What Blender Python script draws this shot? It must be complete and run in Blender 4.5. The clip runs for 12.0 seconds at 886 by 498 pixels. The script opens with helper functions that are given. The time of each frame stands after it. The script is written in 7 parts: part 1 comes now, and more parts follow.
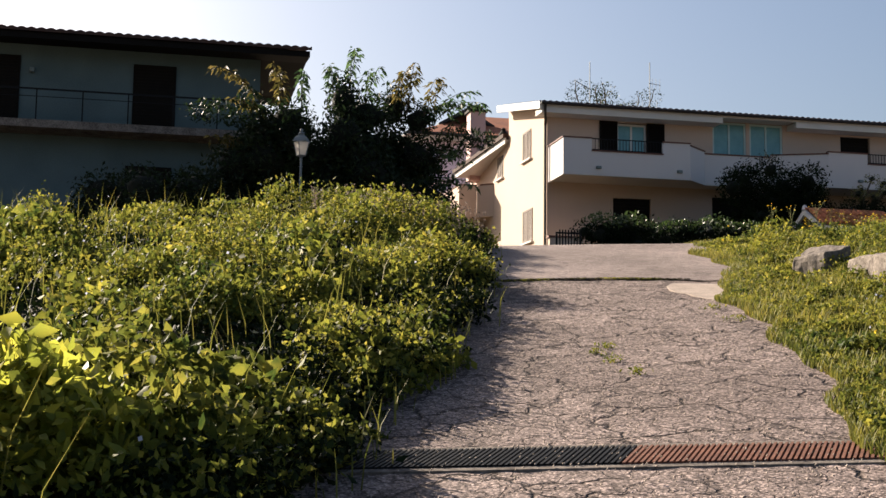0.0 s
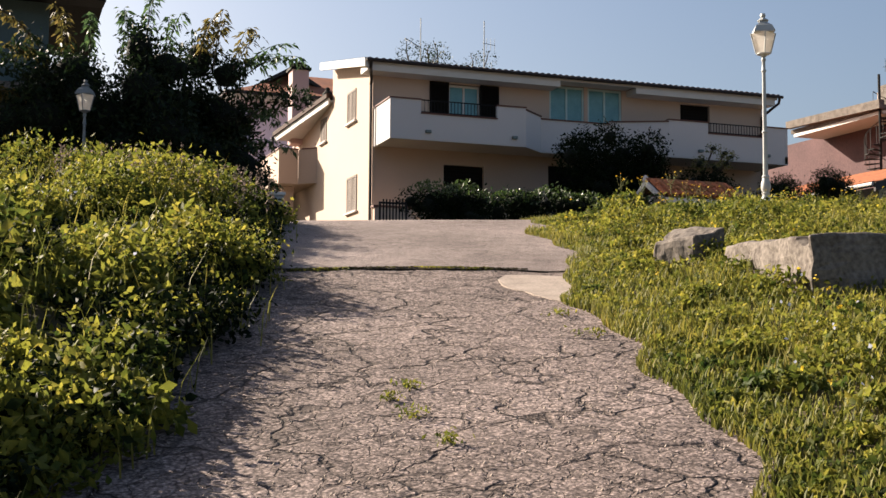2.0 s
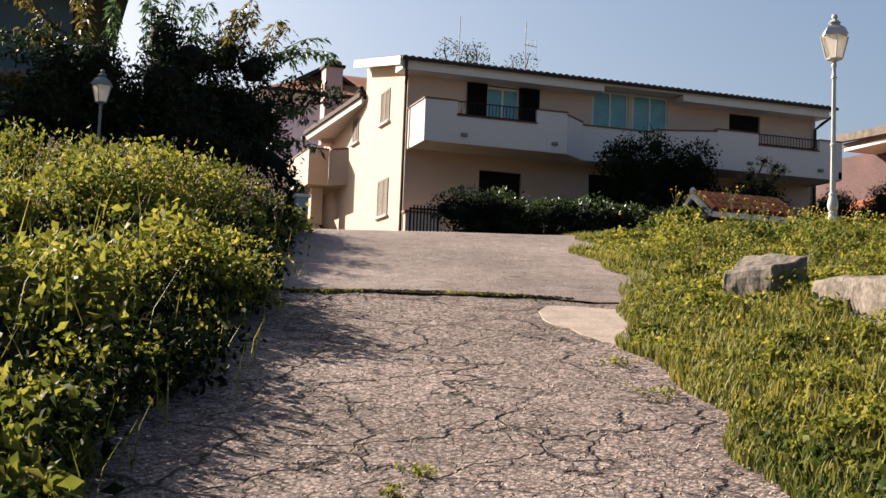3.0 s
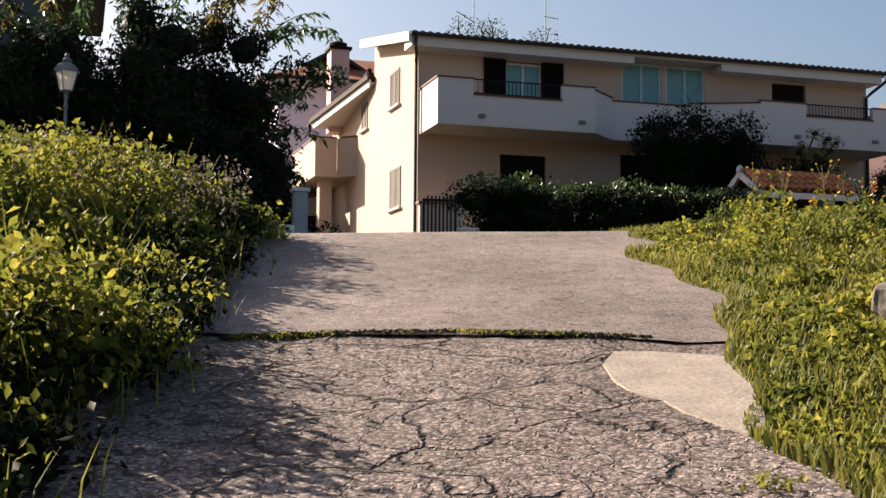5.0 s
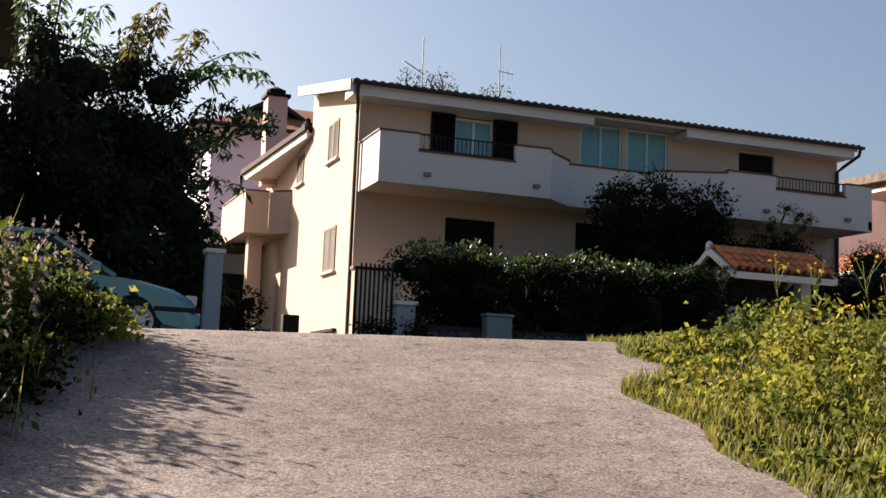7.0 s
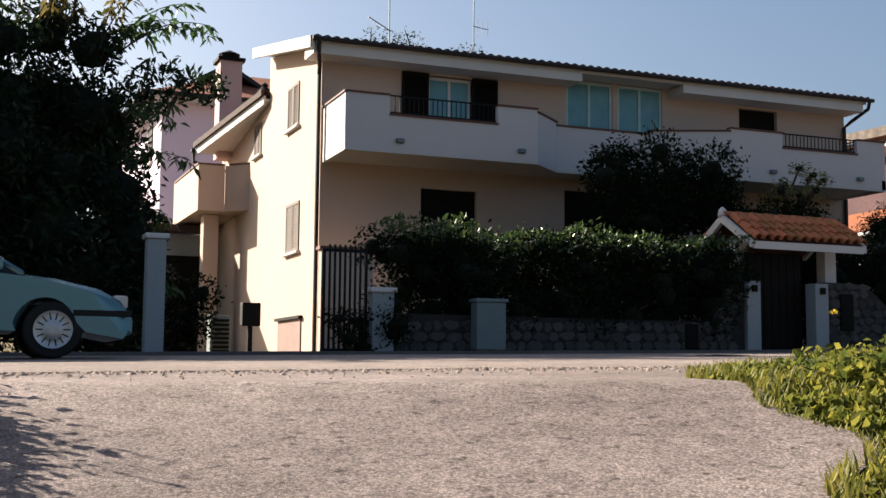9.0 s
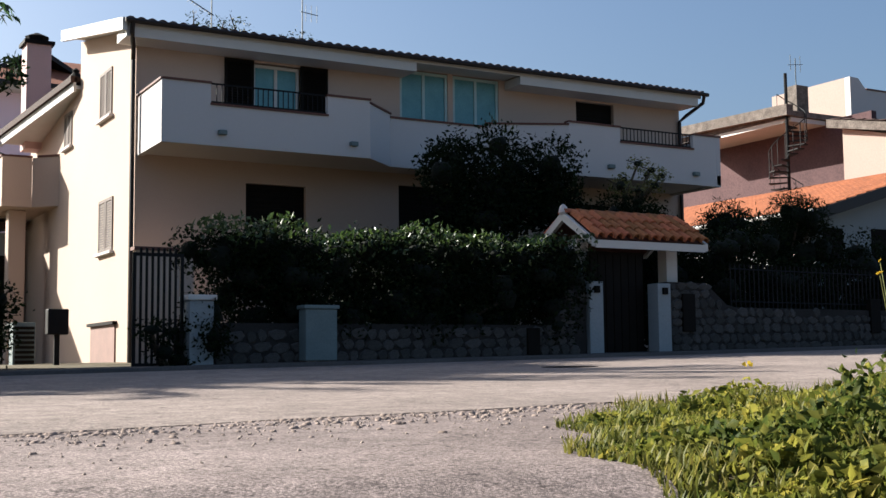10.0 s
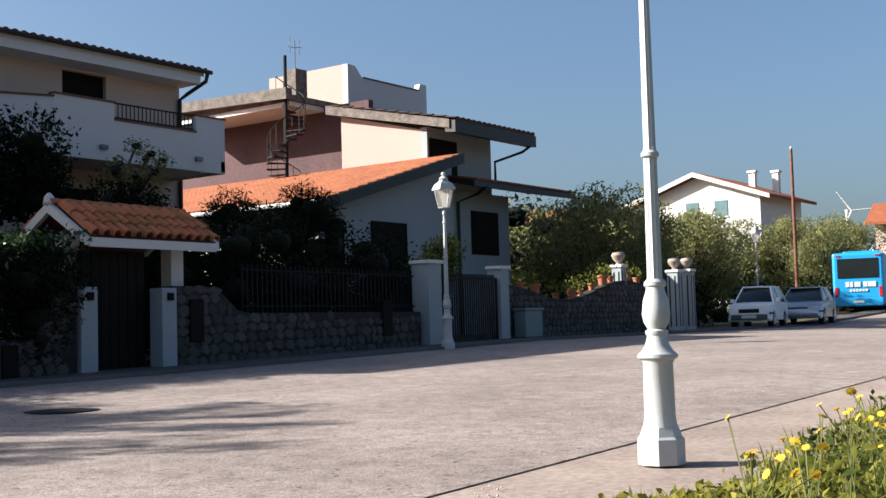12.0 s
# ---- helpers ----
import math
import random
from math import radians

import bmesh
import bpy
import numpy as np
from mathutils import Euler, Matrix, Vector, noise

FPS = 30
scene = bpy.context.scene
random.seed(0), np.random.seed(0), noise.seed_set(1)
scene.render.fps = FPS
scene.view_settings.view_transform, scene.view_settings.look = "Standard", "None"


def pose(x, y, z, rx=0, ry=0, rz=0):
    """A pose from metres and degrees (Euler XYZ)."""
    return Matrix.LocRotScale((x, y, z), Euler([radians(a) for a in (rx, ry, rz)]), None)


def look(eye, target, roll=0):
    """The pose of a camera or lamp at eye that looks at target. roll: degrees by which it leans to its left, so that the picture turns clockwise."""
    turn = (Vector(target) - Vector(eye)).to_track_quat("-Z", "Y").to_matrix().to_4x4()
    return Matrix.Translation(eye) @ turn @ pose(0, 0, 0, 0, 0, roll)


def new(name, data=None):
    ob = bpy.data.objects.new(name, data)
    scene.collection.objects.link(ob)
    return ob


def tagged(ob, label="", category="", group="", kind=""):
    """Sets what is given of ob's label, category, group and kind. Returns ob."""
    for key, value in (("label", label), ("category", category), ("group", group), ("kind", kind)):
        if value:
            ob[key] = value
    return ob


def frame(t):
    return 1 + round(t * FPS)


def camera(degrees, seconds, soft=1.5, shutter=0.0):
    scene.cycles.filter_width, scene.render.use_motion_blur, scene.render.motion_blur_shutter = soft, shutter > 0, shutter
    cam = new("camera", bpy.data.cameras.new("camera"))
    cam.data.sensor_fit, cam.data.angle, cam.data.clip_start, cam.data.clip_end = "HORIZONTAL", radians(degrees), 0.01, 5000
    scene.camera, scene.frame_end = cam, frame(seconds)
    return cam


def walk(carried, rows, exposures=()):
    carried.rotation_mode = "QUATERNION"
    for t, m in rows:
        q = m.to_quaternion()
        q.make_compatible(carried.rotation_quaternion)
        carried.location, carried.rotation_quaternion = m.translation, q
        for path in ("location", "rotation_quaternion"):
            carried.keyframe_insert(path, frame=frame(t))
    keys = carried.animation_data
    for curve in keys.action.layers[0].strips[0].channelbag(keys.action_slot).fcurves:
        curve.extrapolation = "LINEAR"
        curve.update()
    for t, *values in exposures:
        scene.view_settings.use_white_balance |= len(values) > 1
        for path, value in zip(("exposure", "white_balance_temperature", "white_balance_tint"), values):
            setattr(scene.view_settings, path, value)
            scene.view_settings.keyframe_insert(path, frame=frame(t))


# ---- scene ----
cam = camera(40.0, 12.0)
PATH = [
    (0, (0.403, -0.361, 1.519), (0.831, 1.58, 1.743), 0.7),
    (0.5, (0.733, 0.401, 1.616), (1.244, 2.322, 1.83), 0.7),
    (1, (1.072, 1.212, 1.756), (1.632, 3.123, 1.941), 1.4),
    (1.5, (1.397, 1.966, 1.889), (2.05, 3.851, 2.034), 1.4),
    (2, (1.749, 2.785, 2.041), (2.437, 4.655, 2.212), 0.3),
    (2.5, (2.051, 3.571, 2.188), (2.712, 5.449, 2.372), 1.7),
    (3, (2.364, 4.417, 2.341), (3.0, 6.306, 2.517), 2.2),
    (3.2, (2.493, 4.755, 2.427), (3.157, 6.633, 2.597), 1.1),
    (4.8, (3.371, 7.171, 2.765), (3.966, 9.074, 2.92), 1.0),
    (5, (3.486, 7.518, 2.801), (4.087, 9.419, 2.956), 0.4),
    (5.5, (3.752, 8.28, 2.96), (4.318, 10.187, 3.167), 1.4),
    (6, (4.033, 9.037, 3.183), (4.551, 10.94, 3.516), 2.7),
    (6.5, (4.236, 9.588, 3.289), (4.896, 11.446, 3.621), 0.7),
    (7, (4.541, 10.381, 3.42), (5.225, 12.244, 3.669), 2.3),
    (7.2, (4.61, 10.645, 3.486), (5.31, 12.507, 3.696), 2.9),
    (8.8, (5.214, 13.174, 3.873), (5.993, 15.009, 4.031), 0.3),
    (9, (5.376, 13.408, 3.913), (6.116, 15.255, 4.114), 0.5),
    (9.5, (5.709, 13.951, 4.021), (6.529, 15.757, 4.278), -0.0),
    (10, (6.017, 14.705, 4.239), (7.004, 16.435, 4.424), -0.6),
    (10.5, (6.291, 15.317, 4.421), (7.471, 16.922, 4.593), -0.3),
    (11, (6.631, 15.964, 4.583), (7.937, 17.47, 4.749), 1.1),
    (11.5, (6.984, 16.488, 4.722), (8.462, 17.826, 4.873), 0.3),
    (12, (7.492, 17.1, 4.873), (9.104, 18.275, 5.002), -1.6),
]
walk(cam, [(t, look(eye, target, roll)) for t, eye, target, roll in PATH], [(0, 1.79, 6280, 12), (8.5, 1.80, 6200, 11), (10, 1.70, 5520, 8), (12, 1.77, 5430, 8)])

# ---- world, sun, exposure ----
SUN_DIR = Vector((-0.60, 0.80, 0.0)).normalized()
SUN_EL = radians(27.3)
to_sun = Vector((SUN_DIR.x * math.cos(SUN_EL), SUN_DIR.y * math.cos(SUN_EL), math.sin(SUN_EL)))
world = bpy.data.worlds.new("sky")
scene.world = world
world.use_nodes = True
wn = world.node_tree
sky = wn.nodes.new("ShaderNodeTexSky")
sky.sky_type = "NISHITA"
sky.sun_disc = False
sky.sun_elevation = SUN_EL
sky.sun_rotation = math.atan2(to_sun.x, to_sun.y)
sky.air_density, sky.dust_density, sky.ozone_density = 1.0, 3.6, 1.1
wn.links.new(sky.outputs[0], wn.nodes["Background"].inputs[0])
wn.nodes["Background"].inputs[1].default_value = 0.042
sun = new("sun", bpy.data.lights.new("sun", "SUN"))
sun.data.energy, sun.data.angle, sun.data.color = 5.0, radians(0.53), (1.0, 0.855, 0.665)
sun.matrix_world = look(to_sun * 100, (0, 0, 0))


# ---- materials ----
def material(name, base, rough=0.8, dark=None, scale=6.0, fine=60.0, bump=0.15, metal=0.0, mottle=0.35, spec=0.3, leaf=0.0, rnd=0.0, island=False):
    """Two scales of noise between two tones, with relief; leaf: share of light let through."""
    m = bpy.data.materials.new(name)
    m.use_nodes = True
    n, l = m.node_tree.nodes, m.node_tree.links
    p = n["Principled BSDF"]
    dark = dark or tuple(c * 0.6 for c in base)
    co = n.new("ShaderNodeTexCoord")
    big, small = n.new("ShaderNodeTexNoise"), n.new("ShaderNodeTexNoise")
    big.inputs["Scale"].default_value, big.inputs["Detail"].default_value = scale, 5
    small.inputs["Scale"].default_value, small.inputs["Detail"].default_value = fine, 3
    for t in (big, small):
        l.new(co.outputs["Object"], t.inputs["Vector"])
    add = n.new("ShaderNodeMath")
    add.operation = "MULTIPLY_ADD"
    add.inputs[1].default_value = 0.55
    l.new(small.outputs["Fac"], add.inputs[0])
    half = n.new("ShaderNodeMath")
    half.operation = "MULTIPLY"
    half.inputs[1].default_value = 0.45
    l.new(big.outputs["Fac"], half.inputs[0])
    l.new(half.outputs[0], add.inputs[2])
    ramp = n.new("ShaderNodeMapRange")
    ramp.inputs["From Min"].default_value, ramp.inputs["From Max"].default_value = 0.5 - mottle * 0.5, 0.5 + mottle * 0.5
    l.new(add.outputs[0], ramp.inputs["Value"])
    mix = n.new("ShaderNodeMix")
    mix.data_type = "RGBA"
    mix.inputs[6].default_value, mix.inputs[7].default_value = (*dark, 1), (*base, 1)
    l.new(ramp.outputs[0], mix.inputs[0])
    out = mix.outputs[2]
    if rnd:
        hsv = n.new("ShaderNodeHueSaturation")
        vary = n.new("ShaderNodeNewGeometry" if island else "ShaderNodeObjectInfo")
        src = vary.outputs["Random Per Island" if island else "Random"]
        mr = n.new("ShaderNodeMapRange")
        mr.inputs["To Min"].default_value, mr.inputs["To Max"].default_value = 1 - rnd, 1 + rnd
        l.new(src, mr.inputs["Value"])
        l.new(mr.outputs[0], hsv.inputs["Value"])
        mh = n.new("ShaderNodeMapRange")
        mh.inputs["To Min"].default_value, mh.inputs["To Max"].default_value = 0.5 + rnd * 0.05, 0.5 - rnd * 0.05
        l.new(src, mh.inputs["Value"])
        l.new(mh.outputs[0], hsv.inputs["Hue"])
        l.new(out, hsv.inputs["Color"])
        out = hsv.outputs[0]
    l.new(out, p.inputs["Base Color"])
    p.inputs["Roughness"].default_value, p.inputs["Metallic"].default_value = rough, metal
    p.inputs["Specular IOR Level"].default_value = spec
    if bump:
        b = n.new("ShaderNodeBump")
        b.inputs["Strength"].default_value, b.inputs["Distance"].default_value = bump, 0.01
        l.new(add.outputs[0], b.inputs["Height"])
        l.new(b.outputs[0], p.inputs["Normal"])
    if leaf:
        tr = n.new("ShaderNodeBsdfTranslucent")
        l.new(out, tr.inputs["Color"])
        ms = n.new("ShaderNodeMixShader")
        ms.inputs[0].default_value = leaf
        l.new(p.outputs[0], ms.inputs[1])
        l.new(tr.outputs[0], ms.inputs[2])
        l.new(ms.outputs[0], n["Material Output"].inputs["Surface"])
    return m


def asphalt_material(name, base, dark, crack, crack_scale, crack_width, stone=70.0, grain=0.6):
    """Worn asphalt: aggregate grains, broad stains and, where wanted, a net of cracks."""
    m = material(name, base, 0.92, dark, 0.55, stone * 2.2, 0.8, mottle=0.32, spec=0.12)
    n, l = m.node_tree.nodes, m.node_tree.links
    p = n["Principled BSDF"]
    # stones of the mix: each of its own tone, in dark gaps, with low relief
    gc = n.new("ShaderNodeTexCoord")
    gv = n.new("ShaderNodeTexVoronoi")
    gv.inputs["Scale"].default_value = stone
    gv.inputs["Randomness"].default_value = 1.0
    l.new(gc.outputs["Object"], gv.inputs["Vector"])
    gr = n.new("ShaderNodeMapRange")
    gr.inputs["From Min"].default_value, gr.inputs["From Max"].default_value = 0.2, 0.75
    gr.inputs["To Min"].default_value, gr.inputs["To Max"].default_value = 1.1, 1.1 - grain * 0.8
    l.new(gv.outputs["Distance"], gr.inputs["Value"])
    split = n.new("ShaderNodeSeparateColor")
    l.new(gv.outputs["Color"], split.inputs[0])
    tone = n.new("ShaderNodeMapRange")
    tone.inputs["To Min"].default_value, tone.inputs["To Max"].default_value = 1 - grain * 0.62, 1 + grain * 0.62
    l.new(split.outputs[0], tone.inputs["Value"])
    pat = n.new("ShaderNodeTexNoise")
    pat.inputs["Scale"].default_value, pat.inputs["Detail"].default_value = 4.5, 6
    pat.inputs["Roughness"].default_value = 0.68
    l.new(gc.outputs["Object"], pat.inputs["Vector"])
    worn = n.new("ShaderNodeMapRange")
    worn.inputs["From Min"].default_value, worn.inputs["From Max"].default_value = 0.3, 0.7
    worn.inputs["To Min"].default_value, worn.inputs["To Max"].default_value = 0.72, 1.22
    l.new(pat.outputs["Fac"], worn.inputs["Value"])
    pits = n.new("ShaderNodeTexNoise")
    pits.inputs["Scale"].default_value, pits.inputs["Detail"].default_value = 17, 2
    l.new(gc.outputs["Object"], pits.inputs["Vector"])
    pit = n.new("ShaderNodeMapRange")
    pit.inputs["From Min"].default_value, pit.inputs["From Max"].default_value = 0.30, 0.38
    pit.inputs["To Min"].default_value, pit.inputs["To Max"].default_value = 0.45, 1.0
    l.new(pits.outputs["Fac"], pit.inputs["Value"])
    level = gr.outputs[0]
    for other in (tone, worn, pit):
        mul = n.new("ShaderNodeMath")
        mul.operation = "MULTIPLY"
        l.new(level, mul.inputs[0])
        l.new(other.outputs[0], mul.inputs[1])
        level = mul.outputs[0]
    gs = n.new("ShaderNodeVectorMath")
    gs.operation = "SCALE"
    l.new(p.inputs["Base Color"].links[0].from_socket, gs.inputs[0])
    l.new(level, gs.inputs["Scale"])
    l.new(gs.outputs[0], p.inputs["Base Color"])
    gb = n.new("ShaderNodeBump")
    gb.inputs["Strength"].default_value, gb.inputs["Distance"].default_value = 0.45 * grain, 0.4 / stone
    l.new(level, gb.inputs["Height"])
    l.new(p.inputs["Normal"].links[0].from_socket, gb.inputs["Normal"])
    l.new(gb.outputs[0], p.inputs["Normal"])
    if crack:
        co = n.new("ShaderNodeTexCoord")
        warp = n.new("ShaderNodeTexNoise")
        warp.inputs["Scale"].default_value, warp.inputs["Detail"].default_value = 3.0, 5
        l.new(co.outputs["Object"], warp.inputs["Vector"])
        sc = n.new("ShaderNodeVectorMath")
        sc.operation = "SCALE"
        sc.inputs["Scale"].default_value = 0.5
        l.new(warp.outputs["Color"], sc.inputs[0])
        ad = n.new("ShaderNodeVectorMath")
        l.new(co.outputs["Object"], ad.inputs[0])
        l.new(sc.outputs[0], ad.inputs[1])
        heights = []
        for k, w in ((crack_scale, crack_width), (crack_scale * 3.1, crack_width * 0.34)):
            v = n.new("ShaderNodeTexVoronoi")
            v.feature = "DISTANCE_TO_EDGE"
            v.inputs["Scale"].default_value = k
            l.new(ad.outputs[0], v.inputs["Vector"])
            r = n.new("ShaderNodeMapRange")
            r.inputs["From Max"].default_value = w * k
            l.new(v.outputs["Distance"], r.inputs["Value"])
            heights.append(r)
        mn = n.new("ShaderNodeMath")
        mn.operation = "MINIMUM"
        soft = n.new("ShaderNodeMapRange")
        soft.inputs["To Min"].default_value = 0.5
        l.new(heights[1].outputs[0], soft.inputs["Value"])
        gap = n.new("ShaderNodeTexNoise")
        gap.inputs["Scale"].default_value, gap.inputs["Detail"].default_value = 1.6, 3
        l.new(co.outputs["Object"], gap.inputs["Vector"])
        gm = n.new("ShaderNodeMapRange")
        gm.inputs["From Min"].default_value, gm.inputs["From Max"].default_value = 0.50, 0.62
        l.new(gap.outputs["Fac"], gm.inputs["Value"])
        broken = n.new("ShaderNodeMath")
        broken.operation = "MAXIMUM"
        l.new(heights[0].outputs[0], broken.inputs[0])
        l.new(gm.outputs[0], broken.inputs[1])
        l.new(broken.outputs[0], mn.inputs[0])
        l.new(soft.outputs[0], mn.inputs[1])
        mx = n.new("ShaderNodeMix")
        mx.data_type = "RGBA"
        mx.inputs[6].default_value = (*[c * 0.35 for c in dark], 1)
        old = p.inputs["Base Color"].links[0].from_socket
        l.new(old, mx.inputs[7])
        l.new(mn.outputs[0], mx.inputs[0])
        l.new(mx.outputs[2], p.inputs["Base Color"])
        bm2 = n.new("ShaderNodeBump")
        bm2.inputs["Strength"].default_value, bm2.inputs["Distance"].default_value = 0.9, 0.03
        l.new(mn.outputs[0], bm2.inputs["Height"])
        l.new(p.inputs["Normal"].links[0].from_socket, bm2.inputs["Normal"])
        l.new(bm2.outputs[0], p.inputs["Normal"])
    return m


M_PATH = asphalt_material("cracked_asphalt", (0.35, 0.278, 0.252), (0.115, 0.088, 0.078), True, 1.5, 0.022, 48, 0.8)
M_UPPER = asphalt_material("newer_asphalt", (0.368, 0.3, 0.276), (0.152, 0.1216, 0.1104), False, 1, 0.01, 95, 0.62)
M_ROAD = asphalt_material("road_asphalt", (0.365, 0.30, 0.265), (0.21, 0.172, 0.152), False, 1, 0.01, 95, 0.5)
# pavement tone darkened, the shade along the walls put into the colour
M_PAVE = material("shaded_pavement", (0.13, 0.115, 0.105), 0.95, (0.06, 0.054, 0.05), 1.1, 35, 0.4, mottle=0.4, spec=0.08)
M_DIRT = material("dusty_dirt", (0.336, 0.268, 0.228), 0.95, (0.16, 0.124, 0.104), 1.3, 18, 0.7, mottle=0.4, spec=0.1)
# near-black tone, the deep shade under the eaves put into the colour
M_SOFFIT = material("shade_black_boards", (0.0088, 0.008, 0.008), 0.8, None, 3, 30, 0.2, spec=0.1)
M_PATCH = material("cement_patch", (0.40, 0.335, 0.285), 0.95, (0.20, 0.165, 0.14), 4.5, 45, 0.7, mottle=0.4, spec=0.08)
M_SOIL = material("soil", (0.104, 0.08, 0.04), 0.95, (0.04, 0.036, 0.016), 1.2, 25, 0.6)
M_WALL = material("cream_render", (0.50, 0.39, 0.318), 0.9, (0.42, 0.325, 0.265), 0.5, 40, 0.12, mottle=0.7, spec=0.15)
M_PARAPET = material("white_render", (0.576, 0.544, 0.536), 0.9, (0.488, 0.46, 0.452), 0.7, 40, 0.1, mottle=0.7, spec=0.15)
M_WHITE = material("white_paint", (0.592, 0.568, 0.536), 0.6, (0.496, 0.476, 0.448), 3, 50, 0.08, mottle=0.6)
M_TILE = material("terracotta", (0.416, 0.152, 0.06), 0.85, (0.24, 0.08, 0.032), 2.5, 30, 0.25, rnd=0.25)
M_TILEFAR = material("terracotta_roof", (0.296, 0.0944, 0.0368), 0.85, (0.152, 0.048, 0.0208), 1.2, 9, 0.4, rnd=0.22, island=True)
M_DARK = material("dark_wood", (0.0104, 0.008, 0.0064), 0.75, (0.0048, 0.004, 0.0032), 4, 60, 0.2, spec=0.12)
M_COPING = material("brown_coping", (0.136, 0.056, 0.04), 0.6, (0.08, 0.032, 0.024), 3, 40, 0.1)
M_GUTTER = material("dark_gutter", (0.024, 0.0176, 0.016), 0.45, None, 5, 40, 0.05)
M_GLASS = material("window_glass", (0.10, 0.16, 0.17), 0.06, (0.07, 0.12, 0.13), 1.5, 3, 0.0, spec=0.8)
M_CURTAIN = material("curtain", (0.15, 0.33, 0.36), 0.25, (0.09, 0.22, 0.25), 3, 40, 0.1)
M_IRON = material("black_iron", (0.008, 0.008, 0.0088), 0.6, None, 8, 60, 0.1, metal=0.0, spec=0.15)
M_RUST = material("rusty_iron", (0.192, 0.08, 0.0464), 0.8, (0.072, 0.0288, 0.0192), 6, 40, 0.3)
M_STONE = material("field_stone", (0.084, 0.0784, 0.072), 0.95, (0.032, 0.0296, 0.0272), 5, 30, 0.5, rnd=0.3)
M_MORTAR = material("mortar", (0.0336, 0.0304, 0.028), 0.95, (0.0176, 0.016, 0.0144), 4, 40, 0.4)
M_CONC = material("old_concrete", (0.216, 0.188, 0.164), 0.95, (0.06, 0.0496, 0.044), 3.5, 26, 0.8, mottle=0.32, spec=0.1)
M_PINK = material("pink_render", (0.544, 0.384, 0.36), 0.9, (0.44, 0.304, 0.288), 0.5, 30, 0.1, mottle=0.7)
M_LILAC = material("lilac_render", (0.70, 0.60, 0.69), 0.9, (0.60, 0.51, 0.59), 0.5, 30, 0.1, mottle=0.7)
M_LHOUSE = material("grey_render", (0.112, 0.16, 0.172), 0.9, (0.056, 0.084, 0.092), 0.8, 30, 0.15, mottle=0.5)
M_LAMP = material("lamp_paint", (0.448, 0.456, 0.448), 0.45, (0.32, 0.328, 0.32), 8, 80, 0.12, mottle=0.5)
M_LAMPDARK = material("lamp_paint_grey", (0.176, 0.2, 0.208), 0.5, (0.104, 0.12, 0.128), 8, 80, 0.1)
M_LGLASS = material("lantern_glass", (0.85, 0.80, 0.74), 0.25, (0.7, 0.66, 0.6), 6, 40, 0.0, leaf=0.5)
M_BROAD = material("broad_weed_leaf", (0.42, 0.40, 0.05), 0.5, (0.20, 0.23, 0.035), 1.2, 7, 0.0, leaf=0.62, rnd=0.4, island=True, spec=0.25, mottle=0.3)
M_WEED = material("weed_leaf", (0.245, 0.235, 0.034), 0.6, (0.048, 0.072, 0.016), 0.75, 7, 0.0, leaf=0.5, rnd=0.55, island=True, spec=0.12, mottle=0.22)
M_GRASS = material("grass_blade", (0.235, 0.21, 0.042), 0.65, (0.085, 0.105, 0.02), 0.8, 8, 0.0, leaf=0.42, rnd=0.5, island=True)
# leaf tone near black, the growth's shade put into its colour
M_HEDGE = material("shaded_hedge_leaf", (0.0112, 0.0192, 0.0056), 0.6, (0.004, 0.008, 0.0032), 2, 8, 0.0, leaf=0.15, rnd=0.4, island=True, spec=0.05)
# lighter laurel tone, sunlight on the hedge top put into the colour
M_LAUREL = material("sunlit_laurel_leaf", (0.06, 0.095, 0.022), 0.4, (0.028, 0.05, 0.014), 2, 8, 0.0, leaf=0.35, rnd=0.4, island=True, spec=0.5)
M_SHOOT = material("compound_leaf", (0.075, 0.125, 0.045), 0.35, (0.03, 0.06, 0.025), 0.7, 8, 0.0, leaf=0.5, rnd=0.4, island=True, spec=0.35)
M_AUTUMN = material("yellowing_leaf", (0.15, 0.115, 0.03), 0.5, (0.06, 0.06, 0.02), 0.8, 8, 0.0, leaf=0.5, rnd=0.4, island=True, spec=0.2)
M_PLUME = material("grey_lilac_plume", (0.22, 0.175, 0.15), 0.8, (0.12, 0.095, 0.08), 3, 20, 0.0, leaf=0.4, rnd=0.3, island=True, spec=0.1)
# white render in a darker copy, street-side shade put into its colour
M_SHADEWHITE = material("shaded_white_render", (0.32, 0.344, 0.352), 0.9, (0.232, 0.252, 0.26), 0.6, 30, 0.12, mottle=0.6, spec=0.12)
M_TREE = material("tree_leaf", (0.021, 0.036, 0.012), 0.5, (0.007, 0.015, 0.006), 1, 8, 0.0, leaf=0.4, rnd=0.45, island=True, spec=0.18)
# near-black tone that stands for shade inside the crowns
M_CORE = material("crown_shade_core", (0.0064, 0.0096, 0.004), 0.9, (0.0032, 0.0048, 0.0024), 3, 12, 0.4)
M_OLIVE = material("olive_leaf", (0.29, 0.28, 0.095), 0.55, (0.075, 0.088, 0.032), 0.6, 8, 0.0, leaf=0.5, rnd=0.45, island=True)
M_BARK = material("bark", (0.08, 0.06, 0.04), 0.95, (0.032, 0.024, 0.016), 6, 40, 0.6)
M_YELLOW = material("yellow_petal", (0.78, 0.58, 0.05), 0.6, (0.68, 0.44, 0.03), 6, 40, 0.0, leaf=0.35)
M_PALE = material("pale_petal", (0.48, 0.512, 0.6), 0.6, (0.4, 0.416, 0.528), 6, 40, 0.0, leaf=0.35)
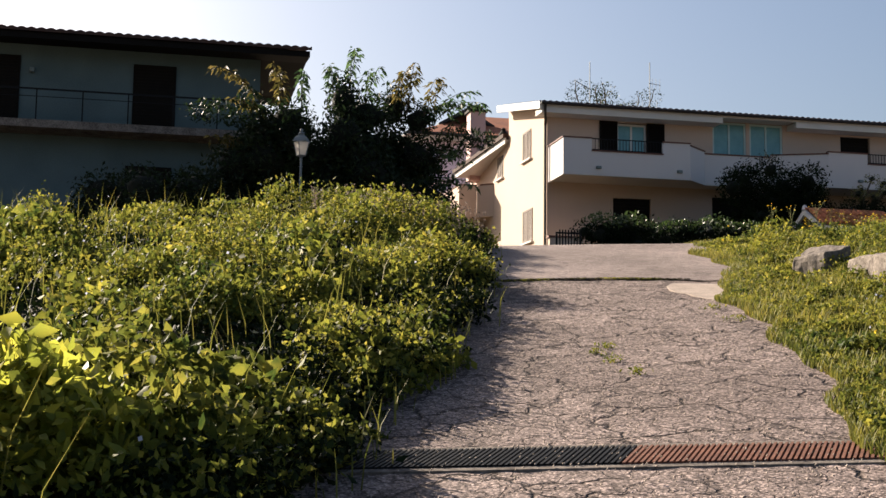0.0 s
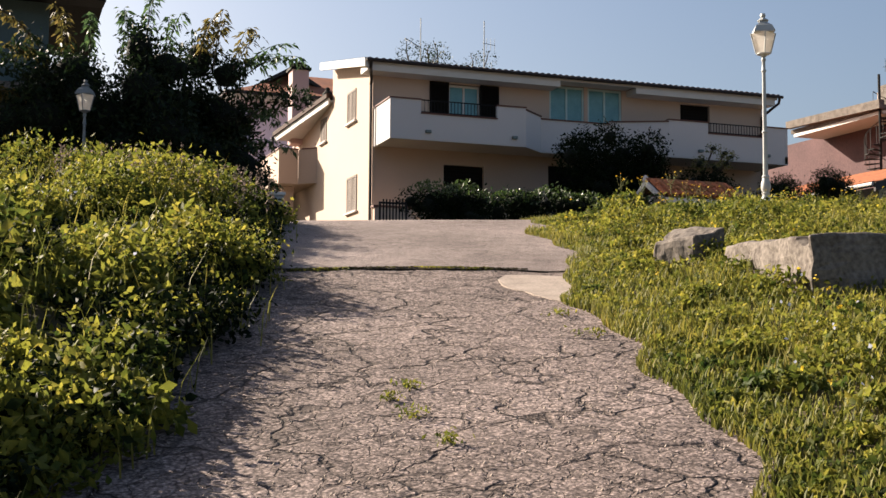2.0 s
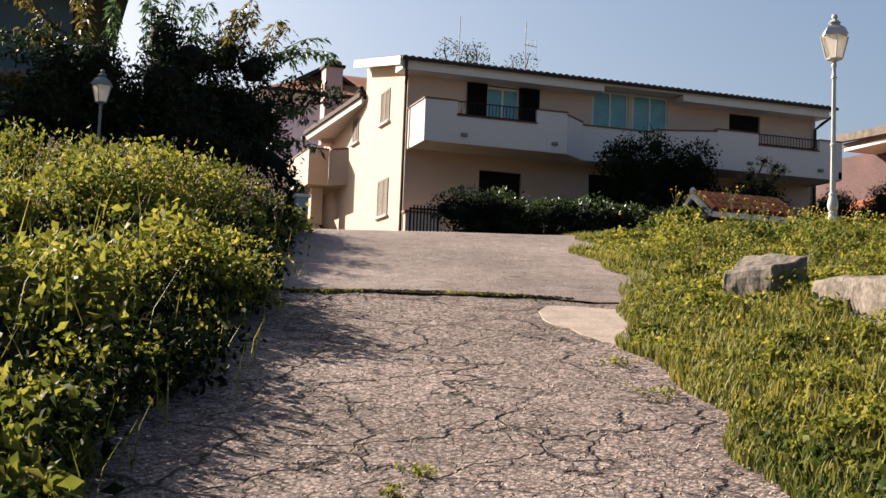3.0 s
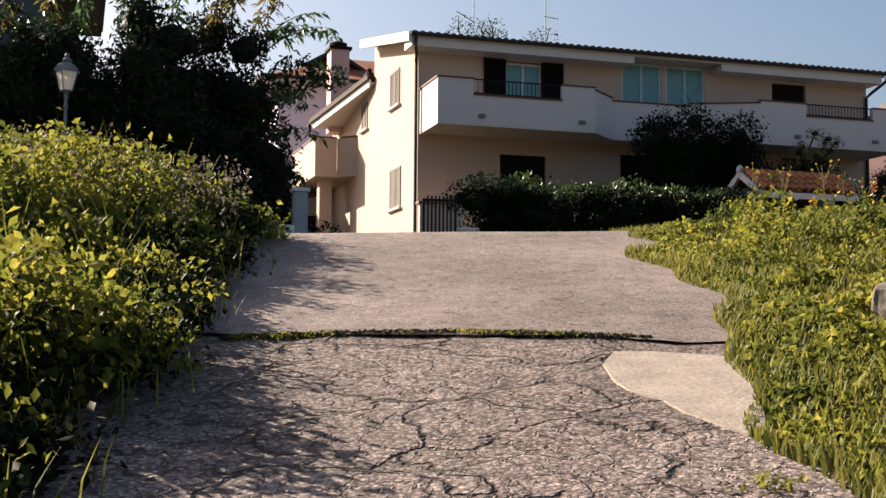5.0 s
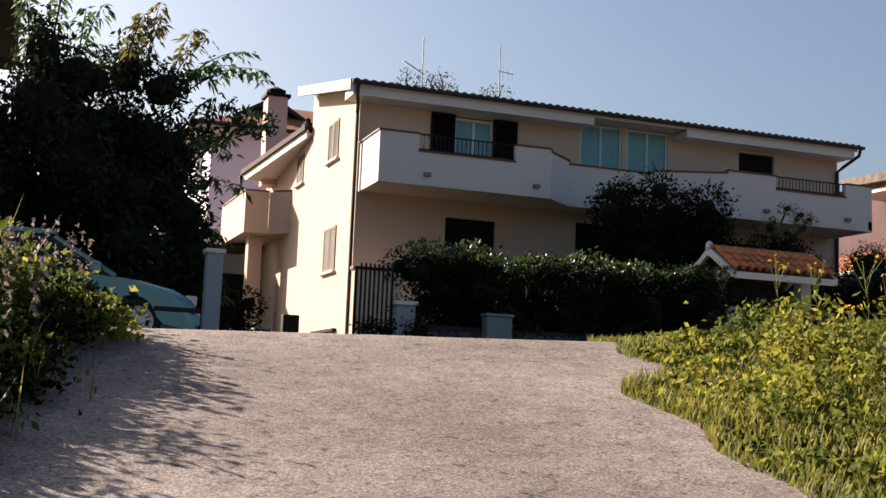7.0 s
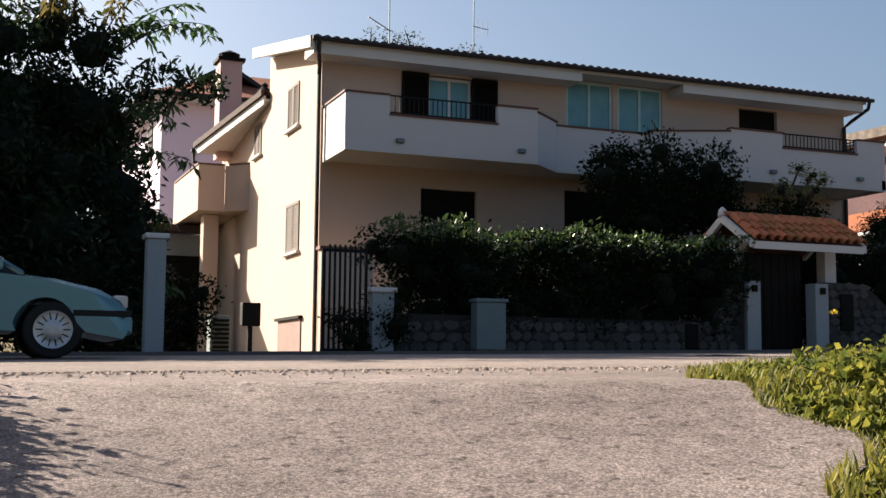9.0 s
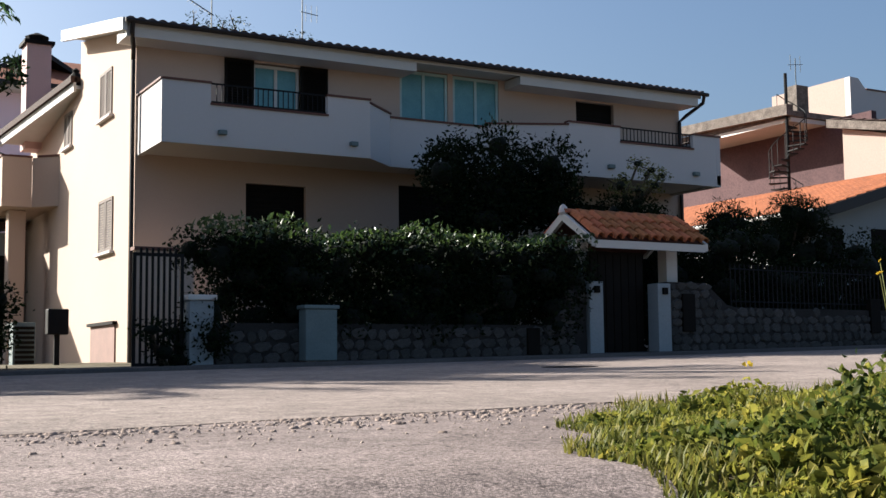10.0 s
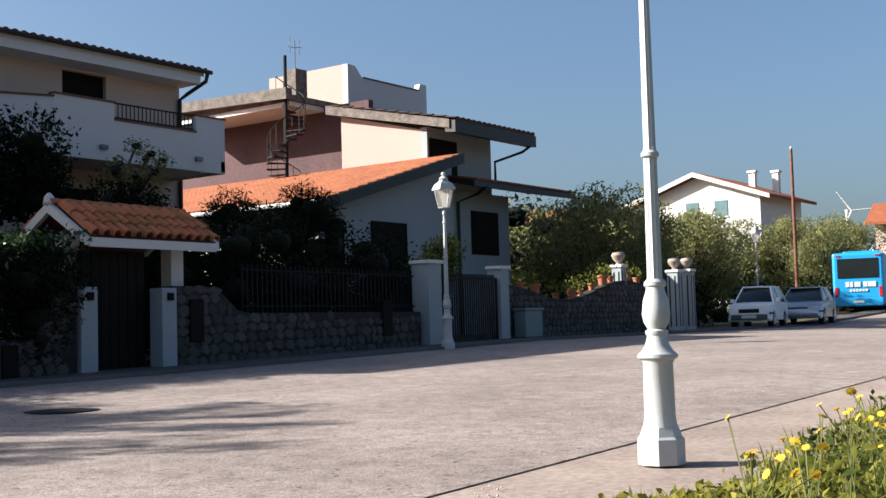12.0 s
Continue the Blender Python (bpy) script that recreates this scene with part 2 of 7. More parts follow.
M_CARGLASS = material("dark_vehicle_glass", (0.012, 0.015, 0.017), 0.12, (0.008, 0.010, 0.012), 1.5, 3, 0.0, spec=0.35)
M_CARBLUE = material("silver_green_paint", (0.10, 0.20, 0.22), 0.25, (0.085, 0.175, 0.195), 2, 60, 0.0, metal=0.35, spec=0.6)
M_CARWHITE = material("white_car_paint", (0.80, 0.80, 0.78), 0.3, (0.74, 0.74, 0.72), 2, 60, 0.0, spec=0.6)
M_CARSILVER = material("silver_car_paint", (0.336, 0.368, 0.4), 0.28, (0.304, 0.336, 0.368), 2, 60, 0.0, metal=0.5, spec=0.6)
M_BUS = material("blue_bus_paint", (0.03, 0.27, 0.55), 0.35, (0.03, 0.24, 0.5), 1, 60, 0.0, spec=0.6)
M_RUBBER = material("tyre_rubber", (0.016, 0.016, 0.016), 0.85, None, 8, 60, 0.2)
M_RIM = material("wheel_rim", (0.44, 0.448, 0.456), 0.35, (0.32, 0.328, 0.336), 8, 60, 0.0, metal=0.6)
M_RED = material("red_lens", (0.44, 0.016, 0.016), 0.25, None, 8, 60, 0.0)
M_TERRA = material("flower_pot", (0.4, 0.16, 0.08), 0.9, (0.272, 0.096, 0.048), 8, 60, 0.2)
M_BOX = material("grey_green_cabinet", (0.16, 0.2, 0.2), 0.6, (0.12, 0.152, 0.152), 3, 40, 0.05)


# ---- building helpers ----
class Geo:
    """Collects vertices and faces for one mesh."""

    def __init__(self):
        self.v, self.f = [], []

    def add(self, verts, faces):
        k = len(self.v)
        self.v += [tuple(p) for p in verts]
        self.f += [tuple(i + k for i in f) for f in faces]
        return self

    def box(self, x0, x1, y0, y1, z0, z1, m=None):
        ps = [Vector((x, y, z)) for z in (z0, z1) for y in (y0, y1) for x in (x0, x1)]
        if m is not None:
            ps = [m @ p for p in ps]
        return self.add(ps, [(0, 2, 3, 1), (4, 5, 7, 6), (0, 1, 5, 4), (2, 6, 7, 3), (0, 4, 6, 2), (1, 3, 7, 5)])

    def lathe(self, prof, n=16, at=(0, 0, 0), flute=0.0, m=None):
        ps, k = [], len(prof)
        for r, z in prof:
            for i in range(n):
                a = 2 * math.pi * i / n
                q = r * (1 - (flute if i % 2 else 0))
                p = Vector((at[0] + q * math.cos(a), at[1] + q * math.sin(a), at[2] + z))
                ps.append(m @ p if m is not None else p)
        fs = [(j * n + i, j * n + (i + 1) % n, (j + 1) * n + (i + 1) % n, (j + 1) * n + i) for j in range(k - 1) for i in range(n)]
        fs += [tuple(reversed(range(n))), tuple((k - 1) * n + i for i in range(n))]
        return self.add(ps, fs)

    def tube(self, pts, r, n=8, r1=None):
        pts = [Vector(p) for p in pts]
        ps, k = [], len(pts)
        for j, p in enumerate(pts):
            d = (pts[min(j + 1, k - 1)] - pts[max(j - 1, 0)]).normalized()
            a = d.orthogonal().normalized()
            b = d.cross(a)
            rr = r if r1 is None else r + (r1 - r) * j / max(k - 1, 1)
            ps += [p + rr * (math.cos(2 * math.pi * i / n) * a + math.sin(2 * math.pi * i / n) * b) for i in range(n)]
        # keep the rings from twisting
        for j in range(1, k):
            ring, last = ps[j * n:(j + 1) * n], ps[(j - 1) * n:j * n]
            off = min(range(n), key=lambda o: sum((ring[(i + o) % n] - last[i] - pts[j] + pts[j - 1]).length for i in range(n)))
            ps[j * n:(j + 1) * n] = [ring[(i + off) % n] for i in range(n)]
        fs = [(j * n + i, j * n + (i + 1) % n, (j + 1) * n + (i + 1) % n, (j + 1) * n + i) for j in range(k - 1) for i in range(n)]
        fs += [tuple(reversed(range(n))), tuple((k - 1) * n + i for i in range(n))]
        return self.add(ps, fs)

    def prism(self, outline, lo, hi, axis="z", m=None):
        """A polygon swept along an axis; the outline's two numbers are the other axes in xyz order."""
        def at(p, h):
            q = Vector({"x": (h, p[0], p[1]), "y": (p[0], h, p[1]), "z": (p[0], p[1], h)}[axis])
            return m @ q if m is not None else q
        n = len(outline)
        ps = [at(p, lo) for p in outline] + [at(p, hi) for p in outline]
        return self.add(ps, [tuple(reversed(range(n))), tuple(range(n, 2 * n))] + [(i, (i + 1) % n, n + (i + 1) % n, n + i) for i in range(n)])


def part(name, geo, mat, parent=None, label="", bevel=0.0, smooth=False, m=None):
    me = bpy.data.meshes.new(name)
    me.from_pydata([tuple(p) for p in geo.v], [], geo.f)
    me.materials.append(mat)
    bm = bmesh.new()
    bm.from_mesh(me)
    bmesh.ops.recalc_face_normals(bm, faces=bm.faces)
    if bevel:
        bmesh.ops.bevel(bm, geom=[e for e in bm.edges if e.is_manifold and e.calc_face_angle(0) > 0.5], offset=bevel, segments=2, affect="EDGES", profile=0.5)
    bm.to_mesh(me)
    bm.free()
    if smooth:
        me.polygons.foreach_set("use_smooth", [True] * len(me.polygons))
        me.set_sharp_from_angle(angle=radians(40))
    ob = new(name, me)
    if m is not None:
        ob.matrix_world = m
    if parent is not None:
        ob.parent = parent
    if label:
        tagged(ob, label)
    return ob


def thing(name, label, category, group="", kind="", at=(0, 0, 0)):
    ob = new(name)
    ob.empty_display_size = 0.2
    ob.location = at
    return tagged(ob, label, category, group, kind)


def raw_mesh(name, verts, faces, mat):
    me = bpy.data.meshes.new(name)
    verts = np.asarray(verts, np.float32)
    faces = np.asarray(faces, np.int32)
    n, k = len(faces), faces.shape[1]
    me.vertices.add(len(verts))
    me.vertices.foreach_set("co", verts.ravel())
    me.loops.add(n * k)
    me.loops.foreach_set("vertex_index", faces.ravel())
    me.polygons.add(n)
    me.polygons.foreach_set("loop_start", np.arange(0, n * k, k, dtype=np.int32))
    me.update(calc_edges=True)
    me.materials.append(mat)
    return new(name, me)


def leaves(rng, centres, size, spread=1.0, up=0.3, narrow=0.5):
    """Leaf blades folded along the middle, at the given places."""
    c = np.asarray(centres, float)
    n = len(c)
    d = rng.normal(size=(n, 3))
    d[:, 2] = d[:, 2] * spread + up
    d /= np.linalg.norm(d, axis=1)[:, None]
    a = np.cross(d, rng.normal(size=(n, 3)))
    a /= np.linalg.norm(a, axis=1)[:, None]
    b = np.cross(d, a)
    L = (size * rng.uniform(0.6, 1.4, n))[:, None]
    W = L * narrow * 0.5
    base, tip = c - d * L * 0.5, c + d * L * 0.5
    fold = b * W * 0.35
    l1, r1 = c - d * L * 0.08 + a * W + fold, c - d * L * 0.08 - a * W + fold
    v = np.stack([base, r1, tip, l1], 1).reshape(-1, 3)
    k = np.arange(n)[:, None] * 4
    f = np.concatenate([k + [0, 1, 2], k + [0, 2, 3]], 0)
    return v, f


# ---- the lie of the land ----
def sstep(a, b, x):
    t = np.clip((x - a) / (b - a), 0, 1)
    return t * t * (3 - 2 * t)


def along(x, y):
    return 0.376 * x + 0.927 * y


def across(x, y):
    return 0.927 * x - 0.376 * y


def road_z(x, y):
    return 4.16 + 0.0175 * (np.clip(x, -40, 31) - 11.6) + 0.03 * np.clip(x - 54, 0, 30) + 0.018 * (np.clip(y, 16, 40) - 31.9)


def slope_z(x, y):
    s = np.clip(along(x, y), -12, 60)
    return 1.5 + 0.205 * (s - 8.4)


def ground_z(x, y):
    x, y = np.asarray(x, float), np.asarray(y, float)
    l, s = across(x, y), along(x, y)
    p, r = slope_z(x, y), road_z(x, y)
    left = sstep(-0.25, -2.3, l - np.maximum(edge_arr(s, -1), -6.0))
    right = sstep(1.8, 4.0, l)
    rise = 0.34 * left + 0.12 * sstep(-3.0, -8.0, l)
    bank = np.minimum(p + rise + 0.10 * right, r + rise * sstep(20.8, 19.4, y) + 0.10 * right * sstep(20.4, 18.5, y))
    z = np.where(y > 21.0, r, bank)
    far = sstep(150, 900, np.hypot(x - 10, y - 20))
    return z * (1 - far) - 3 * far


def edge_arr(s, side):
    s = np.asarray(s, float)
    w = 0.07 * np.sin(s * 2.3) + 0.05 * np.sin(s * 5.1 + 1)
    if side < 0:
        return -0.95 - 0.95 * sstep(11, 20, s) - 2.5 * np.maximum(0, s - 19.7) + w
    return 1.75 - 0.42 * sstep(9, 14, s) + 0.32 * np.exp(-((s - 15.9) / 0.8) ** 2) - 0.15 * sstep(16.5, 19, s) + 0.35 * np.exp(-((s - 18.9) / 0.4) ** 2) + 0.3 * sstep(20.3, 21, s) + 0.6 * sstep(21.5, 23, s) + w


def path_edge(s, side):
    """The ragged border of the paved strip."""
    return float(edge_arr(s, side))


def sheet(name, xs, ys, zf, mat, lift=0.0):
    X, Y = np.meshgrid(xs, ys)
    Z = zf(X, Y) + lift
    nx, ny = len(xs), len(ys)
    i = (np.arange(ny - 1)[:, None] * nx + np.arange(nx - 1)).ravel()
    ob = raw_mesh(name, np.stack([X, Y, Z], -1).reshape(-1, 3), np.stack([i, i + 1, i + nx + 1, i + nx], 1), mat)
    return ob


def spaced(a, b, lo, hi, step, grow=1.25):
    out, d, x = list(np.arange(lo, hi + 1e-6, step)), step, hi
    while x < b:
        d *= grow
        x += d
        out.append(x)
    d, x = step, lo
    while x > a:
        d *= grow
        x -= d
        out.insert(0, x)
    return np.array(out)


ground = sheet("ground", spaced(-2500, 2500, -14, 32, 0.4), spaced(-2500, 2500, -4, 24, 0.4), ground_z, M_SOIL, -0.02)
tagged(ground, "dry brown soil under weeds and dark mown verge", "ground", kind="structure")


def strip(name, s0, s1, n, mat, lift, label, category, thick=0.0, curve=0.0, rough=0.0, left_extra=0.0):
    """A paved stretch of the slope, between its ragged borders."""
    rng = random.Random(5)
    across_n = 26
    v, f = [], []
    for i in range(n + 1):
        for j in range(across_n + 1):
            u = j / across_n
            s = s0 + (s1 - s0) * i / n
            if i == 0 or i == n:
                s += curve * math.sin(u * math.pi) + 0.05 * rng.uniform(-1, 1) + 0.04 * math.sin(u * 19)
            lo, hi = path_edge(s, -1) - 0.35 - left_extra, path_edge(s, 1)
            l = lo + (hi - lo) * u
            x, y = 0.376 * s + 0.927 * l, min(0.927 * s - 0.376 * l, 20.94)
            v.append((x, y, min(float(slope_z(x, y)), float(road_z(x, y))) + lift + rough * rng.uniform(-1, 1)))
    w = across_n + 1
    for i in range(n):
        for j in range(across_n):
            k = i * w + j
            f.append((k, k + 1, k + w + 1, k + w))
    ob = raw_mesh(name, v, f, mat)
    return tagged(ob, label, category, kind="structure")


strip("pavement_lower", -6.0, 15.05, 170, M_PATH, 0.010, "cracked old grey asphalt drive rising uphill", "drive", rough=0.006)
strip("pavement_upper", 14.72, 23.4, 70, M_UPPER, 0.026, "newer smooth grey asphalt on the upper drive", "drive", curve=0.22, left_extra=0.5)


def slab_rows(name, xs, y_lo, y_hi, rows, mat, lift, label, category, edge=0.0):
    """A paved band between two border lines that follow x."""
    X = np.repeat(np.asarray(xs)[None, :], rows, 0)
    u = np.linspace(0, 1, rows)[:, None]
    Y = y_lo(X) * (1 - u) + y_hi(X) * u
    nx = len(xs)
    i = (np.arange(rows - 1)[:, None] * nx + np.arange(nx - 1)).ravel()
    Z = road_z(X, Y) + lift
    faces = np.stack([i, i + 1, i + nx + 1, i + nx], 1)
    pts = np.stack([X, Y, Z], -1).reshape(-1, 3)
    if edge:
        # the upright face of the kerb
        pts = np.concatenate([pts, np.stack([X[0], Y[0], Z[0] - edge], -1)])
        k = np.arange(nx - 1)
        faces = np.concatenate([faces, np.stack([rows * nx + k, rows * nx + k + 1, k + 1, k], 1)])
    ob = raw_mesh(name, pts, faces, mat)
    return tagged(ob, label, category, kind="structure")


def wall_line(x):
    """The street front of the gardens."""
    return 31.95 + 0.062 * np.maximum(np.asarray(x, float) - 19.5, 0) + 0.03 * np.maximum(np.asarray(x, float) - 42, 0)


def near_kerb(x):
    x = np.asarray(x, float)
    return 20.9 + 0.04 * np.maximum(x - 12, 0) + 0.06 * np.maximum(x - 30, 0) + 0.03 * np.sin(x * 3.1) * (x < 12)


XS = spaced(-260, 320, -10, 44, 0.5)
slab_rows("road", XS, near_kerb, lambda x: wall_line(x) - 1.1, 16, M_ROAD, 0.03, "sunlit worn grey asphalt street", "road")
slab_rows("pavement_far", XS, lambda x: wall_line(x) - 1.1, lambda x: wall_line(x) + 0.25, 4, M_PAVE, 0.075, "grey pavement along the garden walls, coloured dark for shade", "pavement", 0.12)
slab_rows("verge_strip", spaced(12.2, 130, 12.6, 40, 0.5), lambda x: near_kerb(x) - 1.35, lambda x: near_kerb(x) + 0.1, 5, M_DIRT, 0.022, "pale dusty dirt strip beside the street", "pavement")

# pale cement repair on the drive, and the mossy joint
def slope_pt(s, l, h=0.0):
    x, y = 0.376 * s + 0.927 * l, 0.927 * s - 0.376 * l
    return (x, y, min(float(slope_z(x, y)), float(road_z(x, y))) + h)


g = Geo()
patch_outline = [(14.48, 0.78), (14.50, 0.95), (14.46, 1.12), (14.40, 1.32), (14.1, 1.36), (13.75, 1.34), (13.3, 1.31), (12.95, 1.26), (13.12, 1.12), (13.33, 1.0), (13.52, 0.93), (13.68, 0.80), (13.9, 0.74), (14.2, 0.71)]
top = [slope_pt(s, l, 0.019) for s, l in patch_outline]
low = [slope_pt(s, l, -0.05) for s, l in patch_outline]
n = len(top)
g.add(top + low, [tuple(range(n))] + [(i, n + i, n + (i + 1) % n, (i + 1) % n) for i in range(n)])
tagged(part("cement_patch", g, M_PATCH), "pale smooth cement repair on the asphalt drive", "patch", kind="structure")


# ---- drain grating across the drive ----
def drain():
    d = thing("drain_grating", "long iron drain grating, dark to rusty, across the drive", "drain")
    s0, s1 = 6.22, 6.58
    slant = 0.16

    def at(s, l, h):
        return slope_pt(s + slant * (l + 1), l, h)
    for k, (a, b) in enumerate(((s0 - 0.06, s0), (s1, s1 + 0.06))):
        g = Geo()
        ps = [at(a, -1.3, 0.02), at(b, -1.3, 0.02), at(b, 2.2, 0.02), at(a, 2.2, 0.02)]
        ps += [(x, y, z - 0.06) for x, y, z in ps]
        g.add(ps, [(0, 1, 2, 3), (0, 4, 5, 1), (1, 5, 6, 2), (2, 6, 7, 3), (3, 7, 4, 0)])
        part("frame", g, M_CONC, d, "worn concrete edging")
    # flat near-black sheet under the bars stands for the shaded channel
    g = Geo()
    ps = [at(s0, -1.3, 0.005), at(s1, -1.3, 0.005), at(s1, 2.2, 0.005), at(s0, 2.2, 0.005)]
    g.add(ps, [(0, 1, 2, 3)])
    part("channel", g, M_IRON, d, "flat near-black sheet standing for the shaded channel")
    l = -1.28
    while l < 2.1:
        g = Geo()
        ps = [at(s0, l, 0.03), at(s1, l + 0.09, 0.03), at(s1, l + 0.107, 0.03), at(s0, l + 0.017, 0.03)]
        ps += [(x, y, z - 0.03) for x, y, z in ps]
        g.add(ps, [(0, 1, 2, 3), (0, 4, 5, 1), (1, 5, 6, 2), (2, 6, 7, 3), (3, 7, 4, 0)])
        part("grate_bar", g, M_IRON if l < 0.35 else M_RUST, d)
        l += 0.031


drain()

# iron cover in the street
cover = thing("manhole_cover", "round dark iron manhole cover set in the street", "manhole cover", at=(14.95, 27.2, float(road_z(14.95, 27.2)) + 0.031))
part("ring", Geo().lathe([(0.36, -0.03), (0.36, 0.004), (0.31, 0.004), (0.31, -0.03)], 28), M_IRON, cover)
part("lid", Geo().lathe([(0.305, -0.03), (0.305, 0.006), (0.29, 0.008), (0.02, 0.008)], 28), M_DARK, cover, "dark iron lid")


# ---- concrete blocks on the right bank ----
def block(name, x0, x1, y0, y1, z0, z1, yaw, label, rough=0.09, lean=0.0, rise=0.0):
    m = Matrix.Translation(((x0 + x1) / 2, (y0 + y1) / 2, 0)) @ pose(0, 0, 0, 0, 0, yaw)
    hx, hy = (x1 - x0) / 2, (y1 - y0) / 2
    g = Geo().box(-hx, hx, -hy, hy, z0, z1, m)
    ob = part(name, g, M_CONC, bevel=0.025)
    me = ob.data
    bm = bmesh.new()
    bm.from_mesh(me)
    bmesh.ops.subdivide_edges(bm, edges=bm.edges, cuts=14, use_grid_fill=True)
    for v in bm.verts:
        q = noise.noise_vector(v.co * 1.7) * rough + noise.noise_vector(v.co * 5) * 0.03 + noise.noise_vector(v.co * 13) * 0.012
        v.co += q
        v.co.z += lean * (v.co.x - (x0 + x1) / 2) + rise * (v.co.y - y0)
        pit = noise.noise(v.co * 7.0 + Vector((3, 1, 5)))
        if rise and pit > 0.34:
            v.co.x += 0.35 * (pit - 0.34)
    bm.to_mesh(me)
    bm.free()
    return tagged(ob, label, "concrete block", "blocks on the bank")


block("concrete_block", 7.73, 9.9, 10.25, 12.0, 1.9, 2.95, -12, "weathered grey concrete block half sunk in weeds", 0.035, 0.0, 0.045)
block("concrete_block", 7.9, 8.3, 12.85, 13.4, 2.5, 3.21, 24, "tilted rough grey boulder block among weeds", 0.11, 0.25)


# ---- windows and such ----
def window(name, x0, x1, z0, z1, y, parent, shutters=0.0, curtain=True, bar_paint=M_WHITE):
    """A window in a wall that faces -y: frame bars, two panes, curtain, and open shutters."""
    w = new(name)
    w.parent = parent
    t = 0.07
    for a, b, c, d in ((x0, x0 + t, z0, z1), (x1 - t, x1, z0, z1), (x0 + t, x1 - t, z0, z0 + t), (x0 + t, x1 - t, z1 - t, z1), ((x0 + x1) / 2 - t / 2, (x0 + x1) / 2 + t / 2, z0 + t, z1 - t)):
        part("frame_bar", Geo().box(a, b, y - 0.03, y + 0.05, c, d), bar_paint, w)
    xm = (x0 + x1) / 2
    for a, b in ((x0 + t, xm - t / 2), (xm + t / 2, x1 - t)):
        part("pane", Geo().box(a, b, y + 0.0, y + 0.012, z0 + t, z1 - t), M_CURTAIN if curtain else M_GLASS, w)
    if shutters:
        for a, b in ((x0 - shutters, x0), (x1, x1 + shutters)):
            shutter(a, b, z0 - 0.05, z1 + 0.05, y - 0.16, w)
    return w


def shutter(a, b, z0, z1, y, parent):
    s = part("shutter", Geo().box(a, a + 0.06, y, y + 0.05, z0, z1).box(b - 0.06, b, y, y + 0.05, z0, z1).box(a + 0.06, b - 0.06, y, y + 0.05, z0, z0 + 0.08).box(a + 0.06, b - 0.06, y, y + 0.05, z1 - 0.08, z1), M_DARK, parent, "dark brown louvred shutter")
    part("panel", Geo().box(a + 0.06, b - 0.06, y + 0.046, y + 0.052, z0 + 0.08, z1 - 0.08), M_DARK, s)
    g = Geo()
    z = z0 + 0.1
    while z < z1 - 0.1:
        g.prism([(y + 0.005, z), (y + 0.04, z + 0.05), (y + 0.045, z + 0.045), (y + 0.01, z - 0.005)], a + 0.06, b - 0.06, "x")
        z += 0.055
    part("louvre", g, M_DARK, s)
    return s


def side_window(y0, y1, z0, z1, x, parent):
    """Closed louvred shutters in a wall that faces -x."""
    w = new("window")
    w.parent = parent
    part("sill", Geo().box(x - 0.1, x + 0.05, y0 - 0.1, y1 + 0.1, z0 - 0.06, z0), M_PARAPET, w, bevel=0.01)
    mid = (y0 + y1) / 2
    for a, b in ((y0, mid - 0.01), (mid + 0.01, y1)):
        s = part("shutter", Geo().box(x - 0.03, x + 0.02, a, a + 0.06, z0, z1).box(x - 0.03, x + 0.02, b - 0.06, b, z0, z1).box(x - 0.03, x + 0.02, a + 0.06, b - 0.06, z0, z0 + 0.07).box(x - 0.03, x + 0.02, a + 0.06, b - 0.06, z1 - 0.07, z1), M_SHUT, w, "brown wooden shutter leaf")
        part("panel", Geo().box(x + 0.005, x + 0.012, a + 0.06, b - 0.06, z0 + 0.07, z1 - 0.07), M_SHUT, s)
        g = Geo()
        z = z0 + 0.08
        while z < z1 - 0.08:
            g.prism([(x - 0.03, z), (x, z + 0.05), (x + 0.004, z + 0.045), (x - 0.026, z - 0.005)], a + 0.06, b - 0.06, "y")
            z += 0.055
        part("louvre", g, M_SHUT, s)
    return w


M_SHUT = material("shutter_wood", (0.17, 0.135, 0.115), 0.75, (0.10, 0.078, 0.066), 4, 50, 0.2)


def tile_roof(name, x0, x1, y0, z0, y1, z1, parent, mat, pitch=0.22, course=0.42, thick=0.05):
    """Rows of rounded tiles on a slope rising from (y0, z0) to (y1, z1), as one mesh of waves with stepped courses."""
    L = math.hypot(y1 - y0, z1 - z0)
    rows, per = max(1, round(L / course)), 6
    xs = np.arange(x0, x1 + 1e-6, pitch / per)
    wave = 0.05 * np.abs(np.sin(math.pi * (xs - x0) / pitch))
    v, f = [], []
    for r in range(rows):
        for e in (0, 1):
            u = (r + e * 0.995) / rows
            h = 0.035 if e == 0 else 0.0
            for x, w in zip(xs, wave):
                v.append((x, y0 + (y1 - y0) * u, z0 + (z1 - z0) * u + w + h))
    k0, n = len(v), len(xs)
    f += [(k * n + i, k * n + i + 1, k * n + n + i + 1, k * n + n + i) for k in range(2 * rows - 1) for i in range(n - 1)]
    for x, w in zip(xs, wave):
        v.append((x, y0, z0 + w + 0.035))
    for x in xs:
        v.append((x, y0, z0 - thick))
    f += [(k0 + i, k0 + n + i, k0 + n + i + 1, k0 + i + 1) for i in range(n - 1)]
    ob = raw_mesh(name, v, f, mat)
    ob.parent = parent
    ob.data.polygons.foreach_set("use_smooth", [True] * len(ob.data.polygons))
    ob.data.set_sharp_from_angle(angle=radians(50))
    return ob


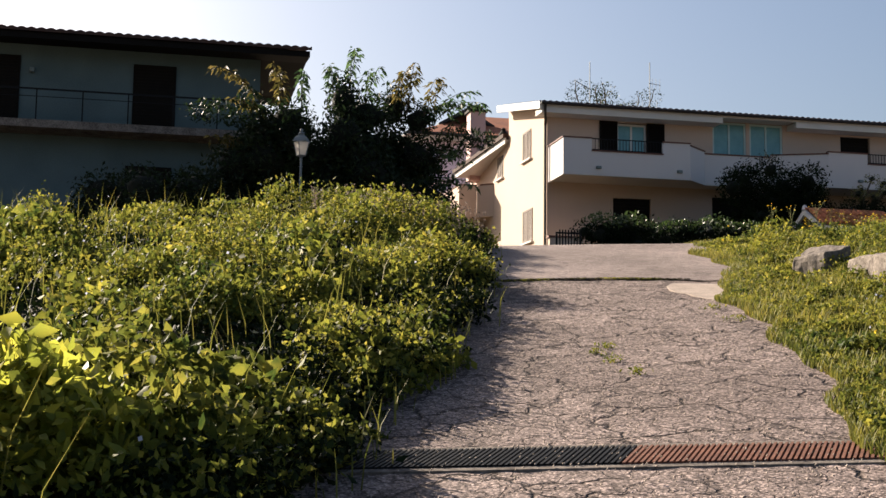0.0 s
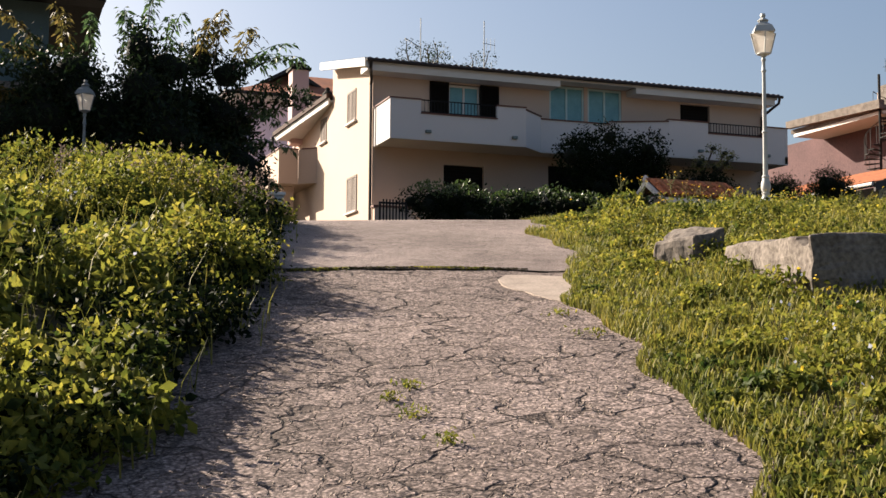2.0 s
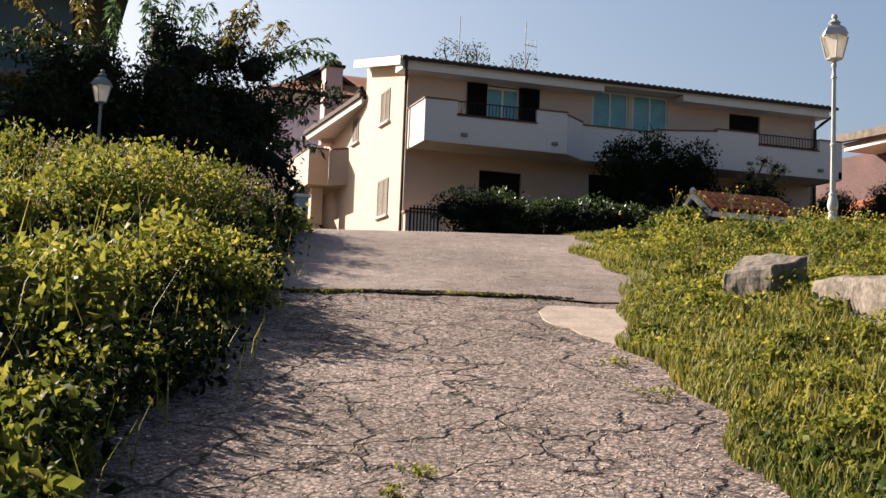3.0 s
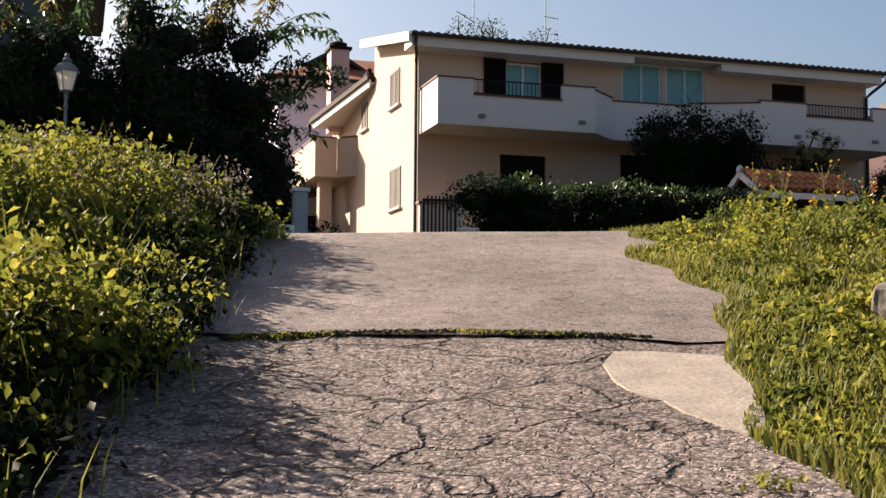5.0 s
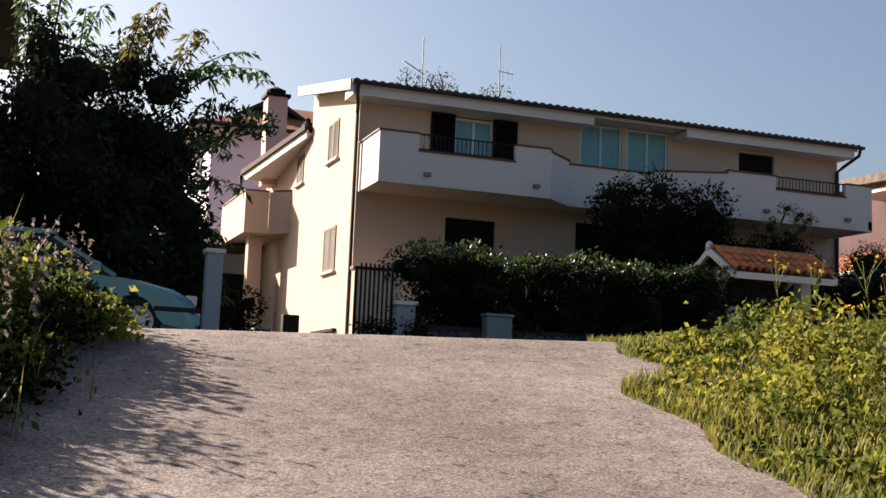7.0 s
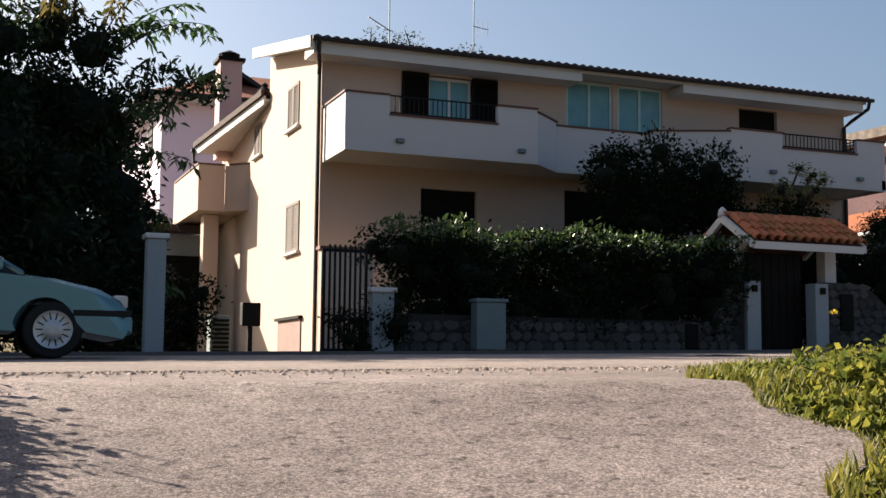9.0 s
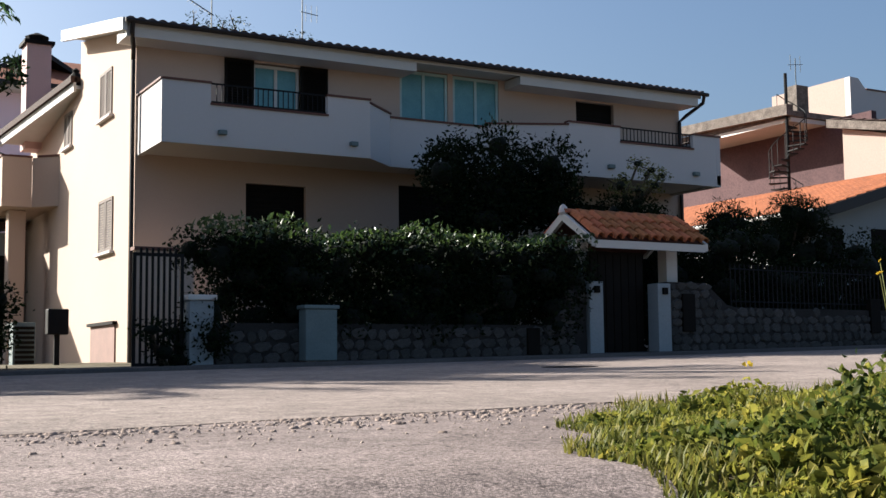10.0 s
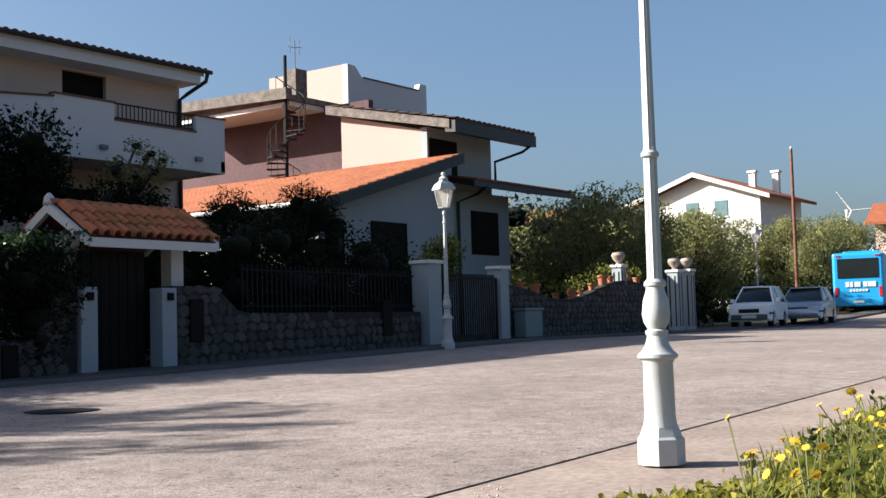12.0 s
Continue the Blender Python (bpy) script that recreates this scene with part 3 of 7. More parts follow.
def railing(x0, x1, y, z0, z1, parent, step=0.11, mat=None):
    r = new("railing")
    r.parent = parent
    mat = mat or M_IRON
    for z in (z0, z1 - 0.03):
        part("rail", Geo().box(x0, x1, y - 0.015, y + 0.015, z, z + 0.03), mat, r)
    x = x0 + step
    while x < x1:
        part("baluster", Geo().box(x - 0.008, x + 0.008, y - 0.008, y + 0.008, z0 + 0.03, z1 - 0.03), mat, r)
        x += step
    return r


# ---- the long cream house ----
def cream_house():
    h = thing("house", "long two-storey cream rendered house with white balconies and tiled roof", "house", at=(0, 0, 0))
    X0, X1, Y0 = 12.86, 27.55, 39.57
    # front wall with real openings
    holes = [(14.79 + 0.6, 16.60, 9.0, 10.85), (19.08, 20.38, 9.0, 11.12), (20.52, 21.82, 9.0, 11.12), (24.15, 25.35, 9.0, 10.84), (15.29, 16.70, 5.6, 8.16), (19.03, 20.9, 5.6, 8.35), (23.6, 25.1, 5.6, 8.2)]
    g = Geo()
    xs = sorted({X0, X1, *[a for q in holes for a in q[:2]]})
    zs = sorted({4.0, 11.25, *[a for q in holes for a in q[2:]]})
    solid = {(i, j) for i in range(len(xs) - 1) for j in range(len(zs) - 1) if not any(q[0] <= xs[i] and xs[i + 1] <= q[1] and q[2] <= zs[j] and zs[j + 1] <= q[3] for q in holes)}
    nx, nz = len(xs), len(zs)
    corner = lambda i, j, k: k * nx * nz + j * nx + i
    faces = []
    for i, j in solid:
        faces += [tuple(corner(a, b, k) for a, b in ((i, j), (i + 1, j), (i + 1, j + 1), (i, j + 1))) for k in (0, 1)]
        for (di, dj), (a, b) in (((-1, 0), ((i, j), (i, j + 1))), ((1, 0), ((i + 1, j), (i + 1, j + 1))), ((0, -1), ((i, j), (i + 1, j))), ((0, 1), ((i, j + 1), (i + 1, j + 1)))):
            if (i + di, j + dj) not in solid:
                faces.append((corner(*a, 0), corner(*b, 0), corner(*b, 1), corner(*a, 1)))
    g.add([(x, yy, zz) for yy in (Y0, Y0 + 0.3) for zz in zs for x in xs], faces)
    part("front_wall", g, M_WALL, h)
    part("side_wall", Geo().prism([(Y0 + 0.3, 4.0), (44.5, 4.0), (44.5, 12.15), (Y0 + 0.3, 11.35)], X0, X0 + 0.3, "x"), M_WALL, h)
    part("end_wall", Geo().prism([(Y0 + 0.3, 4.0), (52, 4.0), (52, 10.9), (43.6, 12.0), (Y0 + 0.3, 11.35)], X1 - 0.3, X1, "x"), M_WALL, h)
    part("back_wall", Geo().box(X0 + 0.3, X1 - 0.3, 51.7, 52, 4.0, 10.9), M_WALL, h)
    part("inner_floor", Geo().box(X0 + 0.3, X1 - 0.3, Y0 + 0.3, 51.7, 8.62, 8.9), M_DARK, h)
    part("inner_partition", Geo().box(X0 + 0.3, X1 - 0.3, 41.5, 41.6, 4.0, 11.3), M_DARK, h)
    part("wing_wall", Geo().prism([(44.5, 4.0), (51.7, 4.0), (51.7, 10.05), (44.5, 10.95)], X0, X0 + 0.3, "x"), M_WALL, h)
    # rear roof that falls to the north, its verge running outwards, with boards, soffit and gutter
    far, near = Vector((11.84, 49.4, 10.52)), Vector((12.72, 44.5, 11.16))
    def verge_strip(out0, out1, z0, z1):
        ps = []
        for q in (near, far):
            ps += [(q.x + o, q.y, q.z + z) for o, z in ((out0, z0), (out1, z0), (out1, z1), (out0, z1))]
        return Geo().add(ps, [(0, 1, 2, 3), (7, 6, 5, 4)] + [(i, (i + 1) % 4, 4 + (i + 1) % 4, 4 + i) for i in range(4)])
    part("wing_roof", verge_strip(0.0, 3.2, 0.0, 0.10), M_GUTROOF, h, "dark weathered tile roof")
    part("verge_tiles", verge_strip(-0.10, 0.06, -0.03, 0.13), M_GUTROOF, h)
    part("rake_board", verge_strip(-0.03, 0.03, -0.26, -0.032), M_WHITE, h)
    part("wing_soffit", verge_strip(0.032, 1.4, -0.18, -0.10), M_WHITE, h)
    part("wing_gutter", Geo().tube([(11.70, 49.44, 10.42), (13.6, 49.44, 10.42)], 0.07), M_GUTTER, h)
    part("downpipe", Geo().tube([(11.76, 49.42, 10.40), (11.78, 49.4, 10.08), (12.3, 49.4, 9.90), (12.82, 49.4, 9.84)], 0.05), M_GUTTER, h)
    # main roof
    tile_roof("roof", 12.42, 27.78, 38.78, 11.22, 44.4, 12.31, h, M_GUTROOF)
    part("roof_slab", Geo().prism([(38.85, 11.10), (44.4, 12.17), (44.4, 12.29), (38.85, 11.2)], 12.5, 27.7, "x"), M_WHITE, h)
    part("verge", Geo().prism([(38.80, 11.00), (44.45, 12.10), (44.45, 12.36), (38.80, 11.26)], 12.36, 12.46, "x"), M_WHITE, h, "white verge board")
    part("rear_roof", Geo().prism([(44.4, 11.5), (52.3, 10.5), (52.3, 10.62), (44.4, 11.62)], 15.9, 27.7, "x"), M_GUTROOF, h)
    part("clerestory_wall", Geo().box(X0 + 0.3, X1 - 0.3, 44.2, 44.4, 11.3, 12.12), M_WALL, h)
    part("gutter", Geo().tube([(12.4, 38.74, 11.20), (27.85, 38.74, 11.20)], 0.055), M_GUTTER, h)
    for a, b in ((12.46, 19.15), (22.0, 27.6)):
        part("soffit", Geo().box(a, b, 38.86, Y0 + 0.02, 10.90, 11.10), M_WHITE, h, "white boxed eaves")
    part("window_lintel", Geo().box(19.15, 22.0, 39.0, Y0 + 0.02, 11.13, 11.18), M_WHITE, h)
    for x in (12.78, 27.5):
        s = -1 if x < 20 else 1
        part("downpipe", Geo().tube([(x + s * 0.22, 38.74, 11.18), (x + s * 0.22, 38.8, 10.98), (x + s * 0.06, Y0 - 0.3, 10.72), (x, Y0 - 0.07, 10.58), (x, Y0 - 0.07, 4.2)], 0.05), M_GUTTER, h)
    # balcony: slab, parapet stretches with brown copings, railings in the gaps
    front = 37.75
    out = [(12.9, Y0), (12.87, front), (17.41, front), (18.30, 38.55), (20.80, 38.55), (22.6, front), (27.3, front), (27.3, Y0)]
    part("balcony_floor", Geo().prism(out, 8.62, 8.86), M_PARAPET, h, "pale rendered balcony slab")
    runs = [((12.9, Y0), (12.87, front), 9.87), ((12.87, front), (13.87, front), 9.87), ((13.87, front), (16.42, front), 9.44), ((16.42, front), (17.41, front), 9.87),
            ((17.41, front), (18.30, 38.55), 9.80), ((18.30, 38.55), (20.80, 38.55), 9.72), ((20.80, 38.55), (22.6, front), 9.80), ((22.6, front), (24.12, front), 9.87),
            ((24.12, front), (26.41, front), 9.50), ((26.41, front), (27.3, front), 9.88), ((27.3, front), (27.3, Y0), 9.88)]
    for (xa, ya), (xb, yb), zt in runs:
        d = Vector((xb - xa, yb - ya, 0))
        m = Matrix.Translation((xa, ya, 0)) @ pose(0, 0, 0, 0, 0, math.degrees(math.atan2(d.y, d.x)))
        p = part("parapet", Geo().box(0, d.length, 0.004, 0.13, 8.58, zt - 0.04, m), M_PARAPET, h)
        part("coping", Geo().box(-0.01, d.length + 0.01, -0.03, 0.16, zt - 0.04, zt, m), M_COPING, p, "brown tile coping")
    railing(13.9, 16.4, front + 0.06, 9.46, 9.86, h)
    railing(24.15, 26.38, front + 0.06, 9.52, 9.86, h)
    for x in (14.1, 17.0, 23.8, 26.45):
        part("bulkhead_lamp", Geo().box(x - 0.09, x + 0.09, front - 0.10, front + 0.02, 8.80, 8.90), M_BOX, h, "small grey wall lamp", bevel=0.02)
    # openings
    window("window", 15.44, 16.55, 9.05, 10.82, Y0 + 0.08, h, 0.66)
    window("balcony_door", 19.08, 20.38, 8.95, 11.10, Y0 + 0.06, h, bar_paint=M_TEAL)
    window("balcony_door", 20.52, 21.82, 8.95, 11.10, Y0 + 0.06, h, bar_paint=M_TEAL)
    for a, b, c, d in ((24.15, 25.35, 8.95, 10.84), (15.29, 16.70, 5.6, 8.16), (19.03, 20.9, 5.6, 8.35), (23.6, 25.1, 5.6, 8.2)):
        s = part("door", Geo().box(a, b, Y0 + 0.12, Y0 + 0.18, c, d), M_DARK, h, "dark brown roller shutter")
        for k in range(int((d - c) / 0.12)):
            part("slat", Geo().box(a + 0.02, b - 0.02, Y0 + 0.10, Y0 + 0.122, c + 0.12 * k + 0.01, c + 0.12 * k + 0.10), M_DARK, s)
    side_window(41.45, 42.5, 9.80, 10.88, X0, h)
    side_window(41.25, 42.45, 6.74, 7.94, X0, h)
    side_window(45.3, 46.1, 9.72, 10.6, X0, h)
    c = part("cellar_door", Geo().box(X0 - 0.03, X0 + 0.02, 40.9, 43.0, 4.1, 5.12), M_CELLAR, h, "dull mauve cellar door")
    part("lintel", Geo().box(X0 - 0.10, X0 + 0.02, 40.8, 43.1, 5.12, 5.19), M_DARK, c)
    # side balcony, its column, and the chimney
    plan = [(X0, 46.7), (12.3, 47.3), (11.55, 47.3), (11.55, 51.4), (X0, 51.4)]
    b = part("side_balcony", Geo().prism(plan, 8.36, 8.56), M_WALL, h, "cream rendered balcony with a splayed corner")
    for (xa, ya), (xb, yb) in zip(plan[:-1], plan[1:]):
        d = Vector((xb - xa, yb - ya, 0))
        m = Matrix.Translation((xa, ya, 0)) @ pose(0, 0, 0, 0, 0, math.degrees(math.atan2(d.y, d.x)))
        part("parapet", Geo().box(0.004, d.length - 0.004, -0.12, -0.002, 8.562, 9.66, m), M_WALL, b)
        part("coping", Geo().box(0.0, d.length - 0.16, -0.15, 0.03, 9.662, 9.71, m), M_COPING, b)
    part("column", Geo().box(11.86, 12.3, 48.0, 48.45, 4.0, 8.36), M_WALL, h, bevel=0.03)
    ch = part("chimney", Geo().box(12.42, 13.08, 49.0, 49.7, 10.2, 13.15), M_PINK, h, "pinkish rendered chimney")
    part("chimney_cap", Geo().box(12.34, 13.16, 48.92, 49.78, 13.15, 13.25).lathe([(0.27, 13.25), (0.33, 13.42), (0.06, 13.54)], 10, (12.75, 49.35, 0)), M_DARK, ch)
    part("chimney_shoulder", Geo().box(13.08, 13.5, 49.05, 49.65, 10.2, 11.9), M_PINK, ch)
    sb = part("second_stack", Geo().box(13.05, 13.35, 46.4, 46.7, 10.9, 11.55), M_PINK, h)
    part("stack_cowl", Geo().lathe([(0.12, 11.55), (0.2, 11.62), (0.2, 11.72), (0.08, 11.85), (0.1, 11.92), (0.02, 11.98)], 10, (13.2, 46.55, 0)), M_DARK, sb)
    # a second smaller stack and the aerials on the ridge
    part("stack", Geo().box(18.3, 18.7, 44.9, 45.3, 11.7, 12.7), M_PINK, h)
    for x, y, hh, kind in ((16.0, 44.0, 2.35, "yagi"), (18.5, 44.0, 2.5, "panel")):
        a = part("aerial", Geo().tube([(x, y, 11.9), (x, y, 11.9 + hh)], 0.017, 6), M_LAMPDARK, h, "thin metal television aerial")
        if kind == "yagi":
            part("boom", Geo().tube([(x - 0.62, y - 0.1, 13.42), (x + 0.05, y, 13.12)], 0.016, 5), M_LAMPDARK, a)
            for k in range(7):
                q, zb = x - 0.6 + 0.09 * k, 13.41 - 0.04 * k
                part("element", Geo().tube([(q, y - 0.12, zb), (q, y + 0.12, zb + 0.02)], 0.007, 4), M_LAMPDARK, a)
        else:
            part("crossbar", Geo().tube([(x - 0.05, y, 13.55), (x + 0.45, y, 13.5)], 0.012, 5), M_LAMPDARK, a)
            for k in range(3):
                part("element", Geo().tube([(x + 0.1 + 0.16 * k, y, 13.3), (x + 0.1 + 0.16 * k, y, 13.75)], 0.008, 4), M_LAMPDARK, a)
            for q in (-0.28, 0.28):
                part("dipole", Geo().tube([(x, y, 12.35), (x + q, y, 12.5), (x + q * 1.1, y, 12.85)], 0.01, 4), M_LAMPDARK, a)
    return h


M_GUTROOF = material("weathered_dark_tile", (0.075, 0.04, 0.03), 0.85, (0.028, 0.018, 0.016), 2.0, 20, 0.3)
M_TEAL = material("teal_frame", (0.42, 0.55, 0.55), 0.5, (0.32, 0.43, 0.43), 3, 40, 0.05)
M_CELLAR = material("mauve_door", (0.24, 0.152, 0.128), 0.7, (0.176, 0.112, 0.096), 3, 40, 0.1)
cream_house()


# ---- entrance gate with tiled canopy ----
def entrance():
    c = thing("entrance_gate", "garden gate with white pillars under a small terracotta tiled canopy", "gate", at=(0, 0, 0))
    z0 = 4.2
    for x in (18.90, 20.43):
        p = part("pillar", Geo().box(x - 0.15, x + 0.15, 31.88, 32.18, z0, 5.62), M_SHADEWHITE, c, bevel=0.012)
        part("pillar_lamp", Geo().box(x - 0.05, x + 0.05, 31.83, 31.88, 5.42, 5.54), M_DARK, p)
        part("post", Geo().box(x + 0.08 + (0.55 if x > 20 else 0), x + 0.34 + (0.55 if x > 20 else 0), 32.55, 32.80, z0, 6.45), M_WHITE, c)
    d = part("door", Geo().box(19.05, 20.28, 32.30, 32.36, z0 + 0.05, 6.2), M_DARK, c, "dark wooden garden door")
    for k in range(7):
        part("plank", Geo().box(19.07 + k * 0.172, 19.07 + k * 0.172 + 0.155, 32.27, 32.302, z0 + 0.1, 6.15), M_DARK, d)
    ye, ze, yr, zr = 31.90, 6.36, 32.80, 6.89
    a, b = 18.88, 21.48
    part("rake", Geo().prism([(ye, ze - 0.12), (yr, zr - 0.10), (2 * yr - ye, ze - 0.12), (2 * yr - ye, ze + 0.02), (yr, zr + 0.06), (ye, ze + 0.02)], a - 0.04, a + 0.04, "x"), M_WHITE, c, "white gable board")
    part("rake", Geo().prism([(ye, ze - 0.12), (yr, zr - 0.10), (2 * yr - ye, ze - 0.12), (2 * yr - ye, ze + 0.02), (yr, zr + 0.06), (ye, ze + 0.02)], b - 0.04, b + 0.04, "x"), M_WHITE, c, "white gable board")
    # dark brown deck stands for shaded valleys between the barrel tiles
    part("canopy_deck", Geo().prism([(ye + 0.02, ze - 0.05), (yr, zr - 0.06), (2 * yr - ye, ze - 0.05), (2 * yr - ye, ze), (yr, zr), (ye + 0.02, ze)], a + 0.04, b - 0.04, "x"), M_COPING, c)
    part("fascia", Geo().box(a + 0.04, b - 0.04, ye - 0.02, ye + 0.02, ze - 0.14, ze + 0.0), M_WHITE, c)
    # barrel tiles, three courses on each slope
    ang = math.degrees(math.atan2(zr - ze, yr - ye))
    g = Geo()
    L, n = 0.36, 7
    ps, fs = [], []
    for j, (u, r) in enumerate(((0, 0.088), (L, 0.070))):
        for q in (0, 0.018):
            for i in range(n):
                t = math.pi * i / (n - 1)
                ps.append(((r - q) * math.cos(t), u, 1.3 * (r - q) * math.sin(t)))
    for i in range(n - 1):
        fs += [(i, i + 1, 2 * n + i + 1, 2 * n + i), (n + i, 3 * n + i, 3 * n + i + 1, n + i + 1), (i, n + i, n + i + 1, i + 1)]
    g.add(ps, fs)
    tile0 = part("tile", g, M_TILE, c, smooth=True)
    rng = random.Random(3)
    first = True
    for side in (1, -1):
        for row in range(3):
            for col in range(13):
                m = Matrix.Translation((a + 0.12 + col * 0.2, yr - side * (yr - ye + 0.05), ze + 0.03)) @ (Matrix.Identity(4) if side == 1 else pose(0, 0, 0, 0, 0, 180)) @ pose(0, 0, 0, ang, 0, 0)
                m = m @ Matrix.Translation((rng.uniform(-0.012, 0.012), row * 0.31, 0.006 * row + rng.uniform(0, 0.012)))
                if first:
                    ob, first = tile0, False
                else:
                    ob = new("tile", tile0.data)
                    ob.parent = c
                ob.matrix_basis = m
    for k in range(8):
        ob = new("ridge_tile", tile0.data)
        ob.parent = c
        ob.matrix_basis = Matrix.Translation((a - 0.03 + k * 0.33, yr, zr + 0.03)) @ pose(0, 0, 0, 0, -4, -90) @ Matrix.Diagonal((1.45, 1.0, 0.95, 1))
    knob = part("ridge_cap", Geo().lathe([(0.06, 0), (0.09, 0.05), (0.07, 0.15), (0.02, 0.2)], 10, (a, yr, zr)), M_PARAPET, c, smooth=True)


entrance()


# ---- stone garden walls ----
def stone_wall(name, x0, x1, top, label, seed, pieces=True, z_base=0.0):
    """A mortared core with stones proud of it; top is a function of x."""
    w = thing(name, label, "wall", kind="structure")
    g = Geo()
    n = max(2, int((x1 - x0) / 0.25))
    xs = [x0 + (x1 - x0) * i / n for i in range(n + 1)]
    ps, fs = [], []
    for x in xs:
        y = float(wall_line(x))
        zb, zt = float(road_z(x, y)), top(x)
        ps += [(x, y, zb), (x, y, zt), (x, y + 0.3, zt), (x, y + 0.3, zb)]
    for i in range(n):
        k = 4 * i
        fs += [(k, k + 4, k + 5, k + 1), (k + 1, k + 5, k + 6, k + 2), (k + 2, k + 6, k + 7, k + 3)]
    fs += [(0, 1, 2, 3), (4 * n, 4 * n + 3, 4 * n + 2, 4 * n + 1)]
    part("wall_core", g.add(ps, fs), M_MORTAR, w)
    rng = random.Random(seed)
    kinds = []
    for k in range(7):
        g = Geo()
        n = 7
        r = [rng.uniform(0.78, 1.06) for _ in range(n)]
        rim = [(r[i] * math.cos(2 * math.pi * i / n), r[i] * math.sin(2 * math.pi * i / n)) for i in range(n)]
        ps = [(x * 0.5, 0.0, z * 0.5) for x, z in rim] + [(x * 0.40, -0.016 - rng.uniform(0, 0.018), z * 0.43) for x, z in rim]
        g.add(ps, [tuple(range(n, 2 * n))] + [(i, (i + 1) % n, n + (i + 1) % n, n + i) for i in range(n)])
        me = bpy.data.meshes.new("stone")
        me.from_pydata(g.v, [], g.f)
        me.materials.append(M_STONE)
        kinds.append(me)
    z = 0.04
    while z < 1.6:
        hh = rng.uniform(0.13, 0.19)
        x = x0 + rng.uniform(0, 0.1)
        while x < x1 - 0.1:
            ww = rng.uniform(0.16, 0.34)
            xc = x + ww / 2
            y = float(wall_line(xc))
            zc = float(road_z(xc, y)) + z + hh / 2 + rng.uniform(-0.02, 0.02)
            if zc + hh * 0.4 < top(xc) and xc + ww / 2 < x1:
                ob = new("stone", rng.choice(kinds))
                ob.parent = w
                ob.matrix_basis = Matrix.Translation((xc, y - 0.002, zc)) @ pose(0, 0, 0, 0, rng.uniform(-8, 8), 3.5 if xc > 19.5 else 0) @ Matrix.Diagonal((ww * 1.15, 1, hh * 1.2, 1))
            x += ww
        z += hh
    return w


def right_top(x):
    return 5.66 if x < 21.5 else 5.66 - 0.44 * float(sstep(21.5, 22.3, x))


stone_wall("wall_garden", 20.62, 27.7, right_top, "low rubble stone garden wall with stepped top, in shade", 11)
stone_wall("wall_hedge", 11.85, 18.72, lambda x: 4.85 + 0.75 * float(sstep(18.0, 18.5, x)), "low rubble stone wall under the hedge", 12)
stone_wall("wall_terrace", 31.3, 40.4, lambda x: 5.62 + 0.22 * math.cos((x - 31) * 0.9) + 0.03 * (x - 31), "shaded stone wall with a wavy top and flower pots", 13)
for x in (20.95, 26.3):
    tagged(part("meter_box", Geo().box(x, x + 0.3, float(wall_line(x)) - 0.06, float(wall_line(x)) + 0.05, 4.75, 5.45), M_DARK, bevel=0.01), "dark metal meter box set in the stone wall", "meter box")
tagged(part("meter_box", Geo().box(17.45, 17.7, 31.88, 32.0, 4.35, 4.8), M_DARK, bevel=0.01), "dark metal meter box set in the stone wall", "meter box")


def gate_pillar(x, y, w, z1, label, urn=False):
    z0 = float(road_z(x, y)) - 0.02
    t = thing("gate_pillar", label, "pillar", "gate pillars")
    part("shaft", Geo().box(x - w / 2, x + w / 2, y - w / 2, y + w / 2, z0, z1 - 0.08), M_SHADEWHITE, t, bevel=0.01)
    part("cap", Geo().box(x - w / 2 - 0.04, x + w / 2 + 0.04, y - w / 2 - 0.04, y + w / 2 + 0.04, z1 - 0.08, z1), M_WHITE, t, bevel=0.015)
    if urn:
        part("urn", Geo().lathe([(0.10, 0), (0.06, 0.05), (0.16, 0.16), (0.20, 0.26), (0.16, 0.34), (0.02, 0.36)], 12, (x, y, z1)), M_PATCH, t, "weathered stone urn", smooth=True)
        # dark strips, slightly proud, stand for shade in the pillar's grooves
        for q in (-0.25, 0.25):
            part("groove_shade", Geo().box(x - w / 2 - 0.006, x - w / 2 + 0.01, y + q * w - 0.02, y + q * w + 0.02, z0 + 0.2, z1 - 0.2), M_DARK, t)
            part("groove_shade", Geo().box(x + q * w - 0.02, x + q * w + 0.02, y - w / 2 - 0.006, y - w / 2 + 0.01, z0 + 0.2, z1 - 0.2), M_DARK, t)


gate_pillar(28.0, 32.5, 0.45, 6.30, "white rendered gate pillar on the street front")
gate_pillar(31.0, 32.68, 0.36, 6.26, "white rendered gate pillar on the street front")
gate_pillar(41.9, 33.4, 0.36, 6.45, "white grooved gate pillar topped with an urn", True)
gate_pillar(43.0, 33.5, 0.36, 6.50, "white grooved gate pillar topped with an urn", True)
gate_pillar(38.0, 33.25, 0.3, 6.5, "short white pillar topped with an urn", True)
gate_pillar(8.15, 32.0, 0.28, 5.95, "tall pale gate pillar beside the dark tree")
gate_pillar(11.72, 31.95, 0.36, 5.25, "white gate pillar at the end of the hedge")


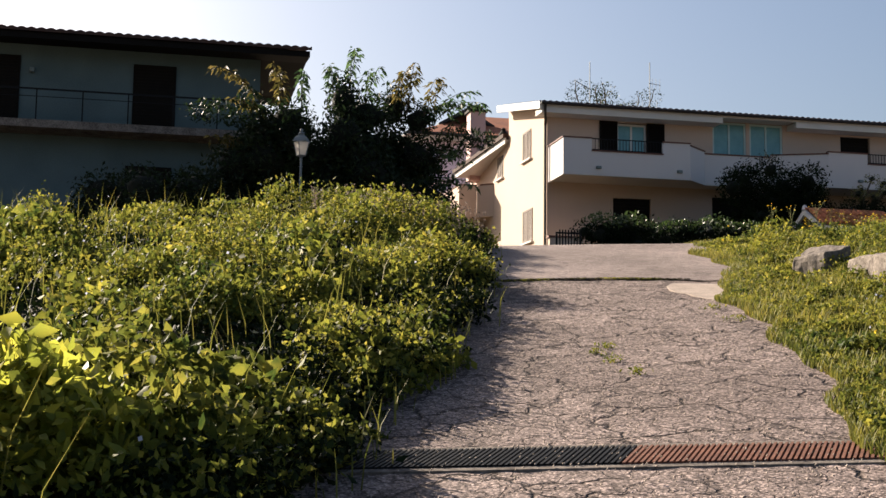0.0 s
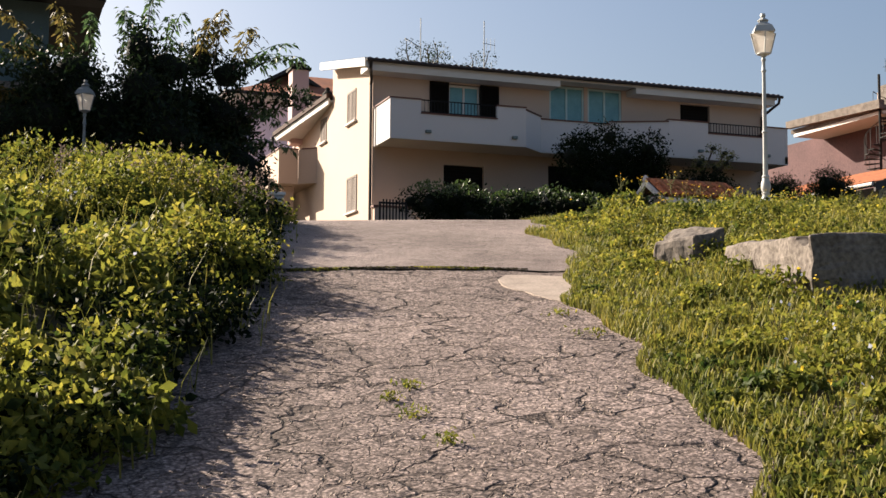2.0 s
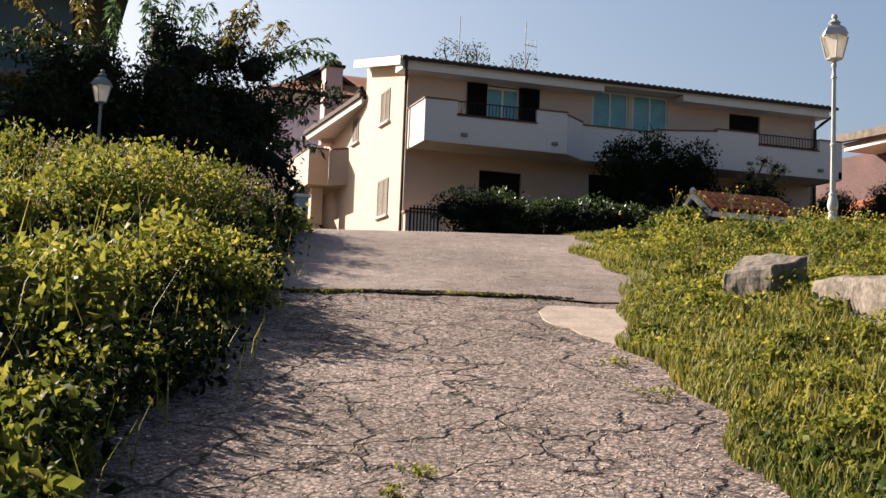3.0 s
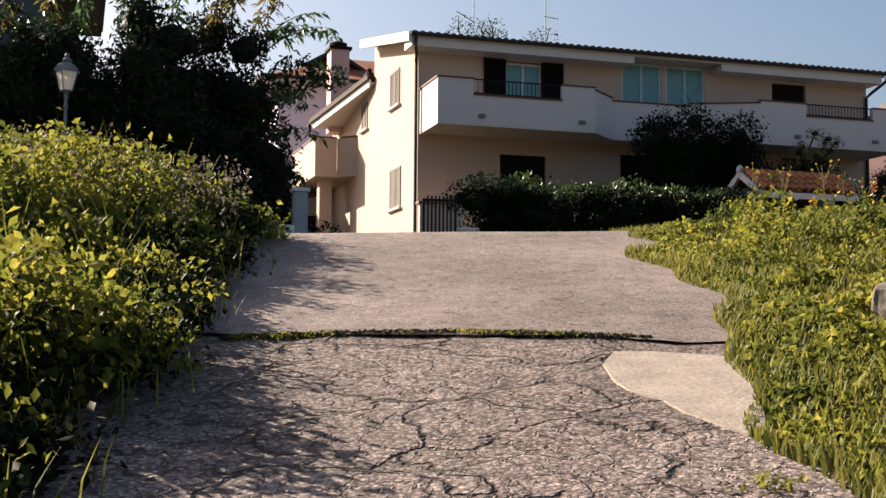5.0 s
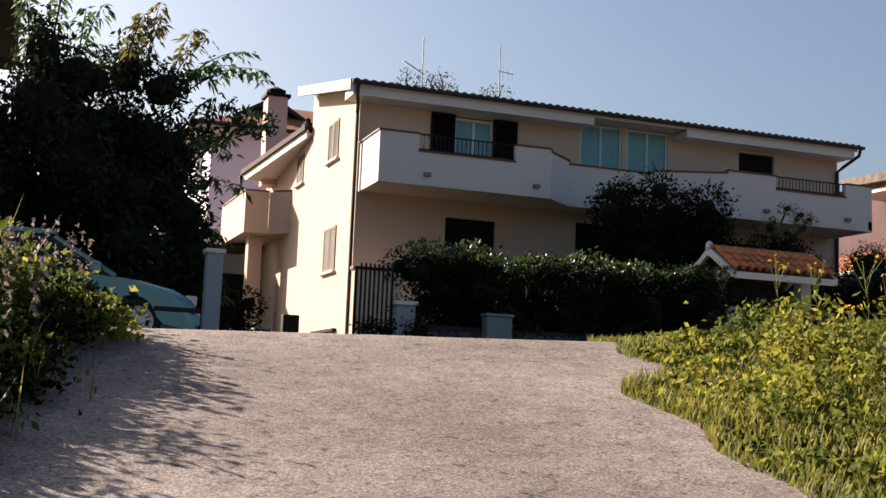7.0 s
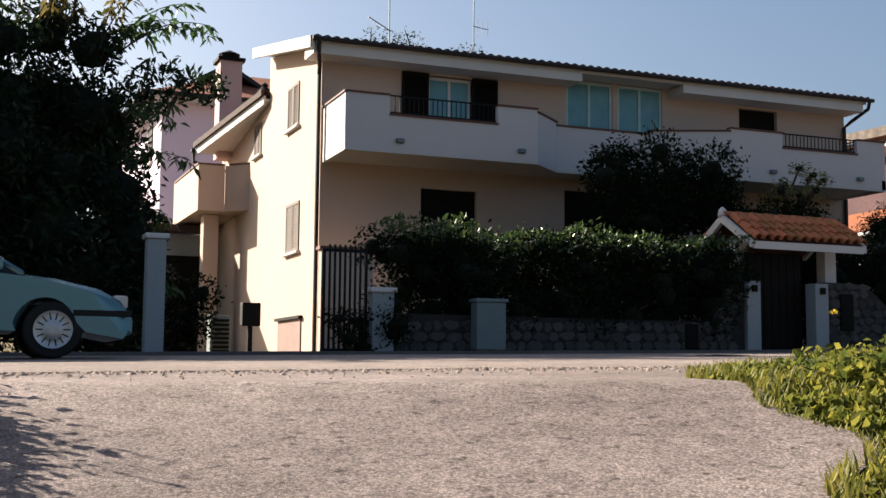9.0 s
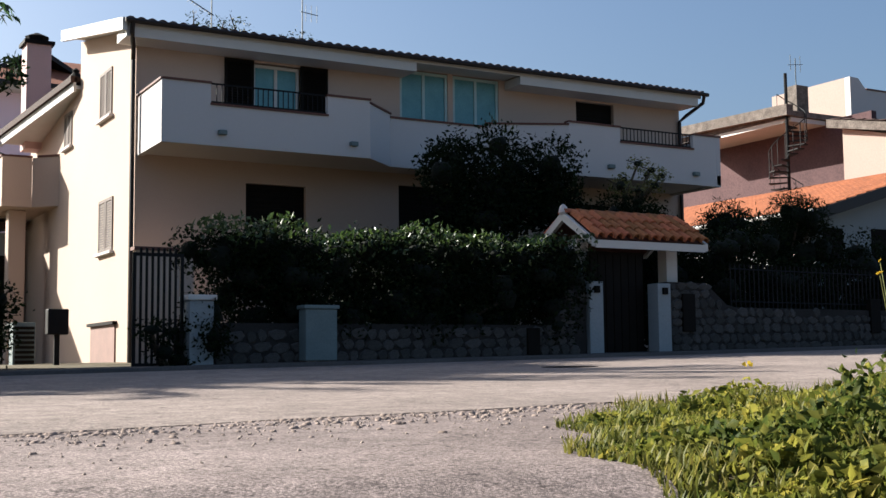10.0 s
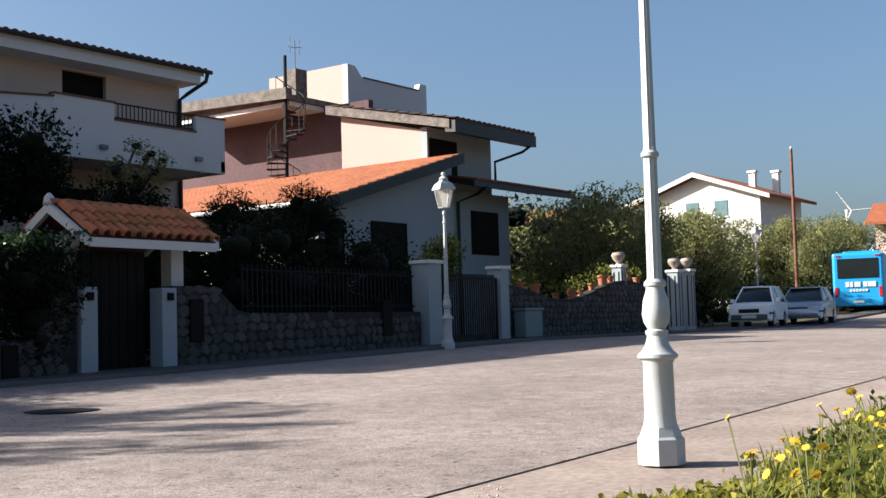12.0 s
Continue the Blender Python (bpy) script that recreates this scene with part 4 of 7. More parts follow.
def bar_gate(x0, x1, y, z1, label, yaw=0.0):
    z0 = float(road_z(x0, y)) + 0.06
    t = thing("metal_gate", label, "gate")
    m = Matrix.Translation((x0, y, 0)) @ pose(0, 0, 0, 0, 0, yaw)
    w = x1 - x0
    part("gate_frame", Geo().box(0, w, -0.02, 0.02, z0, z0 + 0.06, m).box(0, w, -0.02, 0.02, z1 - 0.12, z1 - 0.07, m).box(0, 0.05, -0.02, 0.02, z0 + 0.06, z1 - 0.12, m).box(w - 0.05, w, -0.02, 0.02, z0 + 0.06, z1 - 0.12, m), M_IRON, t)
    x = 0.12
    while x < w - 0.06:
        part("bar", Geo().box(x - 0.018, x + 0.018, -0.012, 0.012, z0 + 0.06, z1, m), M_IRON, t)
        x += 0.085
    return t


bar_gate(10.75, 11.5, 31.95, 5.92, "black iron driveway gate with upright bars")
bar_gate(28.25, 30.8, 32.6, 6.05, "black iron double gate between white pillars")


def iron_fence(x0, x1, label):
    t = thing("iron_fence", label, "fence")
    x = x0
    while x < x1:
        y = float(wall_line(x)) + 0.15
        part("bar", Geo().box(x - 0.012, x + 0.012, y - 0.012, y + 0.012, right_top(x) - 0.01, right_top(x) + 0.85), M_IRON, t)
        x += 0.13
    g = Geo()
    for zz in (0.12, 0.75):
        g.tube([(x0 + (x1 - x0) * i / 20, float(wall_line(x0 + (x1 - x0) * i / 20)) + 0.15, right_top(x0 + (x1 - x0) * i / 20) + zz) for i in range(21)], 0.015, 5)
    part("rail", g, M_IRON, t)


iron_fence(22.4, 27.7, "black iron railing on the stone wall")
t = thing("utility_cabinet", "pale grey-green utility cabinet on the pavement", "cabinet", "utility cabinets")
part("body", Geo().box(13.30, 13.82, 31.66, 31.93, 4.28, 5.06), M_BOX, t, bevel=0.012)
part("lid", Geo().box(13.27, 13.85, 31.63, 31.95, 5.062, 5.12), M_BOX, t, bevel=0.01)
part("plinth", Geo().box(13.32, 13.80, 31.68, 31.92, 4.15, 4.28), M_CONC, t)
t = thing("utility_cabinet", "pale blue-grey utility cabinet against the stone wall", "cabinet", "utility cabinets")
part("body", Geo().box(31.5, 32.25, 32.28, 32.6, 4.6, 5.22), M_BOX, t, bevel=0.012)
part("lid", Geo().box(31.46, 32.29, 32.25, 32.62, 5.222, 5.28), M_BOX, t, bevel=0.01)
part("plinth", Geo().box(31.55, 32.2, 32.3, 32.58, 4.4, 4.6), M_CONC, t)
w = thing("wall_yard", "white yard wall with brown coping beside the house", "wall", kind="structure")
part("wall_core", Geo().box(12.45, 13.6, 37.9, 38.1, 4.0, 6.45), M_WALL, w)
part("coping", Geo().box(12.4, 13.65, 37.85, 38.15, 6.452, 6.52), M_COPING, w)
# mail box, vent unit and air conditioner by the side wall
t = thing("letter_box", "black metal letter box on a post by the side wall", "letter box")
part("box", Geo().box(11.05, 11.45, 39.0, 39.25, 4.85, 5.35), M_IRON, t, bevel=0.02)
part("post", Geo().box(11.2, 11.3, 39.1, 39.16, 4.1, 4.85), M_IRON, t)
t = thing("vent_unit", "grey louvred ventilation unit standing by the wall", "vent unit")
part("casing", Geo().box(10.75, 11.2, 40.9, 41.3, 4.15, 5.15), M_BOX, t, bevel=0.01)
for k in range(9):
    part("slat", Geo().box(10.78, 11.17, 40.85, 40.9, 4.2 + k * 0.1, 4.26 + k * 0.1), M_DARK, t)


# ---- street lamps ----
def street_lamp(x, y, z0, H, label, lower=M_LAMP, k=0.76):
    """Cast post: octagonal foot, drum, moulded rings, fluted urn, fluted shafts and a four-sided lantern."""
    t = thing("street_lamp", label, "street lamp", "street lamps", at=(x, y, z0))
    part("foot", Geo().lathe([(0.185 * k, 0), (0.185 * k, 0.15), (0.165 * k, 0.165), (0.14 * k, 0.22)], 8), lower, t)
    part("drum", Geo().lathe([(0.135 * k, 0.22), (0.122 * k, 0.28), (0.118 * k, 0.60), (0.13 * k, 0.615)], 20), lower, t, smooth=True)
    part("ring", Geo().lathe([(0.13 * k, 0.615), (0.158 * k, 0.63), (0.158 * k, 0.65), (0.125 * k, 0.67), (0.1 * k, 0.70), (0.085 * k, 0.73), (0.078 * k, 0.76), (0.09 * k, 0.775), (0.09 * k, 0.79), (0.068 * k, 0.80)], 20), lower, t, smooth=True)
    part("urn", Geo().lathe([(0.068 * k, 0.80), (0.1 * k, 0.84), (0.112 * k, 0.89), (0.1 * k, 0.97), (0.075 * k, 1.03), (0.072 * k, 1.05), (0.088 * k, 1.06), (0.088 * k, 1.08), (0.062 * k, 1.10)], 24, flute=0.05), lower, t, smooth=True)
    part("shaft", Geo().lathe([(0.062 * k, 1.10), (0.06 * k, 1.14), (0.054 * k, 1.80), (0.056 * k, 1.83)], 20, flute=0.10), lower, t)
    part("ring", Geo().lathe([(0.056 * k, 1.83), (0.072 * k, 1.84), (0.072 * k, 1.86), (0.054 * k, 1.875)], 16), lower, t, smooth=True)
    e = H - 0.78
    part("shaft", Geo().lathe([(0.054 * k, 1.875), (0.05 * k, 1.9), (0.042 * k, e - 0.28), (0.046 * k, e - 0.26)], 20, flute=0.10), lower, t)
    part("ring", Geo().lathe([(0.046 * k, e - 0.26), (0.06 * k, e - 0.25), (0.06 * k, e - 0.23), (0.042 * k, e - 0.21), (0.038 * k, e - 0.08), (0.055 * k, e - 0.06), (0.055 * k, e - 0.04), (0.035 * k, e)], 16), lower, t, smooth=True)
    ln = part("lantern", Geo().lathe([(0.035, e), (0.075, e + 0.04), (0.12, e + 0.05), (0.12, e + 0.065)], 12), lower, t)
    g = Geo()
    for i in range(4):
        a = math.pi / 4 + i * math.pi / 2
        g.tube([(0.125 * math.cos(a), 0.125 * math.sin(a), e + 0.06), (0.215 * math.cos(a), 0.215 * math.sin(a), e + 0.42)], 0.011, 5)
    part("lantern_frame", g, lower, ln)
    g = Geo()
    r0, r1 = 0.115, 0.205
    ps = [(r * math.cos(math.pi / 4 + i * math.pi / 2), r * math.sin(math.pi / 4 + i * math.pi / 2), z) for r, z in ((r0, e + 0.06), (r1, e + 0.42)) for i in range(4)]
    part("lantern_glass", g.add(ps, [(i, (i + 1) % 4, 4 + (i + 1) % 4, 4 + i) for i in range(4)]), M_LGLASS, ln, "frosted lantern glass")
    part("lantern_roof", Geo().lathe([(0.25, e + 0.42), (0.25, e + 0.44), (0.19, e + 0.54), (0.10, e + 0.60), (0.085, e + 0.63)], 4).lathe([(0.085, e + 0.63), (0.10, e + 0.645), (0.06, e + 0.68), (0.03, e + 0.70), (0.05, e + 0.73), (0.04, e + 0.77), (0.0, e + 0.78)], 10), lower, ln)
    t.rotation_euler = (0, 0, radians(20))
    return t


street_lamp(14.14, 20.38, 4.03, 3.95, "white cast-iron street lamp with fluted post and lantern")
street_lamp(3.52, 31.25, 4.0, 4.22, "grey cast-iron street lamp with lantern before a dark tree", M_LAMPDARK)
street_lamp(27.08, 31.32, 4.42, 3.56, "white cast-iron street lamp with lantern on the far pavement")
street_lamp(57.4, 36.9, 4.9, 4.0, "white cast-iron street lamp far along the street")
street_lamp(83.6, 39.8, 5.6, 3.6, "white cast-iron street lamp far along the street")


# ---- the neighbours ----
def plain_walls(g, x0, x1, y0, y1, z0, z1, t=0.25):
    ps = [(x, y, z) for z in (z0, z1) for q in (0, t) for x, y in ((x0 + q, y0 + q), (x1 - q, y0 + q), (x1 - q, y1 - q), (x0 + q, y1 - q))]
    fs = []
    for i in range(4):
        j = (i + 1) % 4
        fs += [(i, j, 8 + j, 8 + i), (4 + i, 4 + j, 12 + j, 12 + i), (i, j, 4 + j, 4 + i), (8 + i, 8 + j, 12 + j, 12 + i)]
    return g.add(ps, fs)


def dark_opening(name, x0, x1, z0, z1, y, parent, label="dark closed shutters"):
    w = part(name, Geo().box(x0, x1, y - 0.03, y + 0.03, z0, z1), M_DARK, parent, label)
    part("frame", Geo().box(x0 - 0.05, x0, y - 0.05, y + 0.03, z0, z1).box(x1, x1 + 0.05, y - 0.05, y + 0.03, z0, z1).box(x0 - 0.05, x1 + 0.05, y - 0.05, y + 0.03, z1, z1 + 0.05), M_DARK, w)
    k = z0 + 0.05
    g = Geo()
    while k < z1 - 0.05:
        g.box(x0 + 0.03, x1 - 0.03, y - 0.05, y - 0.03, k, k + 0.06)
        k += 0.11
    part("louvre", g, M_DARK, w)
    return w


def grey_house():
    """The house that stands in its own shade behind the bank."""
    h = thing("house", "grey rendered house with long balcony and deep tiled eaves, in shade", "house")
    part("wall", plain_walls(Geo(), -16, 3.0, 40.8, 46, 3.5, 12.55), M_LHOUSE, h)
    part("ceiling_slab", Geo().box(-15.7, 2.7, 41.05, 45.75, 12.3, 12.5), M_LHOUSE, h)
    part("eave_board", Geo().prism([(39.5, 12.42), (40.8, 12.55), (46, 12.55), (47, 12.42), (47, 12.62), (39.5, 12.62)], -17, 4.55, "x"), M_SOFFIT, h, "boarded eaves, coloured near black for shade")
    tile_roof("roof", -17.1, 4.6, 39.4, 12.68, 43.3, 13.5, h, M_GUTROOF, 0.3, 0.5)
    part("roof_back", Geo().prism([(43.3, 13.4), (47.1, 12.6), (47.1, 12.7), (43.3, 13.52)], -17.1, 4.6, "x"), M_GUTROOF, h)
    part("gable", Geo().prism([(40.8, 12.56), (46, 12.56), (43.3, 13.3)], 2.7, 3.0, "x"), M_LHOUSE, h)
    part("balcony_slab", Geo().box(-16, 3.1, 39.55, 40.8, 9.55, 9.80), M_CONC, h, "stained concrete balcony slab")
    b = new("balcony_railing")
    b.parent = h
    part("rail", Geo().box(-16, 3.1, 39.6, 39.64, 10.78, 10.83), M_IRON, b)
    part("rail", Geo().box(-16, 3.1, 39.61, 39.63, 10.55, 10.57), M_IRON, b)
    for k in range(14):
        part("post", Geo().box(-15.5 + 1.42 * k, -15.46 + 1.42 * k, 39.6, 39.64, 9.8, 10.78), M_IRON, b)
    dark_opening("door", -1.15, 0.15, 9.82, 12.05, 40.78, h, "dark shuttered balcony door")
    dark_opening("door", -6.6, -4.85, 9.82, 12.1, 40.78, h, "dark shuttered balcony door")
    dark_opening("window", -1.3, 0.1, 7.0, 8.6, 40.78, h)
    part("wall_lamp", Geo().box(-4.5, -4.35, 40.6, 40.8, 11.6, 11.75), M_BOX, h, bevel=0.02)


grey_house()


def lilac_house():
    h = thing("house", "lilac rendered house with a low terracotta hipped roof", "house")
    part("wall", plain_walls(Geo(), 12.1, 24, 58, 70, 4, 13.66), M_LILAC, h)
    part("cornice", Geo().box(11.4, 24.6, 57.4, 70.6, 13.66, 13.86), M_WHITE, h)
    g = Geo()
    g.add([(11.25, 57.25, 13.865), (24.75, 57.25, 13.865), (24.75, 70.7, 13.865), (11.25, 70.7, 13.865), (16.2, 63.5, 16.3), (20, 63.5, 16.3)], [(0, 1, 5, 4), (1, 2, 5), (2, 3, 4, 5), (3, 0, 4), (3, 2, 1, 0)])
    part("roof", g, M_TILEFAR, h)
    part("eave_edge", Geo().box(11.2, 24.8, 57.2, 57.3, 13.8, 13.95).box(11.2, 11.3, 57.3, 70.7, 13.8, 13.95), M_GUTTER, h)
    dm = part("dormer_roof", Geo().prism([(13.5, 14.98), (15.0, 15.82), (16.5, 14.98), (16.5, 15.14), (15.0, 16.02), (13.5, 15.14)], 60.4, 64, "y"), M_GUTTER, h, "dark edged dormer roof")
    part("dormer_wall", Geo().prism([(13.9, 14.5), (16.1, 14.5), (16.1, 15.15), (15.0, 15.78), (13.9, 15.15)], 61.2, 63.8, "y"), M_COPING, dm)
    part("garden_wing", plain_walls(Geo(), 10.7, 12.1, 57.0, 66, 4, 9.2), M_LILAC, h)
    for z in (11.8, 8.6):
        w = part("window", Geo().box(12.06, 12.16, 60, 61.2, z, z + 1.4), M_DARK, h)
        part("sill", Geo().box(12.0, 12.12, 59.9, 61.3, z - 0.07, z), M_WHITE, w)
    g = thing("house", "low garage with white wall and dark roof edge", "garage")
    part("wall", plain_walls(Geo(), 8.4, 12.5, 50.5, 56, 4, 8.0), M_SHADEWHITE, g)
    part("roof", Geo().prism([(50.0, 8.05), (56.3, 8.6), (56.3, 8.72), (50.0, 8.25)], 8.0, 12.7, "x"), M_GUTROOF, g)
    dark_opening("door", 9.0, 12.2, 4.1, 7.3, 50.5, g, "dark garage doorway")


lilac_house()


def stair_house():
    """The white house with the orange lean-to, outdoor spiral stair and roof terrace."""
    h = thing("house", "white house with orange tiled wing, pink side wall and roof terrace", "house")
    Y = 40.0
    XU = 38.95
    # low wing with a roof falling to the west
    part("wing_front", Geo().prism([(33.0, 4.3), (39.5, 4.3), (39.5, 10.2), (38.8, 10.05), (33.0, 8.45)], Y, Y + 0.25, "y"), M_SHADEWHITE, h, "white gable wall of the low wing")
    part("wing_side", Geo().box(33.0, 33.25, Y + 0.25, 52, 4.3, 8.42), M_WHITE, h)
    m_rows = 16
    v, f = [], []
    ys = np.arange(39.3, 52.6, 0.05)
    wave = 0.035 * np.abs(np.sin(math.pi * (ys - 39.3) / 0.22))
    for r in range(m_rows):
        for e in (0, 1):
            u = (r + e * 0.995) / m_rows
            for y, w in zip(ys, wave):
                v.append((32.25 + 6.75 * u, y, 8.46 + 1.92 * u + w + (0.03 if e == 0 else 0)))
    n = len(ys)
    f += [(k * n + i, k * n + i + 1, k * n + n + i + 1, k * n + n + i) for k in range(2 * m_rows - 1) for i in range(n - 1)]
    ob = raw_mesh("wing_roof", v, f, M_TILEFAR)
    ob.parent = h
    tagged(ob, "sunlit orange terracotta tile roof")
    part("wing_deck", Geo().prism([(32.25, 8.30), (39.0, 10.20), (39.0, 10.36), (32.25, 8.44)], 39.3, 52.6, "y"), M_DARK, h)
    part("rake_board", Geo().prism([(32.2, 8.12), (39.1, 10.08), (39.1, 10.42), (32.2, 8.44)], 39.2, 39.3, "y"), M_GUTTER, h, "dark brown rake board")
    part("gutter", Geo().tube([(32.15, 39.3, 8.40), (32.15, 52.6, 8.40)], 0.07), M_WHITE, h)
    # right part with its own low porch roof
    part("right_front", Geo().box(39.5, 43.3, Y + 0.3, Y + 0.55, 4.3, 9.4), M_SHADEWHITE, h)
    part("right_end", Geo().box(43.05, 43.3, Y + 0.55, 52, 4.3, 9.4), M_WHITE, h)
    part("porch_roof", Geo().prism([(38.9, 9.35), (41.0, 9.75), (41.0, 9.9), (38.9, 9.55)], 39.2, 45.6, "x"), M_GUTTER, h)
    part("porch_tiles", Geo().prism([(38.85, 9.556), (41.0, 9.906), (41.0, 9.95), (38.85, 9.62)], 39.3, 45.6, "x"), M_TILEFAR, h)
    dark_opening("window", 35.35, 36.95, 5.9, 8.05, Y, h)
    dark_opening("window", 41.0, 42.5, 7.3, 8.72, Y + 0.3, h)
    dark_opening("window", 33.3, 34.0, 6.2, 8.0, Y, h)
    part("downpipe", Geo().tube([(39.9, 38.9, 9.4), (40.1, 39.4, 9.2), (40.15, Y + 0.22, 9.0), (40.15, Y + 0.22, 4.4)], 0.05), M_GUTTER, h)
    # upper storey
    part("upper_front", Geo().box(XU, 42.65, Y + 0.55, Y + 0.8, 9.4, 11.4), M_SHADEWHITE, h)
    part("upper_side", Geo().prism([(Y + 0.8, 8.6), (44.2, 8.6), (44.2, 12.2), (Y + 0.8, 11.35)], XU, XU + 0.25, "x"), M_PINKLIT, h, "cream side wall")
    part("rear_side", Geo().box(XU + 1.5, XU + 1.75, 44.2, 58.0, 8.6, 13.0), M_PINKSHADE, h, "pink side wall, coloured dark for shade")
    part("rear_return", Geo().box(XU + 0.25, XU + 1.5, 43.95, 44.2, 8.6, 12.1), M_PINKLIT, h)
    part("upper_end", Geo().box(42.4, 42.65, Y + 0.8, 52.5, 8.6, 11.9), M_WHITE, h)
    dark_opening("window", 39.1, 40.5, 9.9, 11.0, Y + 0.55, h)
    part("verge", Geo().prism([(39.4, 11.20), (44.6, 12.28), (44.6, 12.58), (39.4, 11.48)], XU - 0.35, XU - 0.2, "x"), M_CONC, h, "grey concrete verge")
    part("upper_slab", Geo().prism([(39.4, 11.22), (44.6, 12.3), (44.6, 12.5), (39.4, 11.42)], XU - 0.2, 43.45, "x"), M_CONC, h)
    part("upper_eave_board", Geo().prism([(39.2, 11.05), (39.6, 11.1), (39.6, 11.46), (39.2, 11.44)], XU - 0.3, 43.5, "x"), M_GUTTER, h)
    tile_roof("upper_roof", XU - 0.2, 43.5, 39.25, 11.5, 44.6, 12.6, h, M_GUTROOF, 0.3, 0.5)
    part("downpipe", Geo().tube([(43.3, 39.3, 11.1), (43.2, 39.6, 10.9), (42.75, Y + 0.45, 10.6), (42.75, Y + 0.45, 9.9)], 0.05), M_GUTTER, h)
    part("back_verge", Geo().prism([(46.2, 13.02), (53, 13.25), (53, 13.6), (46.2, 13.42)], XU - 0.6, XU - 0.3, "x"), M_CONC, h, "grey concrete verge")
    part("back_roof", Geo().box(XU - 0.3, 44, 46.2, 53, 13.0, 13.2), M_CONC, h)
    part("back_soffit", Geo().box(XU - 0.28, XU + 1.5, 46.3, 52.8, 12.82, 12.98), M_WHITE, h)
    # roof terrace with parapet
    T = 46.0
    part("terrace_side", Geo().box(41.46, 41.7, T + 0.25, 50, 12.0, 14.72), M_PINKLIT, h)
    part("terrace_front", Geo().prism([(41.46, 12.0), (46.3, 12.0), (46.3, 14.60), (45.9, 14.60), (45.75, 14.30), (42.3, 14.30), (41.9, 14.70), (41.46, 14.72)], T, T + 0.25, "y"), M_PARAPET, h, "white terrace parapet")
    part("terrace_coping", Geo().box(42.3, 45.75, T - 0.04, T + 0.28, 14.304, 14.35), M_COPING, h)
    part("terrace_end", Geo().box(46.05, 46.3, T + 0.25, 50, 12.0, 14.4), M_PARAPET, h)
    c = part("stack", Geo().box(39.3, 39.9, 46.6, 47.2, 12.9, 14.3), M_CONC, h, "grey chimney stack")
    part("aerial", Geo().tube([(39.6, 46.9, 14.3), (39.6, 46.9, 15.4)], 0.02, 5).tube([(39.2, 46.9, 15.1), (40.0, 46.9, 15.2)], 0.012, 5).tube([(39.35, 46.9, 14.9), (39.35, 46.9, 15.5)], 0.012, 5).tube([(39.85, 46.9, 14.9), (39.85, 46.9, 15.5)], 0.012, 5), M_LAMPDARK, c)
    # spiral stair
    s = new("spiral_stair")
    s.parent = h
    tagged(s, "black iron spiral stair")
    cx, cy = 38.55, 46.4
    part("pole", Geo().tube([(cx, cy, 9.3), (cx, cy, 14.6)], 0.06), M_IRON, s)
    rail = []
    for k in range(19):
        a = k * 0.42
        m = Matrix.Translation((cx, cy, 9.6 + k * 0.19)) @ pose(0, 0, 0, 0, 0, math.degrees(a))
        part("tread", Geo().prism([(0.04, -0.05), (0.7, -0.16), (0.7, 0.16), (0.04, 0.05)], 0, 0.04, "z", m), M_IRON, s)
        part("baluster", Geo().tube([m @ Vector((0.68, 0, 0)), m @ Vector((0.68, 0, 0.95))], 0.012, 4), M_IRON, s)
        rail.append(m @ Vector((0.68, 0, 0.95)))
    part("handrail", Geo().tube(rail, 0.02, 5), M_IRON, s)


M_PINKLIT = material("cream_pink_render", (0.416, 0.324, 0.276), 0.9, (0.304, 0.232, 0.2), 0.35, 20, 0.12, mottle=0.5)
# pink render with the rear wall's shade put into its colour
M_PINKSHADE = material("shaded_pink_render", (0.128, 0.0704, 0.0704), 0.9, (0.048, 0.0272, 0.0288), 0.6, 14, 0.2, mottle=0.5)
stair_house()


